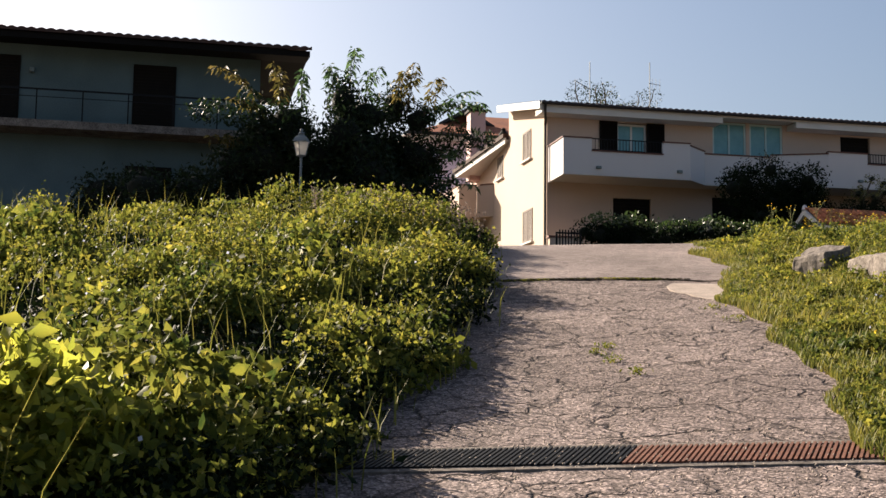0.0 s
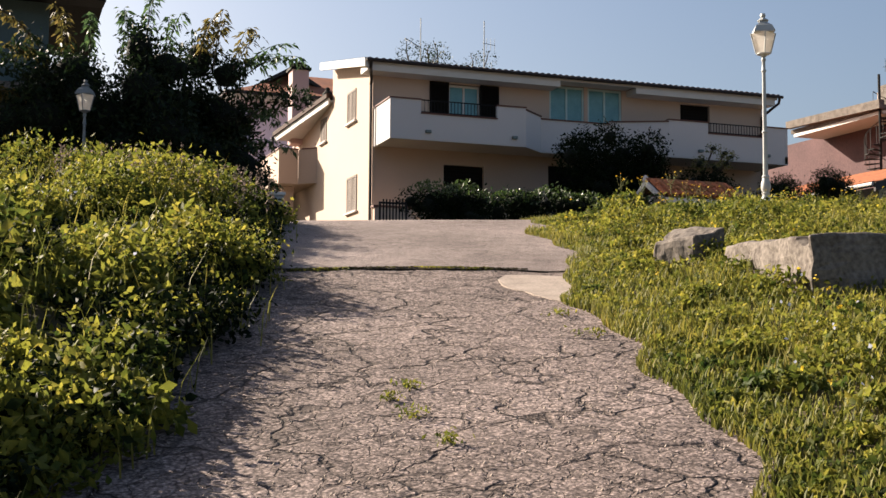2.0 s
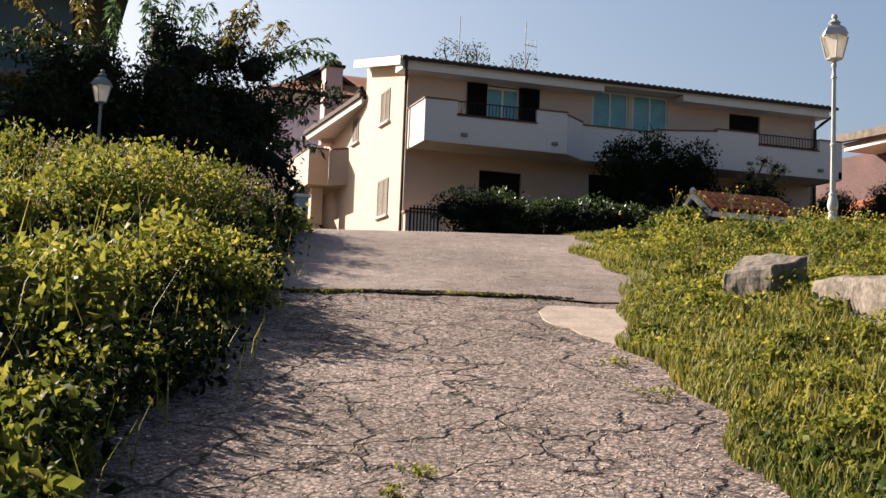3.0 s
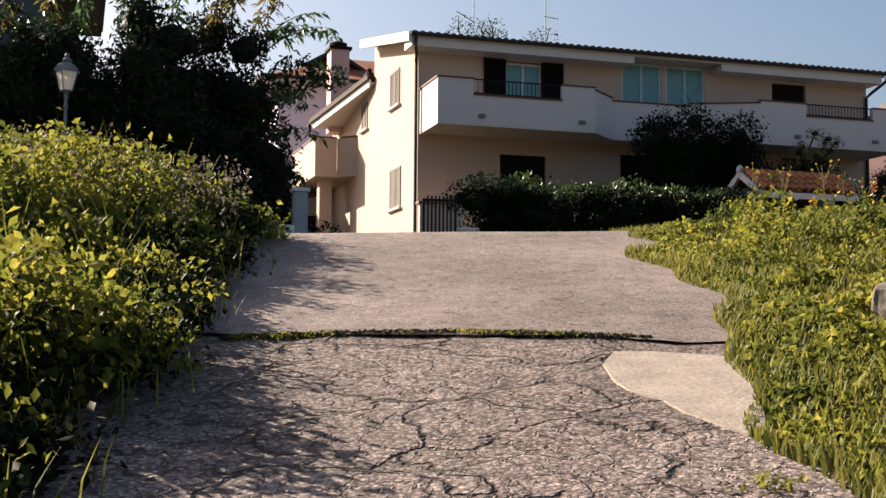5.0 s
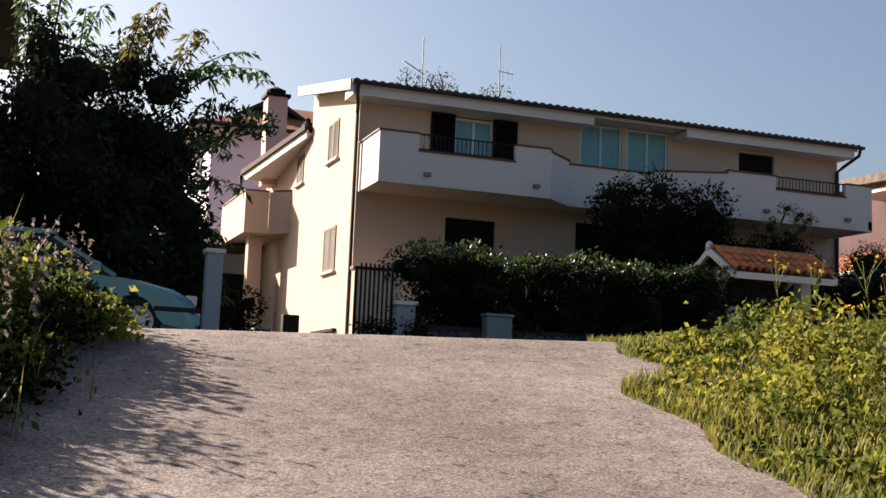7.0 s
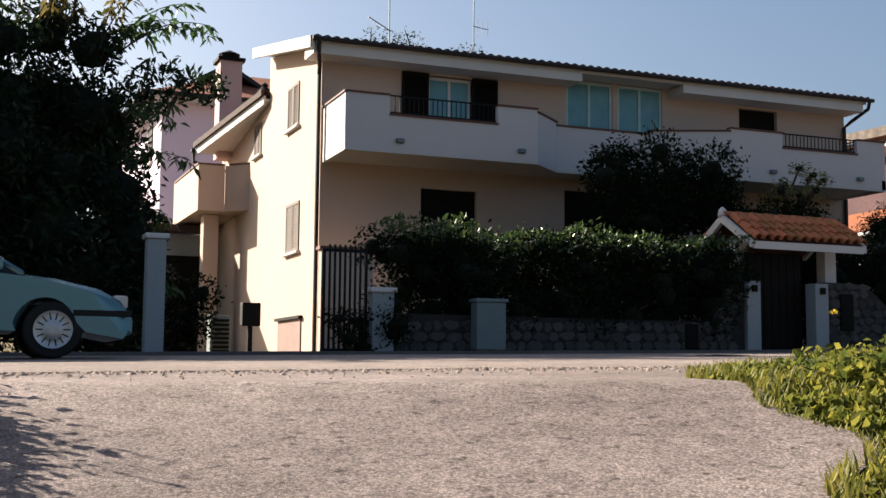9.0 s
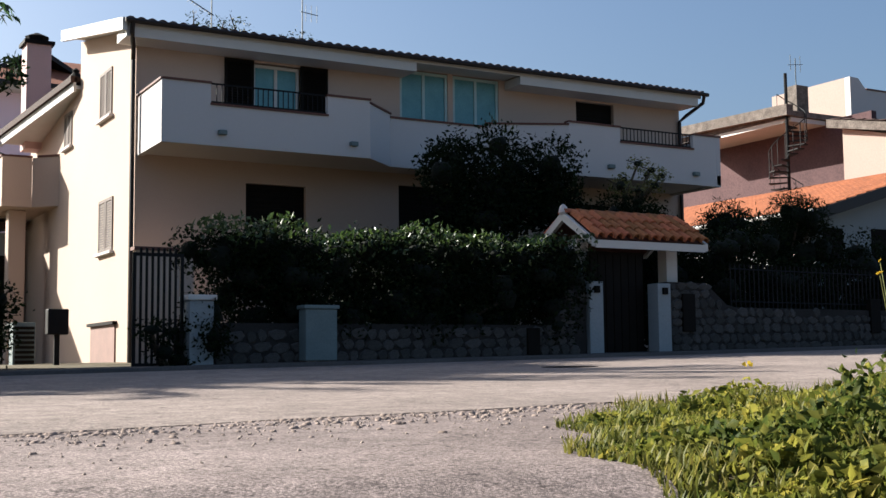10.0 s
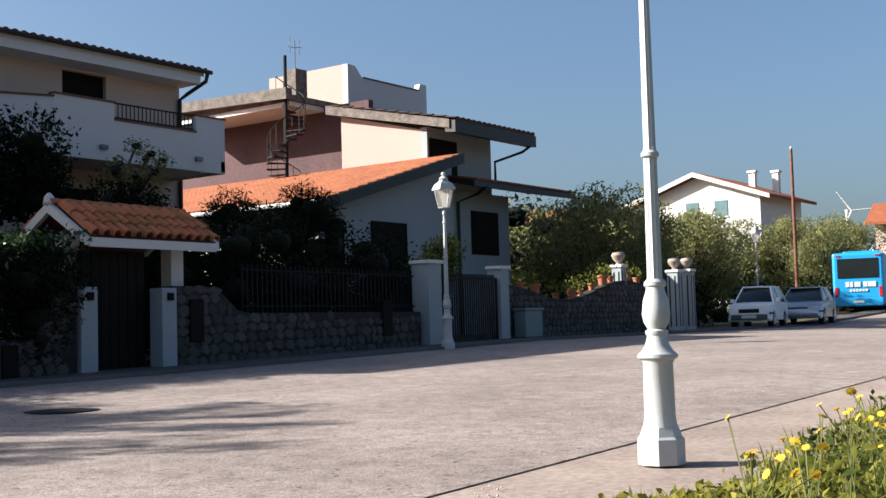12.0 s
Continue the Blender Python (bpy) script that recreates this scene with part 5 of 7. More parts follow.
def far_house(cx, cy, w, d, z0, z1, rise, yaw, label, mat, along_front=True):
    h = thing("house", label, "house")
    m = Matrix.Translation((cx, cy, 0)) @ pose(0, 0, 0, 0, 0, yaw)
    part("wall", Geo().box(-w / 2, w / 2, -d / 2, d / 2, z0, z1, m).prism([(-w / 2, z1), (w / 2, z1), (0, z1 + rise)], -d / 2, d / 2, "y", m), mat, h)
    part("roof", Geo().prism([(-w / 2 - 1.2, z1 - rise * 0.16), (0, z1 + rise + 0.12), (w / 2 + 1.2, z1 - rise * 0.16), (w / 2 + 1.2, z1 - rise * 0.16 + 0.3), (0, z1 + rise + 0.45), (-w / 2 - 1.2, z1 - rise * 0.16 + 0.3)], -d / 2 - 0.8, d / 2 + 0.8, "y", m), M_TILEFAR, h)
    part("verge", Geo().prism([(-w / 2 - 1.2, z1 - rise * 0.16 - 0.1), (0, z1 + rise), (w / 2 + 1.2, z1 - rise * 0.16 - 0.1), (w / 2 + 1.2, z1 - rise * 0.16 + 0.25), (0, z1 + rise + 0.4), (-w / 2 - 1.2, z1 - rise * 0.16 + 0.25)], -d / 2 - 0.95, -d / 2 - 0.802, "y", m), M_WHITE, h)
    for x in (-0.5, 2.2):
        wd = part("window", Geo().box(x - 0.6, x + 0.6, -d / 2 - 0.06, -d / 2 + 0.02, z1 - 1.6, z1 - 0.2, m), M_GLASS, h)
        part("sill", Geo().box(x - 0.7, x + 0.7, -d / 2 - 0.12, -d / 2, z1 - 1.7, z1 - 1.602, m), M_WHITE, wd)
    for x, y in ((w * 0.28, 0), (w * 0.42, 1.5)):
        ch = part("chimney", Geo().box(x - 0.28, x + 0.28, y - 0.28, y + 0.28, z1 + 0.2, z1 + rise + 0.55, m), M_WHITE, h)
        part("cap", Geo().box(x - 0.4, x + 0.4, y - 0.4, y + 0.4, z1 + rise + 0.55, z1 + rise + 0.75, m), M_WHITE, ch)


far_house(112.5, 62.0, 11.5, 10, 5, 15.5, 2.0, -90, "white gabled house above the olive trees", M_WHITE)
far_house(137.0, 50.0, 10, 9, 5, 14.2, 1.9, 8, "cream house with orange roof beyond the trees", M_WALL)
far_house(87, 64, 9, 9, 6, 11.6, 1.5, 40, "house with orange roof behind the trees", M_WALL)

# wind turbine far off
t = thing("wind_turbine", "white wind turbine on the far skyline", "wind turbine")
part("tower", Geo().lathe([(1.1, 0), (0.6, 62)], 14, (608, 208, -6)), M_WHITE, t, smooth=True)
part("nacelle", Geo().box(605.5, 609, 206.8, 208.2, 55.4, 57.2), M_WHITE, t, bevel=0.3)
for k in range(3):
    a = radians(125 + 120 * k)
    r = Vector((0.4, -0.92, 0)) * math.cos(a) + Vector((0, 0, 1)) * math.sin(a)
    c = Vector((606, 205, 56.5))
    part("blade", Geo().tube([c, c + r * 3, c + r * 12], 0.5, 6, 0.12), M_WHITE, t)
# timber pole
t = thing("utility_pole", "tall reddish wooden utility pole above the olive trees", "pole")
part("shaft", Geo().lathe([(0.10, 0), (0.07, 8.3)], 10, (66.0, 38.3, 4.9)), M_RUST, t, smooth=True)
part("insulator", Geo().lathe([(0.05, 0), (0.08, 0.06), (0.03, 0.14)], 8, (66.0, 38.3, 13.2)), M_WHITE, t)


# ---- vehicles ----
def wheel(m, r, w, parent, spokes=14):
    t = part("wheel", Geo().lathe([(r * 0.62, -w / 2), (r * 0.93, -w / 2), (r, -w * 0.36), (r, w * 0.36), (r * 0.93, w / 2), (r * 0.62, w / 2)], 24, m=m), M_RUBBER, parent, "black tyre", smooth=True)
    part("rim", Geo().lathe([(0.02, w * 0.55), (r * 0.30, w * 0.59), (r * 0.36, w * 0.53), (r * 0.56, w * 0.55), (r * 0.66, w * 0.60), (r * 0.66, w * 0.3)], 24, m=m, flute=0.0), M_RIM, t, smooth=True)
    g = Geo()
    for k in range(spokes):
        a = 2 * math.pi * k / spokes
        mm = m @ pose(0, 0, 0, 0, 0, math.degrees(a))
        g.box(r * 0.34, r * 0.58, -r * 0.022, r * 0.022, w * 0.50, w * 0.565, mm)
    part("rim_slot", g, M_RUBBER, t)


def car(m, paint, profile, roofline, L, W, r, axles, label, trim=True):
    """Lofted body from a side profile; the cabin is drawn in towards the roof. x forward, y left."""
    c = thing("car", label, "car", "parked cars")
    n = len(profile)
    secs = [(-W / 2, 0.93, 0.0), (-W / 2 + 0.09, 1.0, 0.02), (0, 1.0, 0.035), (W / 2 - 0.09, 1.0, 0.02), (W / 2, 0.93, 0.0)]
    # lower body with wheel openings cut as arches in the side outline
    belt = [p for p in profile]
    base = 0.22
    outline = list(belt)
    under = []
    for ax in sorted(axles, reverse=True):
        ar = r + 0.055
        under += [(ax + ar * math.cos(math.pi * k / 12), max(base, r + ar * math.sin(math.pi * k / 12) - 0.02)) for k in range(13)]
    side = outline + [(outline[-1][0], base + 0.06), (outline[-1][0] - 0.05, base)] + under + [(outline[0][0] + 0.05, base), (outline[0][0], base + 0.06)]
    g = Geo()
    k = len(side)
    rings = []
    for y, f, up in secs:
        ring = []
        for x, z in side:
            cx = (L / 2)
            ring.append(m @ Vector((cx + (x - cx) * (f if z > 0.3 else 0.98), y, z + (up if z > base + 0.1 else 0) * (1 if z > 0.5 else 0))))
        rings.append(ring)
    ps = [p for ring in rings for p in ring]
    fs = []
    for j in range(len(secs) - 1):
        fs += [(j * k + i, j * k + (i + 1) % k, (j + 1) * k + (i + 1) % k, (j + 1) * k + i) for i in range(k)]
    fs += [tuple(reversed(range(k))), tuple((len(secs) - 1) * k + i for i in range(k))]
    body = part("body", g.add(ps, fs), paint, c, smooth=True)
    # glasshouse
    q = roofline
    g = Geo()
    kk = len(q)
    ps = []
    for y, zf in ((-W / 2 + 0.06, 0), (-W / 2 + 0.22, 1), (W / 2 - 0.22, 1), (W / 2 - 0.06, 0)):
        for x, z in q:
            top = (z - q[0][1]) / (max(a[1] for a in q) - q[0][1] + 1e-6)
            yy = y if not zf else y
            ps.append(m @ Vector((x, (W / 2 - 0.05 - 0.20 * top) * (-1 if y < 0 else 1) * (1.0 if not zf else 0.93), z + (0.02 if zf else 0))))
    fs = []
    for j in range(3):
        fs += [(j * kk + i, j * kk + i + 1, (j + 1) * kk + i + 1, (j + 1) * kk + i) for i in range(kk - 1)]
    fs += [tuple(reversed(range(kk))), tuple(3 * kk + i for i in range(kk))]
    part("glazing", g.add(ps, fs), M_CARGLASS, c, "dark tinted windows", smooth=True)
    # roof panel and pillars
    hi = max(a[1] for a in q)
    roofpts = [a for a in q if a[1] > hi - 0.12]
    g = Geo()
    xs = [a[0] for a in roofpts]
    g.box(min(xs) - 0.02, max(xs) + 0.02, -W / 2 + 0.24, W / 2 - 0.24, hi - 0.02, hi + 0.045, m)
    part("roof", g, paint, c, bevel=0.02)
    for sgn in (-1, 1):
        for (xa, za), (xb, zb) in ((q[0], roofpts[0]), (q[-1], roofpts[-1]), (((q[0][0] + q[-1][0]) / 2, q[0][1]), ((q[0][0] + q[-1][0]) / 2, hi))):
            part("pillar", Geo().tube([m @ Vector((xa, sgn * (W / 2 - 0.06), za)), m @ Vector((xb, sgn * (W / 2 - 0.25), zb))], 0.035, 6), paint, c)
    for ax in axles:
        for sgn in (-1, 1):
            wheel(m @ Matrix.Translation((ax, sgn * (W / 2 - 0.10), r)) @ pose(0, 0, 0, -90 * sgn, 0, 0), r, 0.19, c)
    zf = belt[-1][1]
    for sgn in (-1, 1):
        part("headlight", Geo().box(L - 0.20, L - 0.035, sgn * (W / 2 - 0.26) - 0.17, sgn * (W / 2 - 0.26) + 0.17, 0.56, 0.70, m), M_LGLASS, c, "clear headlight", bevel=0.02)
        part("tail_light", Geo().box(0.0, 0.06, sgn * (W / 2 - 0.18) - 0.1, sgn * (W / 2 - 0.18) + 0.1, 0.6, 0.85, m), M_RED, c, "red tail light", bevel=0.01)
        part("mirror", Geo().box(q[-1][0] - 0.35, q[-1][0] - 0.2, sgn * (W / 2 + 0.07) - 0.07, sgn * (W / 2 + 0.07) + 0.07, q[0][1] + 0.02, q[0][1] + 0.16, m), paint, c, bevel=0.03)
        part("rub_strip", Geo().box(L - 0.62, L + 0.0, sgn * (W / 2 - 0.015) - 0.02, sgn * (W / 2 - 0.015) + 0.02, 0.46, 0.53, m), M_RUBBER, c, "black bumper strip", bevel=0.01)
    part("grille", Geo().box(L - 0.07, L + 0.015, -0.36, 0.36, 0.52, 0.66, m), M_RUBBER, c, bevel=0.01)
    part("bumper", Geo().box(L - 0.10, L + 0.03, -W / 2 + 0.1, W / 2 - 0.1, 0.27, 0.47, m), paint if not trim else M_CARGREY, c, bevel=0.04)
    part("number_plate", Geo().box(L + 0.03, L + 0.04, -0.26, 0.26, 0.33, 0.44, m), M_WHITE, c)
    return c


M_CARGREY = material("grey_bumper", (0.096, 0.104, 0.112), 0.6, None, 4, 60, 0.05)
HATCH = [(0.0, 0.35), (0.0, 0.6), (0.06, 0.86), (0.35, 0.92), (1.5, 0.93), (2.75, 0.90), (3.3, 0.84), (3.75, 0.74), (3.98, 0.62), (4.08, 0.50), (4.10, 0.36)]
HATCH_ROOF = [(0.12, 0.90), (0.42, 1.34), (0.75, 1.41), (1.7, 1.43), (2.15, 1.38), (2.95, 0.90)]
BOXY = [(0.0, 0.35), (0.0, 0.6), (0.02, 0.88), (0.4, 0.90), (1.5, 0.90), (2.55, 0.88), (3.2, 0.82), (3.34, 0.78), (3.38, 0.6), (3.38, 0.45), (3.38, 0.36)]
BOXY_ROOF = [(0.05, 0.88), (0.25, 1.40), (0.5, 1.45), (1.6, 1.45), (1.95, 1.42), (2.5, 0.88)]
z = float(road_z(6, 27.8)) + 0.03
car(Matrix.Translation((3.08, 27.9, z)), M_CARBLUE, HATCH, HATCH_ROOF, 4.10, 1.70, 0.31, (0.78, 3.28), "silver-green hatchback parked in shade at the kerb", trim=False)
yaw = -170
z = float(road_z(50, 34.2)) + 0.03
car(Matrix.Translation((52.0, 34.4, z)) @ pose(0, 0, 0, 0, 0, yaw), M_CARWHITE, BOXY, BOXY_ROOF, 3.38, 1.5, 0.28, (0.62, 2.75), "small boxy white car parked in the sun")
z = float(road_z(55, 35)) + 0.03
car(Matrix.Translation((57.2, 34.4, z)) @ pose(0, 0, 0, 0, 0, yaw), M_CARSILVER, HATCH, HATCH_ROOF, 4.0, 1.7, 0.30, (0.75, 3.2), "silver-blue hatchback parked behind the white car")


def bus(m):
    b = thing("bus", "blue coach seen from behind, parked far along the street", "bus")
    part("body", Geo().box(0, 10.5, -1.25, 1.25, 0.32, 3.05, m), M_BUS, b, bevel=0.12)
    part("rear_window", Geo().box(-0.03, 0.01, -1.0, 1.0, 1.75, 2.75, m), M_CARGLASS, b, bevel=0.01)
    part("roof_unit", Geo().box(2, 6, -0.9, 0.9, 3.05, 3.22, m), M_BUS, b, bevel=0.05)
    part("bumper", Geo().box(-0.10, 0.02, -1.2, 1.2, 0.32, 0.72, m), M_BUS, b, bevel=0.04)
    part("side_window", Geo().box(0.6, 10.0, 1.24, 1.27, 1.6, 2.6, m), M_CARGLASS, b)
    for k in range(7):
        w = (0.18, 0.14, 0.20, 0.08, 0.18, 0.20, 0.18)[k]
        y = 0.62 - k * 0.215
        part("lettering", Geo().box(-0.045, -0.001, y - w, y, 1.30, 1.56, m), M_WHITE, b, "white lettering bar")
    for k in range(6):
        part("lettering", Geo().box(-0.045, -0.001, 0.42 - k * 0.15 - 0.11, 0.42 - k * 0.15, 1.06, 1.18, m), M_WHITE, b, "white lettering bar")
    part("number_plate", Geo().box(-0.12, -0.101, -0.26, 0.26, 0.48, 0.60, m), M_WHITE, b)
    for s in (-1, 1):
        part("tail_light", Geo().box(-0.04, 0.02, s * 1.08 - 0.08, s * 1.08 + 0.08, 0.8, 1.3, m), M_RED, b, "red tail light", bevel=0.01)
        part("top_light", Geo().box(-0.04, 0.02, s * 0.95 - 0.1, s * 0.95 + 0.1, 2.86, 2.93, m), M_RED, b)
        part("mirror", Geo().box(10.4, 10.5, s * 1.45 - 0.12, s * 1.45 + 0.12, 1.9, 2.5, m), M_RUBBER, b, bevel=0.03)
        for x in (2.4, 8.2):
            wheel(m @ Matrix.Translation((x, s * 1.12, 0.48)) @ pose(0, 0, 0, -90 * s, 0, 0), 0.48, 0.28, b, 8)


bus(Matrix.Translation((70.1, 36.6, float(road_z(70, 35)) + 0.03)) @ pose(0, 0, 0, 0, 0, 12))


# ---- flower pots along the terrace wall ----
rng = random.Random(8)
for k, x in enumerate((32.3, 33.0, 34.1, 35.0, 35.5, 36.2, 36.9, 37.4, 38.5, 39.2)):
    y = float(wall_line(x)) + 0.15
    zz = 5.62 + 0.22 * math.cos((x - 31) * 0.9) + 0.03 * (x - 31)
    r = rng.uniform(0.09, 0.15)
    t = thing("flower_pot", "terracotta flower pot with a small green plant", "flower pot", "pots on the wall", at=(x, y, zz - 0.01))
    part("pot", Geo().lathe([(r * 0.65, 0), (r * 0.95, r * 1.5), (r * 1.08, r * 1.5), (r * 1.08, r * 1.8), (r * 0.9, r * 1.8), (r * 0.85, r * 1.6)], 14), M_TERRA, t, smooth=True)
    nr = np.random.default_rng(40 + k)
    v, f = leaves(nr, nr.normal(size=(60, 3)) * (0.11, 0.11, 0.11) + (0, 0, r * 1.8 + 0.12), 0.09)
    ob = tagged(raw_mesh("plant", v, f, M_WEED), kind="stuff")
    ob.parent = t


# ---- shrubs and trees ----
def crown_points(rng, n, lobes, shell=0.55):
    """Points scattered in overlapping lobes, thicker towards their skins."""
    lobes = np.asarray(lobes, float)
    vol = (lobes[:, 3] * lobes[:, 4] * lobes[:, 5]) ** 0.8
    pick = rng.choice(len(lobes), n, p=vol / vol.sum())
    d = rng.normal(size=(n, 3))
    d /= np.linalg.norm(d, axis=1)[:, None]
    r = rng.uniform(shell, 1.0, n) ** 0.6 * (1 + 0.16 * rng.normal(size=n))
    return lobes[pick, :3] + d * r[:, None] * lobes[pick, 3:6]


def shrub(name, label, lobes, n, size, mat, seed, category="shrub", kind="", narrow=0.5, stems=True, base=None, core=True, group=""):
    rng = np.random.default_rng(seed)
    lob = np.asarray(lobes, float)
    b = base or (lob[:, 0].mean(), lob[:, 1].mean(), float(ground_z(lob[:, 0].mean(), lob[:, 1].mean())))
    t = thing(name, label, category, group, kind, at=b)
    pts = crown_points(rng, n, lob) - np.array(b)
    v, f = leaves(rng, pts, size, narrow=narrow)
    ob = raw_mesh("foliage", v, f, mat)
    ob.parent = t
    if core:
        inner(lob, b, t)
    if stems:
        g = Geo()
        for k, q in enumerate(lob[:14]):
            c = Vector(q[:3]) - Vector(b)
            g.tube([(0.1 * math.cos(k), 0.1 * math.sin(k), -0.05), c * 0.45 + Vector((0.15 * math.sin(k), 0.1, 0)), c, c + Vector((0.3 * math.sin(k * 2), 0.2, q[5] * 0.6))], 0.05, 6, 0.012)
        part("stem", g, M_BARK, t)
    return t


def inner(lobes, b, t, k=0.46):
    """Near-black rough blobs within a crown's lobes, standing for its inner shade."""
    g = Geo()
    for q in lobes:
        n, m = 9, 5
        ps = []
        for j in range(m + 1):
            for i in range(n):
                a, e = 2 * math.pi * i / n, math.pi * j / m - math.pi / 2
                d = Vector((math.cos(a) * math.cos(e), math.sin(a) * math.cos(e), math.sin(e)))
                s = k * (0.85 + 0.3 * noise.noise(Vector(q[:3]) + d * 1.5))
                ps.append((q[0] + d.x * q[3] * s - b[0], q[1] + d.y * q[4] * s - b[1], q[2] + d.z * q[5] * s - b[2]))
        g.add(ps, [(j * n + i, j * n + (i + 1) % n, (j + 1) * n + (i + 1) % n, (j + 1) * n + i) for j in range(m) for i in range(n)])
    ob = tagged(raw_mesh("crown_shade_core", g.v, g.f, M_CORE), kind="stuff")
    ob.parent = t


def random_lobes(seed, n, box, r):
    rng = random.Random(seed)
    x0, x1, y0, y1, z0, z1 = box
    return [(rng.uniform(x0, x1), rng.uniform(y0, y1), rng.uniform(z0, z1), rng.uniform(*r), rng.uniform(*r), rng.uniform(*r) * 0.85) for _ in range(n)]


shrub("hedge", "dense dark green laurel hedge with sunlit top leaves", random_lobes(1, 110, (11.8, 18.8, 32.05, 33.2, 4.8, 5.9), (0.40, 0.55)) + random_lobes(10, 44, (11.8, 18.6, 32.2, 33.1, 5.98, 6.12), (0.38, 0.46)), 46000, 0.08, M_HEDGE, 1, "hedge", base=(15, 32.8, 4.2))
shrub("shrub", "tall dark shrub before the house balcony", random_lobes(2, 26, (17.9, 20.9, 35.2, 37.0, 5.5, 8.6), (0.5, 0.85)), 24000, 0.10, M_HEDGE, 2, base=(19.4, 36.1, 4.25))
shrub("shrub", "dark climbing shrub with pale shoots by the balcony", random_lobes(3, 16, (21.4, 23.6, 35.4, 36.8, 5.5, 7.6), (0.4, 0.7)), 13000, 0.085, M_HEDGE, 3, base=(22.6, 36.2, 4.3))
shrub("shrub", "pale feathery shoots against the balcony", random_lobes(4, 8, (22.2, 23.8, 35.6, 36.4, 7.9, 8.6), (0.15, 0.3)), 700, 0.07, M_OLIVE, 4, base=(22.9, 36.0, 7.2))
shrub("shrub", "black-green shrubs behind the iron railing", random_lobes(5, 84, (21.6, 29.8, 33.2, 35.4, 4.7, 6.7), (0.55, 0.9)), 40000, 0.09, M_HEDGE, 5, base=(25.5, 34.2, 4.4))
shrub("shrub", "spiky dark shrub with bare twigs before the white house", random_lobes(6, 14, (25.0, 27.2, 34.0, 36.2, 6.2, 7.6), (0.3, 0.7)), 11000, 0.12, M_HEDGE, 6, narrow=0.2, base=(26, 35, 4.4))
shrub("shrub", "rounded sunlit green bush behind the gate pillar", random_lobes(7, 10, (29.6, 31.2, 33.6, 34.6, 6.0, 6.7), (0.35, 0.5)), 3500, 0.09, M_WEED, 7, base=(30.4, 34.1, 4.5))
shrub("shrub", "dark leafy bush beside the driveway pillar", random_lobes(8, 16, (8.3, 9.7, 36.0, 38.6, 4.4, 5.9), (0.35, 0.55)), 6000, 0.09, M_HEDGE, 8, base=(9.0, 37.3, 4.15))
shrub("shrub", "dark weeds growing along the gate bars", random_lobes(9, 8, (10.9, 12.0, 31.75, 32.1, 4.2, 5.0), (0.2, 0.35)), 1500, 0.07, M_HEDGE, 9, base=(11.4, 31.9, 4.15))


def broad_tree(name, label, base, H, lobes, n, size, mat, seed, narrow=0.42, group="", core=0.7):
    t = thing(name, label, "tree", group, at=base)
    b = Vector(base)
    g = Geo()
    g.tube([(0, 0, -0.1), (0.05, 0.03, H * 0.15), (-0.05, 0.1, H * 0.32), (0.05, 0.05, H * 0.5)], 0.05 * H ** 0.7, 10, 0.02 * H ** 0.7)
    part("trunk", g, M_BARK, t, smooth=True)
    for k, q in enumerate(lobes[:16]):
        c = Vector(q[:3]) - b
        st = Vector((0, 0.05, H * (0.18 + 0.02 * (k % 6))))
        part("limb", Geo().tube([st, st.lerp(c, 0.5) + Vector((0.2 * math.sin(k), 0.2 * math.cos(k), 0.15)), c, c + Vector((0.3 * math.sin(k * 1.7), 0.3 * math.cos(k * 1.3), q[5] * 0.8))], 0.06, 6, 0.012), M_BARK, t)
    rng = np.random.default_rng(seed)
    v, f = leaves(rng, crown_points(rng, n, lobes) - np.array(base), size, narrow=narrow, up=-0.2)
    ob = raw_mesh("crown", v, f, mat)
    ob.parent = t
    if core:
        inner([q for q in lobes if min(q[3:6]) > 0.52], base, t, core)
    return t


TREE = random_lobes(21, 44, (2.6, 7.6, 33.6, 36.6, 5.2, 8.8), (0.7, 1.15)) + [(7.8, 34.6, 4.9, 0.75, 0.7, 0.8), (8.0, 34.9, 5.8, 0.7, 0.7, 0.8), (7.8, 34.6, 6.9, 0.8, 0.7, 0.8), (7.2, 34.4, 4.8, 0.9, 0.8, 0.9), (6.2, 34.2, 4.9, 0.9, 0.8, 0.9), (5.0, 34.2, 4.8, 0.9, 0.8, 0.9), (5.0, 34.3, 9.7, 0.55, 0.6, 0.9), (6.7, 35.5, 9.9, 0.55, 0.6, 0.8), (5.7, 34.6, 9.4, 0.9, 0.8, 0.7), (7.4, 35.2, 9.5, 0.6, 0.6, 0.55),
        (8.6, 35.3, 9.0, 0.7, 0.6, 0.45), (9.4, 35.4, 9.05, 0.5, 0.5, 0.3), (3.4, 33.8, 8.9, 0.8, 0.8, 0.7), (2.3, 33.5, 9.2, 0.5, 0.5, 0.6), (1.2, 33.3, 9.0, 0.7, 0.5, 0.35), (8.0, 34.5, 6.2, 0.6, 0.6, 0.8), (2.9, 34.3, 5.6, 0.8, 0.7, 0.9), (3.4, 34.2, 7.0, 0.8, 0.7, 0.9), (4.2, 34.2, 5.4, 0.9, 0.7, 0.9), (4.5, 34.3, 6.7, 0.9, 0.8, 0.9), (4.1, 34.1, 7.9, 0.9, 0.8, 0.8), (2.0, 34.0, 7.6, 0.9, 0.8, 0.8), (3.0, 34.2, 8.4, 0.9, 0.8, 0.8), (2.2, 34.0, 6.4, 0.9, 0.8, 0.9)]
broad_tree("tree", "large dark broadleaf tree with drooping shoots, seen against the light", (5.2, 35.0, 4.1), 7, TREE, 60000, 0.17, M_TREE, 21, 0.36)


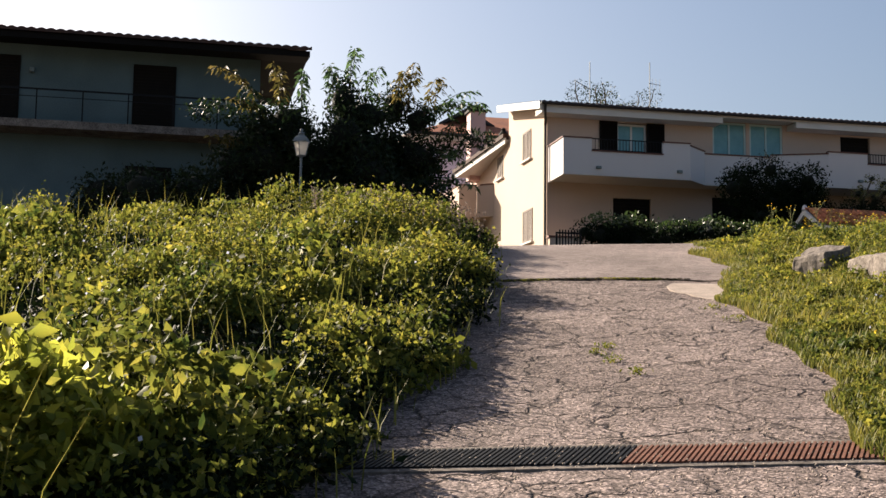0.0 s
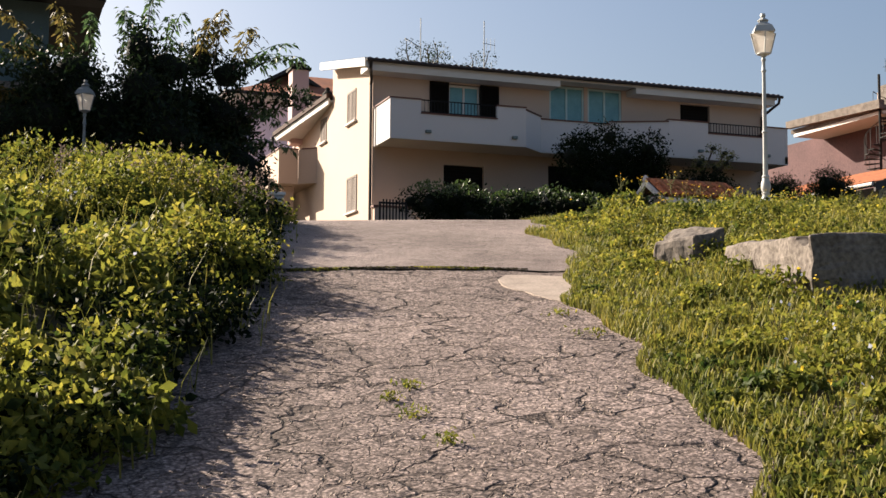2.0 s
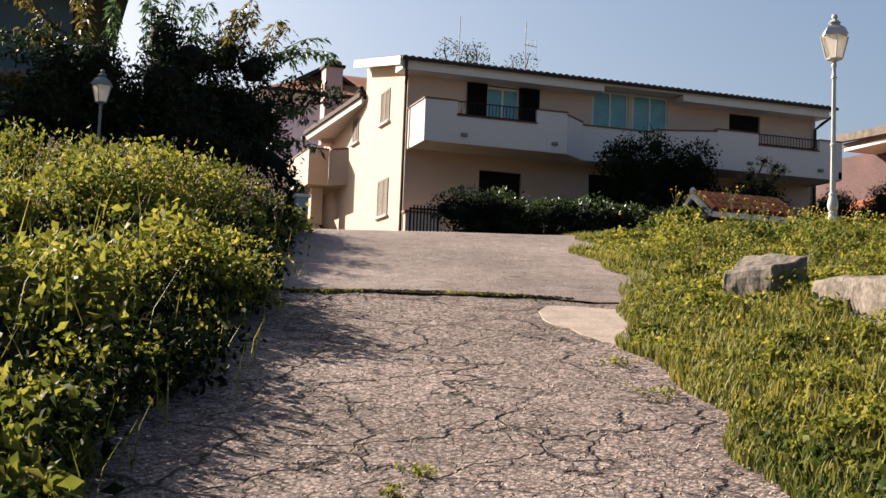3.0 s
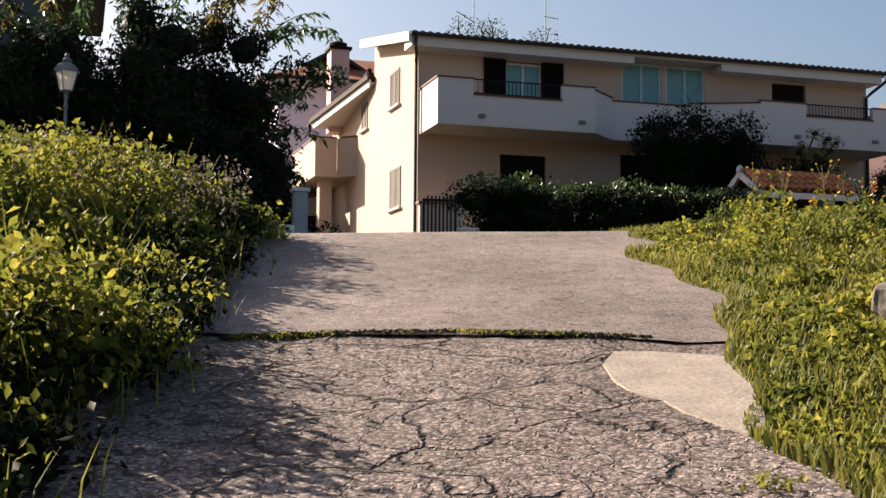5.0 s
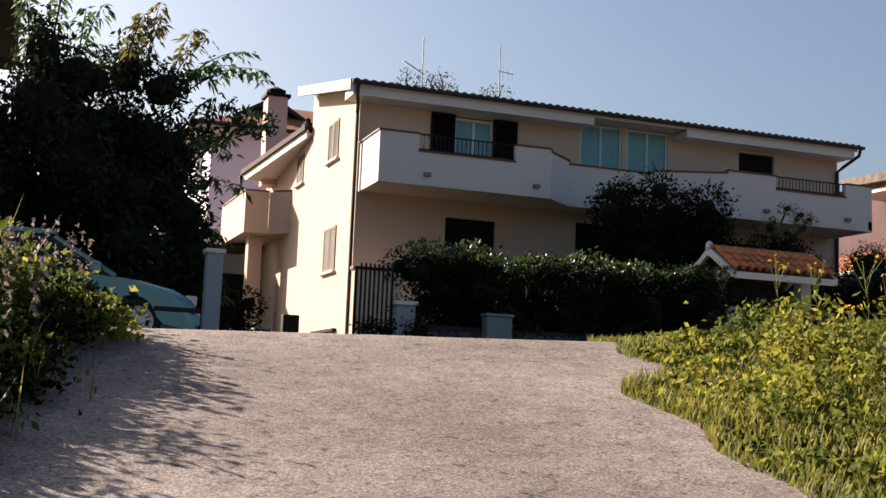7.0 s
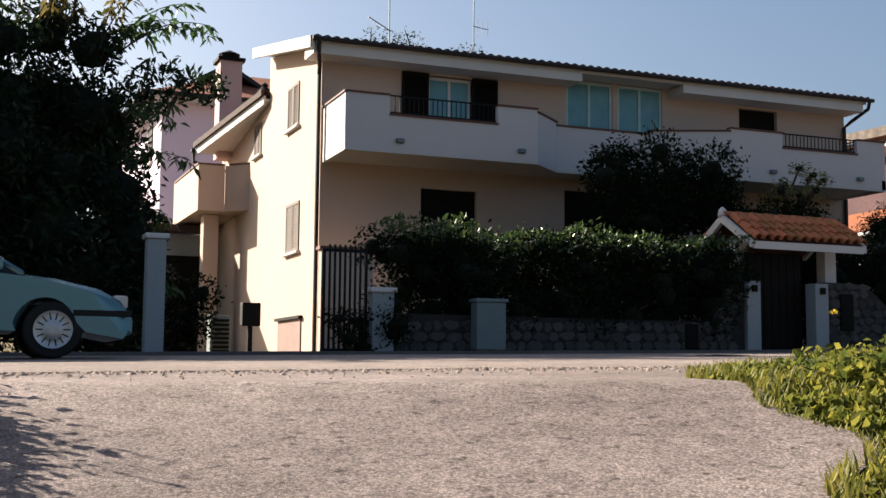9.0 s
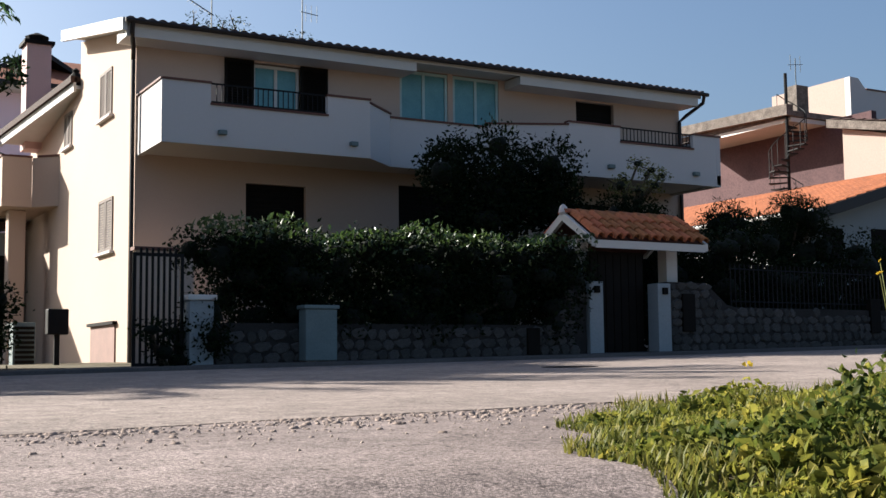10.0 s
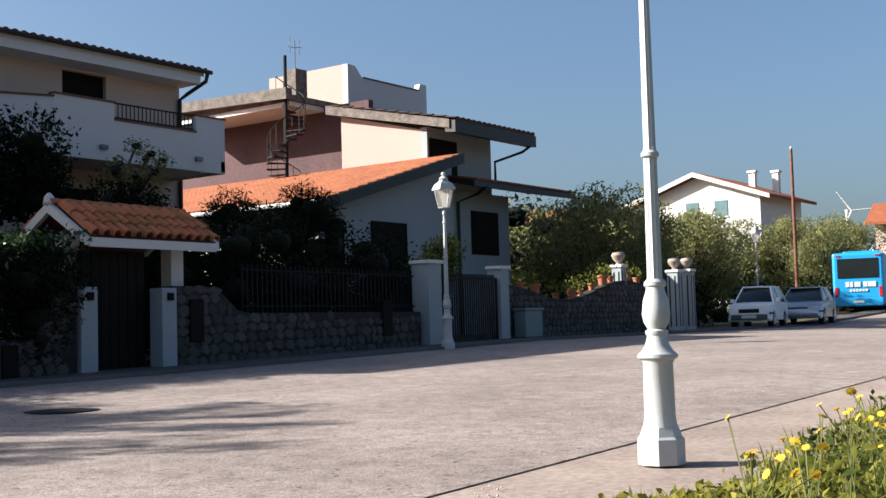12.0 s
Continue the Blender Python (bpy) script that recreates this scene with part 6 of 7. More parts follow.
def compound_shoots(parent, base, tips, mat, seed, name, leaflet=0.17):
    """Arching shoots with pairs of drooping leaflets, growing out of the crown."""
    rng = np.random.default_rng(seed)
    pts, dirs = [], []
    for tx, ty, tz, bx, by, bz in tips:
        b, t = np.array((bx, by, bz)), np.array((tx, ty, tz))
        for fan in range(2):
            e = t + rng.normal(0, 0.2, 3) * (1, 1, 0.7)
            bend = np.array((0, 0, 0.30 * np.linalg.norm(e - b)))
            curve = [b + (e - b) * u + bend * 4 * u * (1 - u) * 0.5 for u in np.linspace(0, 1, 9)]
            part("twig", Geo().tube([tuple(q - np.array(base)) for q in curve], 0.016, 5, 0.005), M_BARK, parent)
            for k, q in enumerate(curve[2:]):
                for side in range(7):
                    a = rng.uniform(0, 2 * math.pi)
                    d = np.array((math.cos(a), math.sin(a), rng.uniform(-1.1, 0.1)))
                    pts.append(q - np.array(base) + d * leaflet * rng.uniform(0.4, 1.3))
                    dirs.append(d / np.linalg.norm(d))
    c, d = np.array(pts), np.array(dirs)
    n = len(c)
    a = np.cross(d, rng.normal(size=(n, 3)))
    a /= np.linalg.norm(a, axis=1)[:, None]
    L = (leaflet * rng.uniform(0.7, 1.4, n))[:, None]
    tip = c + d * L * 0.6 - np.array((0, 0, 1)) * L * 0.3
    v = np.stack([c - d * L * 0.5, c + a * L * 0.2, tip, c - a * L * 0.2], 1).reshape(-1, 3)
    k = np.arange(n)[:, None] * 4
    ob = raw_mesh(name, v, np.concatenate([k + [0, 1, 2], k + [0, 2, 3]], 0), mat)
    tagged(ob, kind="stuff").parent = parent


big_tree = bpy.data.objects["tree"]
compound_shoots(big_tree, (5.2, 35.0, 4.1), [(5.3, 34.6, 11.5, 5.2, 34.7, 10.0), (4.7, 34.6, 10.9, 4.8, 34.7, 9.7), (6.0, 34.6, 10.7, 5.7, 34.7, 9.6), (9.5, 35.2, 10.05, 7.9, 35.0, 9.5), (8.9, 35.1, 10.35, 7.6, 35.0, 9.4), (8.4, 35.1, 10.0, 7.4, 35.0, 9.2), (8.9, 35.0, 8.5, 7.9, 34.8, 8.3), (8.8, 35.0, 7.6, 7.9, 34.8, 7.4), (8.7, 34.9, 6.6, 7.8, 34.7, 6.5), (3.7, 34.3, 10.4, 3.8, 34.3, 9.4), (8.8, 34.9, 5.5, 8.0, 34.8, 5.5)], M_SHOOT, 301, "foliage")
compound_shoots(big_tree, (5.2, 35.0, 4.1), [(6.9, 34.7, 11.2, 6.6, 34.8, 9.7), (7.3, 34.8, 10.9, 7.0, 34.9, 9.6), (8.0, 34.9, 10.8, 7.5, 34.9, 9.5), (1.3, 33.6, 10.3, 2.7, 33.9, 9.3), (2.0, 33.7, 9.6, 3.0, 33.9, 8.9), (2.8, 33.7, 10.5, 3.2, 33.9, 9.2), (1.6, 33.6, 8.4, 2.4, 33.8, 8.0)], M_AUTUMN, 302, "yellowing_foliage")
TREE2 = random_lobes(22, 30, (-2.6, 2.6, 33.4, 36.0, 4.6, 7.0), (0.7, 1.1))
broad_tree("tree", "dark bushy tree in front of the grey house", (0.2, 34.8, 3.95), 5, TREE2, 24000, 0.15, M_TREE, 22, 0.4)
BACK = random_lobes(23, 14, (18.4, 22.7, 53, 55, 14.4, 15.8), (0.4, 0.8))
broad_tree("tree", "thin-leaved tree rising behind the house roof", (20.5, 54.2, 4.6), 17, BACK, 1500, 0.15, M_TREE, 23, 0.3, core=0)
rng = random.Random(31)
for k in range(17):
    x = 44.6 + k * 2.6 + rng.uniform(-0.7, 0.7)
    y = 37.6 + k * 0.22 + rng.uniform(-0.8, 1.6) + (2.5 if k % 2 else 0) + (4.5 if 58 < x < 74 else 0)
    zg = float(road_z(x, y))
    hgt = rng.uniform(4.8, 5.5) + (0.4 if k > 5 else 0)
    lob = random_lobes(50 + k, 20, (x - 1.5, x + 1.5, y - 1.2, y + 1.2, zg + 1.5, zg + hgt - 0.5), (0.6, 1.05))
    broad_tree("olive_tree", "silvery green olive tree in a dense row", (x, y, zg), 3, lob, 9500, 0.17, M_OLIVE, 60 + k, 0.34, "olive trees", core=0)
# near-black shrubs added to give the dark shade under the trees
UNDER = random_lobes(91, 70, (44, 84, 38.5, 42.5, 5.0, 6.6), (0.8, 1.3))
shrub("undergrowth", "near-black shrubs added as shade beneath the olive trees", UNDER, 16000, 0.16, M_HEDGE, 91, "shrubs", "stuff", base=(64, 40.5, 4.9), stems=False)
BEHIND = random_lobes(90, 70, (45, 100, 46, 58, 5.5, 9.3), (1.2, 2.2)) + random_lobes(92, 44, (45.5, 62, 43.5, 47.5, 5.5, 9.4), (0.9, 1.5))
shrub("woods", "distant mass of olive foliage beyond the street", BEHIND, 42000, 0.26, M_OLIVE, 90, "trees", "stuff", base=(70, 52, 4.8))


# ---- weeds, grass and flowers on the banks ----
def veg_height(s, l):
    n = 0.5 + 0.5 * np.sin(s * 1.7 + np.sin(l * 2.1) * 1.3) * np.sin(l * 1.9 + s * 0.6)
    m = 0.5 + 0.5 * np.sin(s * 4.3 + l * 3.1 + 1.0) * np.sin(l * 5.2 - s * 1.1)
    return n * 0.6 + m * 0.4


def xy(s, l):
    return 0.376 * s + 0.927 * l, 0.927 * s - 0.376 * l


def plants(rng, s, l, h, rad, per, size, mat, name, label, narrow=0.55, up=0.3):
    """Leafy plants: each a column of leaves, denser to its top."""
    x, y = xy(s, l)
    k = y < street_side(x) - 0.3 * rng.uniform(0, 1, len(x))
    x, y, h, rad = x[k], y[k], h[k], rad[k]
    n = len(x)
    z0 = ground_z(x, y)
    i = np.repeat(np.arange(n), per)
    u = rng.uniform(0, 1, n * per) ** 0.55
    lean = rng.normal(0, 0.16, (n, 2))
    off = rng.normal(0, 1, (n * per, 2)) * (rad[i] * (0.55 + 0.45 * np.sin(u * 2.6)))[:, None]
    px = x[i] + off[:, 0] + lean[i, 0] * u * h[i]
    py = np.minimum(y[i] + off[:, 1] + lean[i, 1] * u * h[i], 20.5)
    pts = np.stack([px, py, z0[i] + h[i] * u], 1)
    v, f = leaves(rng, pts, size, narrow=narrow, up=up)
    ob = raw_mesh(name, v, f, mat)
    return tagged(ob, label, "weeds", kind="stuff")


R = np.random.default_rng(7)


def left_plants(n, d0, d1, skew, hlo, hhi, rlo, rhi, s0=1.2, s1=23.5):
    s = R.uniform(s0, s1, n)
    d = d0 + (d1 - d0) * R.uniform(0, 1, n) ** skew
    l = edge_arr(s, -1) - d
    h = R.uniform(hlo, hhi, n) * (0.72 + 0.28 * sstep(0.0, 0.8, d)) * (0.35 + 0.9 * veg_height(s, l)) * (1 + 0.1 * sstep(17.0, 18.6, s))
    return s, l, h, R.uniform(rlo, rhi, n)


def clumps(seed, n, d0, d1, skew, rlo, rhi, hlo, hhi, leaf_lo, leaf_hi, per, mat, name, label, s0=1.0, s1=22.0, side=-1):
    """Rounded weed clumps: leaves over the upper skin of many small domes, with gaps between the domes."""
    rng = np.random.default_rng(seed)
    s = rng.uniform(s0, s1, n)
    d = d0 + (d1 - d0) * rng.uniform(0, 1, n) ** skew
    l = edge_arr(s, side) + side * d
    x, y = xy(s, l)
    r = rng.uniform(rlo, rhi, n)
    h = rng.uniform(hlo, hhi, n) * (0.62 + 0.38 * sstep(0.2, 1.1, d)) * (0.3 + 0.95 * veg_height(s, l)) * (1 + 0.4 * sstep(16.5, 18.3, s) * sstep(3.5, 1.8, d))
    k = y < (street_side(x) - r * 0.8 if side < 0 else verge_limit(x) - r * 0.7)
    if side < 0:
        k &= veg_height(s * 0.85 + 3, l * 0.85) + 0.10 * rng.normal(size=n) > 0.52
    h = np.where((x > 7.2) & (x < 9.9) & (y > 8.9) & (y < 10.6), h * 0.3, h)
    if side > 0:
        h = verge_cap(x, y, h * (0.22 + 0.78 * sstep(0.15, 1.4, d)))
    x, y, r, h = x[k], y[k], r[k], h[k]
    lz = rng.uniform(leaf_lo, leaf_hi, len(x))
    count = np.maximum(30, (per * (r / 0.3) ** 2 * (0.07 / lz) ** 1.3)).astype(int)
    i = np.repeat(np.arange(len(x)), count)
    q = rng.normal(size=(len(i), 3))
    q /= np.linalg.norm(q, axis=1)[:, None]
    q[:, 2] = np.abs(q[:, 2]) * 1.0 - 0.12
    q *= (rng.uniform(0.72, 1.0, len(i)) * (1 + 0.15 * rng.normal(size=len(i))))[:, None]
    z0 = ground_z(x, y)
    top = np.minimum(r * 1.5, h * 0.8)
    r = np.minimum(r, 0.1 + h)
    p = np.stack([x[i] + q[:, 0] * r[i], y[i] + q[:, 1] * r[i], z0[i] + h[i] - top[i] + q[:, 2] * top[i]], 1)
    p[:, 1] = np.minimum(p[:, 1], 20.45)
    v, f = leaves(rng, p, lz[i], narrow=0.58, up=0.25)
    return tagged(raw_mesh(name, v, f, mat), label, "weeds", kind="stuff")


def verge_limit(x):
    """Where the grass ends towards the street."""
    x = np.asarray(x, float)
    return 20.4 - 0.95 * sstep(10.8, 12.6, x) + 0.12 * np.maximum(x - 12.6, 0)


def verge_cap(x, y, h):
    """Caps growth along camera sightlines, so lamp foot and canopy stay in view."""
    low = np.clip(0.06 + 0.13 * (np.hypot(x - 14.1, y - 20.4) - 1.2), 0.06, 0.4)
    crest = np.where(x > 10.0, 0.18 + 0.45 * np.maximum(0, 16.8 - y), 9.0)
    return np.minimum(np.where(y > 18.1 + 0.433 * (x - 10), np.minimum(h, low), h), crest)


def street_side(x):
    """How far towards the street the weeds stand."""
    return 20.3 - 2.4 * sstep(4.7, 5.5, np.asarray(x, float))


clumps(71, 560, 0.45, 9.0, 1.35, 0.24, 0.58, 0.3, 0.9, 0.045, 0.085, 300, M_WEED, "weeds", "thick sunlit yellow-green weeds covering the bank in clumps")
clumps(72, 150, 0.5, 7.0, 1.2, 0.26, 0.5, 0.45, 0.88, 0.08, 0.12, 260, M_WEED, "broad_weeds", "broad-leaved yellow-green weeds on the bank")
clumps(73, 130, 0.6, 4.5, 1.0, 0.26, 0.46, 0.75, 1.0, 0.09, 0.15, 280, M_BROAD, "large_weeds", "large-leaved bright weeds beside the drain", 1.5, 5.2)
clumps(74, 900, 0.12, 10.0, 1.4, 0.13, 0.34, 0.2, 0.46, 0.035, 0.06, 230, M_WEED, "weeds", "low leafy yellow-green weeds on the verge", 4.0, 29.0, 1)
clumps(75, 150, 0.5, 8.0, 1.3, 0.18, 0.34, 0.24, 0.5, 0.045, 0.07, 170, M_WEED, "broad_weeds", "broad-leaved weeds on the verge", 6.0, 26.0, 1)
plants(R, *left_plants(130, 0.45, 9.0, 1.5, 0.4, 0.85, 0.06, 0.11), 30, 0.045, M_WEED, "weeds", "slender yellow-green weeds rising above the bank")
# near-black leaves fill the gaps as shade between the clumps
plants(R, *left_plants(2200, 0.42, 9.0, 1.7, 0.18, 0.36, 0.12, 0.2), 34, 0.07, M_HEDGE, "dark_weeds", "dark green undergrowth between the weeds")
clumps(76, 46, 0.2, 0.8, 1.0, 0.2, 0.36, 0.5, 0.75, 0.045, 0.075, 280, M_WEED, "edge_weeds", "leafy weeds leaning over the drive edge", 6.9, 11.0)
plants(R, *left_plants(380, 0.25, 0.8, 1.0, 0.3, 0.55, 0.07, 0.12), 34, 0.05, M_WEED, "edge_weeds", "bright leafy weeds along the drive edge")
# near-black leaves stand for the bank's shaded side at the drive
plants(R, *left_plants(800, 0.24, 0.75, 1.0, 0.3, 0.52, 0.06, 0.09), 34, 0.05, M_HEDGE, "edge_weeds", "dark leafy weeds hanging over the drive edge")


# glossy leaves along the top of the hedge, coloured lighter to show sunlight
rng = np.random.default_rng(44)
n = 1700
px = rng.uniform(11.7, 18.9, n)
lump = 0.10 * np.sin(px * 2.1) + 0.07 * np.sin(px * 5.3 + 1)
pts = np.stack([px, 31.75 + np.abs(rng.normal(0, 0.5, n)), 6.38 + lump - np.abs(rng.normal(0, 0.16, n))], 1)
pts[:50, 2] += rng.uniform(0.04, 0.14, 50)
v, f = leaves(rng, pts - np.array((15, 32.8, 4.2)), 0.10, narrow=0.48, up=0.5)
sunlit_top = raw_mesh("young_leaves", v, f, M_LAUREL)
tagged(sunlit_top, kind="stuff").parent = bpy.data.objects["hedge"]

# grey-lilac seed spikes at the top of the bank
rng = np.random.default_rng(45)
n = 170
s, d = rng.uniform(16.6, 20.2, n), 0.25 + 2.6 * rng.uniform(0, 1, n)
x, y = xy(s, edge_arr(s, -1) - d)
k = y < street_side(x) - 0.1
x, y = x[k], y[k]
hh = rng.uniform(0.45, 0.85, len(x))
i = np.repeat(np.arange(len(x)), 16)
u = rng.uniform(0.62, 1.0, len(i))
pts = np.stack([x[i] + rng.normal(0, 0.012, len(i)) + 0.06 * u * np.sin(i), y[i] + rng.normal(0, 0.012, len(i)), ground_z(x, y)[i] + hh[i] * u], 1)
v, f = leaves(rng, pts, 0.035, narrow=0.5, up=0.6)
tagged(raw_mesh("seed_spikes", v, f, M_PLUME), "grey-lilac seed spikes standing over the weeds", "weeds", kind="stuff")


def blades(rng, x, y, h, w=0.007, lean=0.35):
    n = len(x)
    z = ground_z(x, y)
    a = rng.uniform(0, 2 * math.pi, n)
    d = np.stack([np.cos(a), np.sin(a)], 1)
    side = np.stack([-d[:, 1], d[:, 0]], 1) * w
    b = np.stack([x, y], 1)
    m1 = b + d * (h * lean * 0.3)[:, None]
    m2 = b + d * (h * lean)[:, None]
    v = np.stack([np.c_[b - side, z], np.c_[b + side, z], np.c_[m1 + side * 0.8, z + h * 0.6], np.c_[m1 - side * 0.8, z + h * 0.6], np.c_[m2, z + h]], 1).reshape(-1, 3)
    k = np.arange(n)[:, None] * 5
    f = np.concatenate([k + [0, 1, 2], k + [0, 2, 3], k + [3, 2, 4]], 0)
    return v, f


def scatter_grass():
    rng = np.random.default_rng(9)
    # left bank stalks
    s, d = rng.uniform(1.5, 22.5, 1800), 8 * rng.uniform(0, 1, 1800) ** 1.5
    x, y = xy(s, edge_arr(s, -1) - d)
    k = y < street_side(x)
    v, f = blades(rng, x[k], y[k], rng.uniform(0.3, 0.85, k.sum()) * (0.4 + 0.6 * sstep(0, 1, d[k])), 0.005)
    tagged(raw_mesh("grass", v, f, M_GRASS), "tall dry grass stalks among the weeds", "grass", kind="stuff")
    # right bank, short at the border
    s = rng.uniform(2, 30, 120000)
    d = 12 * rng.uniform(0, 1, 120000) ** 1.7
    x, y = xy(s, edge_arr(s, 1) - 0.05 + d)
    k = (y < verge_limit(x) + rng.normal(0, 0.12, len(x))) & (x < 22)
    x, y, s, d = x[k], y[k], s[k], d[k]
    h = (0.07 + 0.12 * sstep(0.3, 2.0, d)) * rng.uniform(0.4, 1.5, len(x)) * (0.45 + veg_height(s, d))
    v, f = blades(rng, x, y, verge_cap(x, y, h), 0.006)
    tagged(raw_mesh("grass", v, f, M_GRASS), "green and straw-coloured grass on the verge", "grass", kind="stuff")
    s = rng.uniform(4, 29, 90000)
    d = 0.05 + 11 * rng.uniform(0, 1, 90000) ** 1.5
    x, y = xy(s, edge_arr(s, 1) + d)
    k = (y < verge_limit(x) + rng.normal(0, 0.1, len(x))) & (x < 22)
    x, y, s, d = x[k], y[k], s[k], d[k]
    h = (0.05 + 0.2 * sstep(0.4, 2.2, d)) * (0.3 + 0.95 * veg_height(s * 1.5, d * 1.4 + 2))
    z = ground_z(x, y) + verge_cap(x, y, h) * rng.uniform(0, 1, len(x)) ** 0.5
    v, f = leaves(rng, np.stack([x, y, z], 1), 0.055, narrow=0.6)
    tagged(raw_mesh("weeds", v, f, M_WEED), "low leafy weeds on the grassy verge", "weeds", kind="stuff")
    return h


scatter_grass()


# moss along the joint and tufts in the cracks
rng = np.random.default_rng(15)
l = rng.uniform(-1.25, 0.75, 2200)
s = 14.76 + 0.22 * np.sin((l + 1.35) / 2.7 * math.pi) - 0.05 + rng.normal(0, 0.025, len(l))
keep = np.sin(l * 5.1 + 0.6) + 0.6 * np.sin(l * 13.7) + rng.normal(0, 0.35, len(l)) > -0.05
s, l = s[keep], l[keep]
x, y = xy(s, l)
v, f = leaves(rng, np.stack([x, y, np.minimum(slope_z(x, y), road_z(x, y)) + 0.012 + rng.uniform(0, 0.022, len(l))], 1), 0.022, narrow=0.5, up=0.8)
tagged(raw_mesh("moss", v, f, M_WEED), "green moss in broken tufts along the asphalt joint", "moss", kind="stuff")
e = np.random.default_rng(19)
l = e.uniform(-1.3, 1.0, 2600)
s = 14.72 + 0.22 * np.sin((l + 1.35) / 2.7 * math.pi) + e.normal(0, 0.022, len(l))
x, y = xy(s, l)
v, f = leaves(e, np.stack([x, y, np.minimum(slope_z(x, y), road_z(x, y)) + 0.016 + e.uniform(0, 0.012, len(l))], 1), 0.026, narrow=0.8, up=0.0)
tagged(raw_mesh("earth_crumbs", v, f, M_SOIL), "dark earth crumbs lying in the asphalt joint", "soil", kind="stuff")
for s0, l0, r in ((10.03, 0.17, 0.07), (9.42, 0.22, 0.07), (9.75, 0.08, 0.04), (8.95, 0.42, 0.065), (12.4, 1.15, 0.09), (11.6, 1.32, 0.12)):
    c = slope_pt(s0, l0)
    t = thing("weed_tuft", "small green weed tuft growing from a crack", "weed", "tufts in the drive", at=c)
    q = rng.normal(size=(70, 3)) * (r * 0.6, r * 0.6, 0.018) + (0, 0, 0.035)
    v, f = leaves(rng, q, 0.03, narrow=0.45, up=0.7)
    ob = tagged(raw_mesh("leaf_rosette", v, f, M_WEED), kind="stuff")
    ob.parent = t
# loose gravel at the street edge and on the drive
rng = np.random.default_rng(16)
n = 4000
x = np.concatenate([rng.uniform(3.5, 13, 1000), rng.uniform(0, 1, 3000)])
y = np.concatenate([near_kerb(x[:1000]) - 0.08 - np.abs(rng.normal(0, 0.8, 1000)), np.zeros(3000)])
s, l = rng.uniform(4, 13.0, 3000), rng.uniform(-1, 1.7, 3000)
x[1000:], y[1000:] = xy(s, l)
z = np.minimum(slope_z(x, y), road_z(x, y)) + 0.03
z[:1000] += 0.006
r = rng.uniform(0.003, 0.010, n)
tet = np.array([(1, 0, -0.4), (-0.5, 0.87, -0.4), (-0.5, -0.87, -0.4), (0.1, 0.1, 0.7)])
v = (np.stack([x, y, z], 1)[:, None] + tet[None] * r[:, None, None] * rng.uniform(0.7, 1.4, (n, 4, 1))).reshape(-1, 3)
k = np.arange(n)[:, None] * 4
gravel = raw_mesh("gravel", v, np.concatenate([k + [0, 1, 3], k + [1, 2, 3], k + [2, 0, 3], k + [0, 2, 1]], 0), M_PATCH)
tagged(gravel, "loose pale gravel along the street edge", "gravel", kind="stuff")


# broken plates and rubble where the drive meets the street
rng = np.random.default_rng(18)
n = 900
x = rng.uniform(5.2, 11.2, n)
y = near_kerb(x) - 0.04 - np.abs(rng.normal(0, 0.42, n))
r = rng.uniform(0.010, 0.034, n) * rng.uniform(0.4, 1, n)
a = rng.uniform(0, 2 * math.pi, n)
z = np.minimum(slope_z(x, y), road_z(x, y)) + 0.028
quarter = a[:, None] + np.arange(4) * math.pi / 2 + rng.normal(0, 0.25, (n, 4))
reach = r[:, None] * rng.uniform(0.6, 1.3, (n, 4))
rim = np.stack([x[:, None] + reach * np.cos(quarter), y[:, None] + reach * np.sin(quarter), np.repeat(z[:, None], 4, 1)], -1)
top = rim * [0.6, 0.6, 1] + np.stack([x * 0.4, y * 0.4, r * 0.35], -1)[:, None]
v = np.concatenate([rim, top], 1).reshape(-1, 3)
k = np.arange(n)[:, None] * 8
rubble = raw_mesh("rubble", v, np.concatenate([k + [4, 5, 6, 7]] + [k + [i, (i + 1) % 4, 4 + (i + 1) % 4, 4 + i] for i in range(4)], 0), M_DIRT)
tagged(rubble, "broken pale cement bits where the drive meets the street", "rubble", kind="stuff")


# ---- yellow flowers near the street ----
def petals(rng, c, r):
    """A dense double bloom: two rings of broad rays round a low eye, tipped to one side."""
    v, f = [], []
    m = pose(0, 0, 0, rng.uniform(-55, 55), rng.uniform(-55, 55), rng.uniform(0, 360))
    for ring, lift, n in ((1.0, 0.12, 11), (0.62, 0.34, 8)):
        for i in range(n):
            a = 2 * math.pi * (i + rng.uniform(-0.15, 0.15)) / n
            w = 1.25 * math.pi / n
            q = [Vector((0, 0, lift * 0.2)), Vector((math.cos(a - w), math.sin(a - w), lift)) * (ring * 0.72), Vector((math.cos(a), math.sin(a), lift * 1.3)) * ring, Vector((math.cos(a + w), math.sin(a + w), lift)) * (ring * 0.72)]
            k = len(v)
            v += [c + (m @ p) * r for p in q]
            f += [(k, k + 1, k + 2, k + 3)]
    return v, f


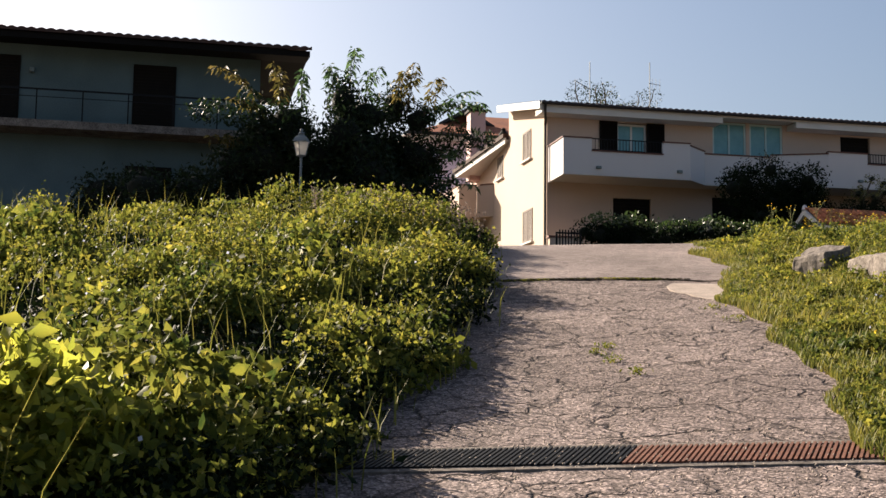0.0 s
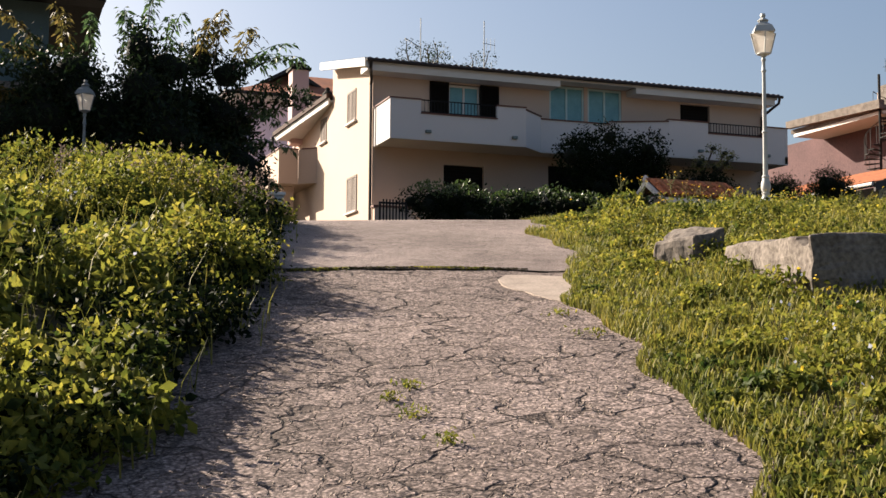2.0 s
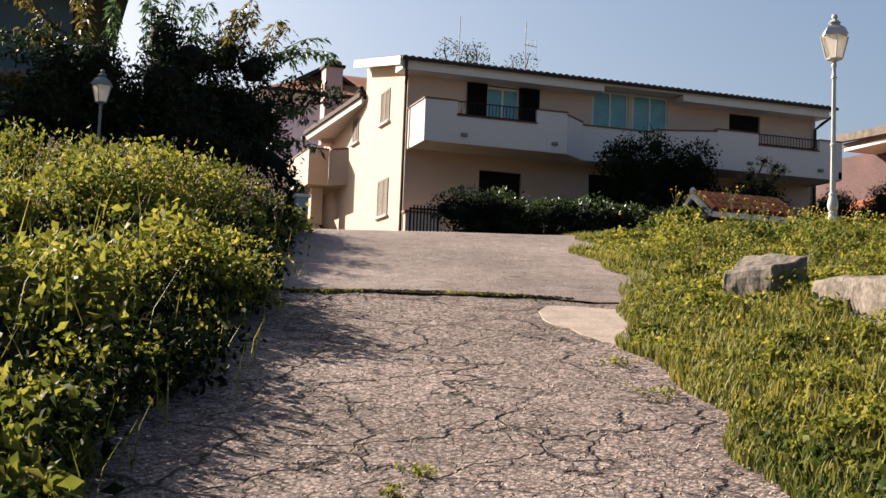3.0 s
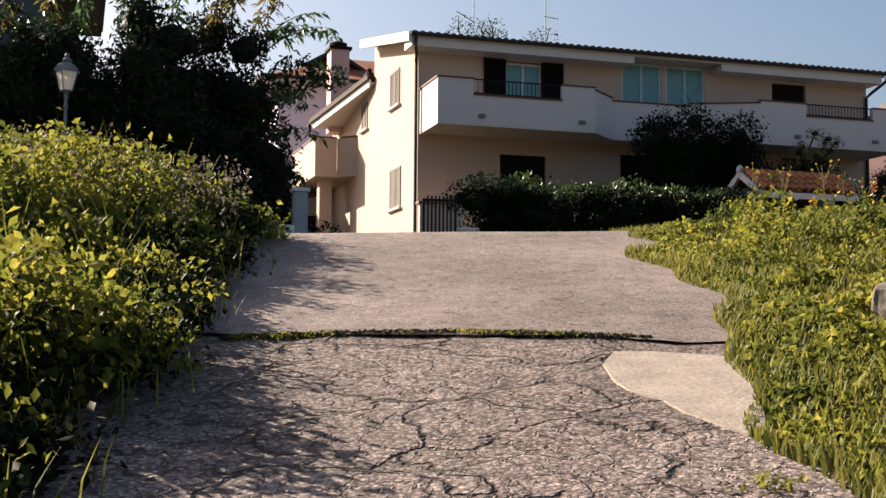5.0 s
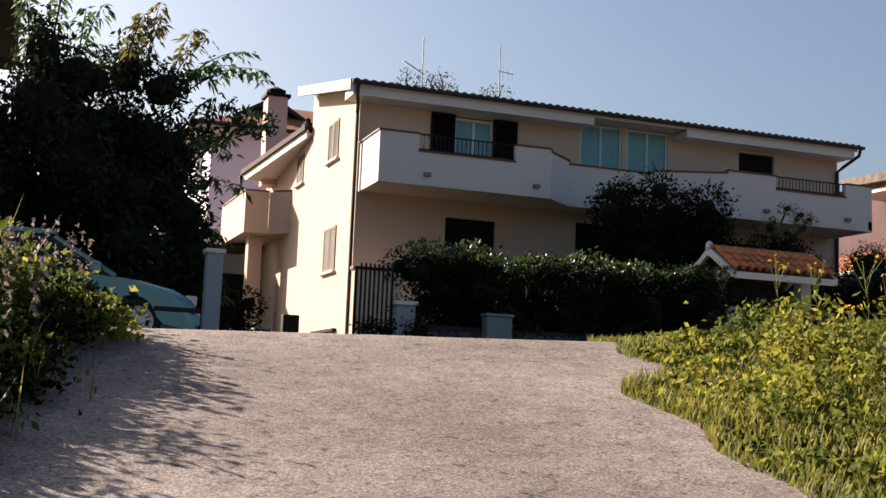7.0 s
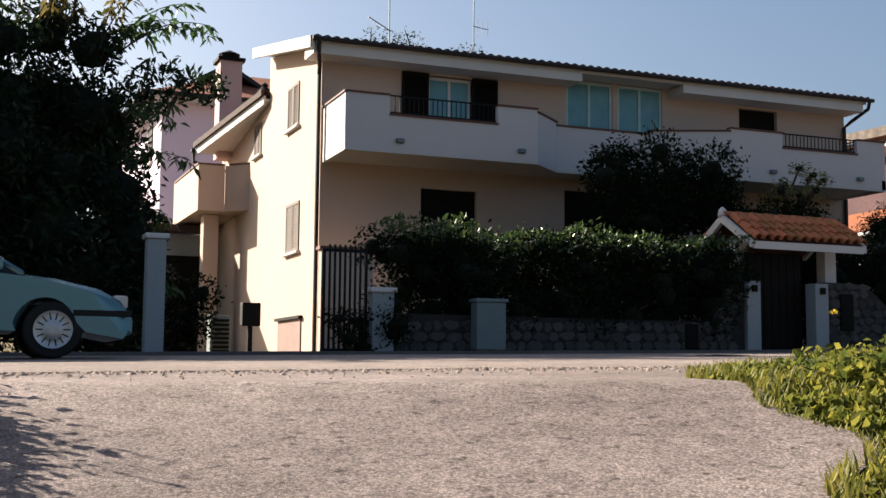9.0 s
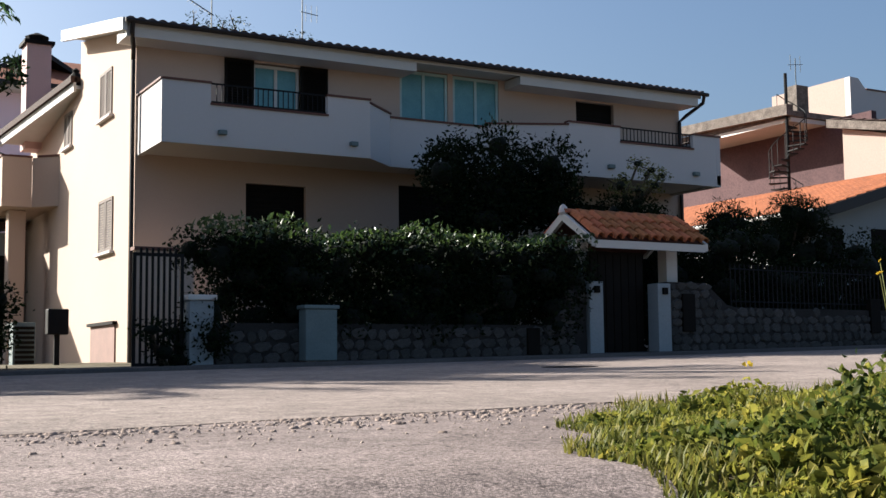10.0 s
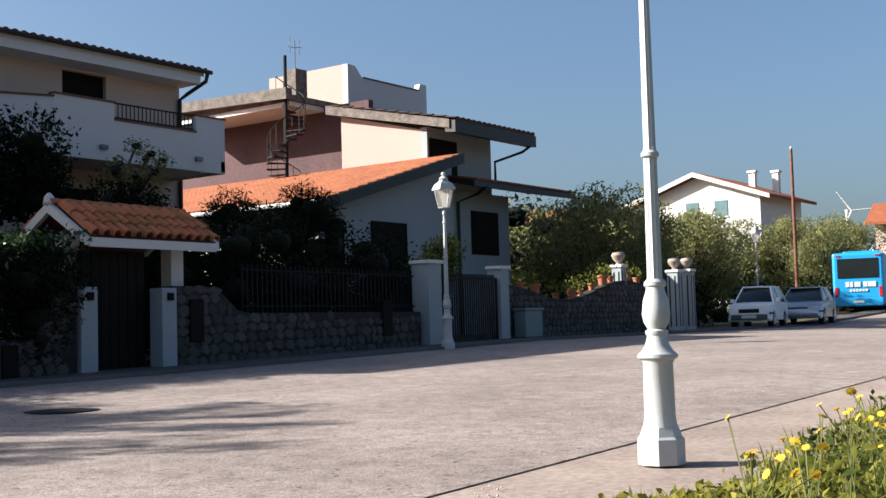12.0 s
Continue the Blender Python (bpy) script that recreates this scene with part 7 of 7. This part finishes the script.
def flower_plant(x, y, h, heads, seed, label="yellow-flowered wild plant on a thin branching stalk"):
    rng = random.Random(seed)
    z0 = float(ground_z(x, y))
    t = thing("flower_plant", label, "flower", "yellow flowers", at=(x, y, z0))
    top = Vector((rng.uniform(-0.1, 0.1), rng.uniform(-0.1, 0.1), h * 0.75))
    part("stalk", Geo().tube([(0, 0, -0.02), top * 0.5 + Vector((0.02, 0, 0)), top], 0.0032, 5, 0.002), M_STALK, t)
    nr = np.random.default_rng(seed)
    v, f = leaves(nr, nr.normal(size=(14, 3)) * (0.05, 0.05, h * 0.2) + (0, 0, h * 0.35), 0.07, narrow=0.35)
    ob = tagged(raw_mesh("leaf", v, f, M_WEED), kind="stuff")
    ob.parent = t
    for k in range(heads):
        e = top + Vector((rng.uniform(-0.12, 0.12), rng.uniform(-0.12, 0.12), rng.uniform(0.02, h * 0.28)))
        part("branch", Geo().tube([top * rng.uniform(0.7, 1.0), e], 0.002, 4), M_STALK, t)
        v, f = petals(rng, e, rng.uniform(0.011, 0.018))
        g = Geo().add(v, f)
        part("flower_head", g, M_YELLOW, t)


M_STALK = material("green_stalk", (0.128, 0.136, 0.032), 0.8, (0.08, 0.088, 0.024), 10, 60, 0.0)
rng = random.Random(77)
for k in range(60):
    for _ in range(30):
        x, y = rng.uniform(10.2, 14.0), rng.uniform(16.2, 18.8)
        if y < float(verge_limit(x)) - 0.1 and y < 17.95 + 0.433 * (x - 10) and across(x, y) > 3.0:
            break
    flower_plant(x, y, rng.uniform(0.26, 0.4), rng.randint(2, 6), 100 + k)
for x, y, h, n in ((10.1, 18.12, 0.74, 8), (10.5, 18.15, 0.66, 6), (10.9, 18.1, 0.7, 6), (11.3, 18.3, 0.62, 3), (11.7, 18.5, 0.6, 5), (12.1, 18.5, 0.55, 6)):
    flower_plant(x, y, h, n, int(x * 100), "tall yellow-flowered wild plant by the street corner")
# scattered small blooms
rng = np.random.default_rng(33)
n = 120
s, d = rng.uniform(6, 28, n), 0.4 + 9 * rng.uniform(0, 1, n) ** 1.3
x, y = xy(s, edge_arr(s, 1) + d)
k = (y < verge_limit(x) - 0.6) & (x < 20) & (s < 21)
x, y = x[k], y[k]
v, f = leaves(rng, np.repeat(np.stack([x, y, ground_z(x, y) + rng.uniform(0.2, 0.42, len(x))], 1), 4, 0) + rng.normal(0, 0.008, (len(x) * 4, 3)), 0.021, narrow=0.9)
tagged(raw_mesh("small_flowers", v, f, M_YELLOW), "scattered small yellow blooms in the grass", "flowers", kind="stuff")
n = 200
s = np.concatenate([rng.uniform(5, 12, 120), rng.uniform(4, 21, 80)])
l = np.concatenate([edge_arr(s[:120], 1) + rng.uniform(0.4, 3, 120), edge_arr(s[120:], -1) - rng.uniform(0.5, 6, 80)])
x, y = xy(s, l)
k = y < 20.4
hh = np.where(np.arange(n) < 120, 0.3, 0.6)
v, f = leaves(rng, np.stack([x, y, ground_z(x, y) + hh * rng.uniform(0.8, 1.15, n)], 1)[k], 0.024, narrow=0.9)
tagged(raw_mesh("small_flowers", v, f, M_PALE), "tiny pale blue blooms among the weeds", "flowers", kind="stuff")
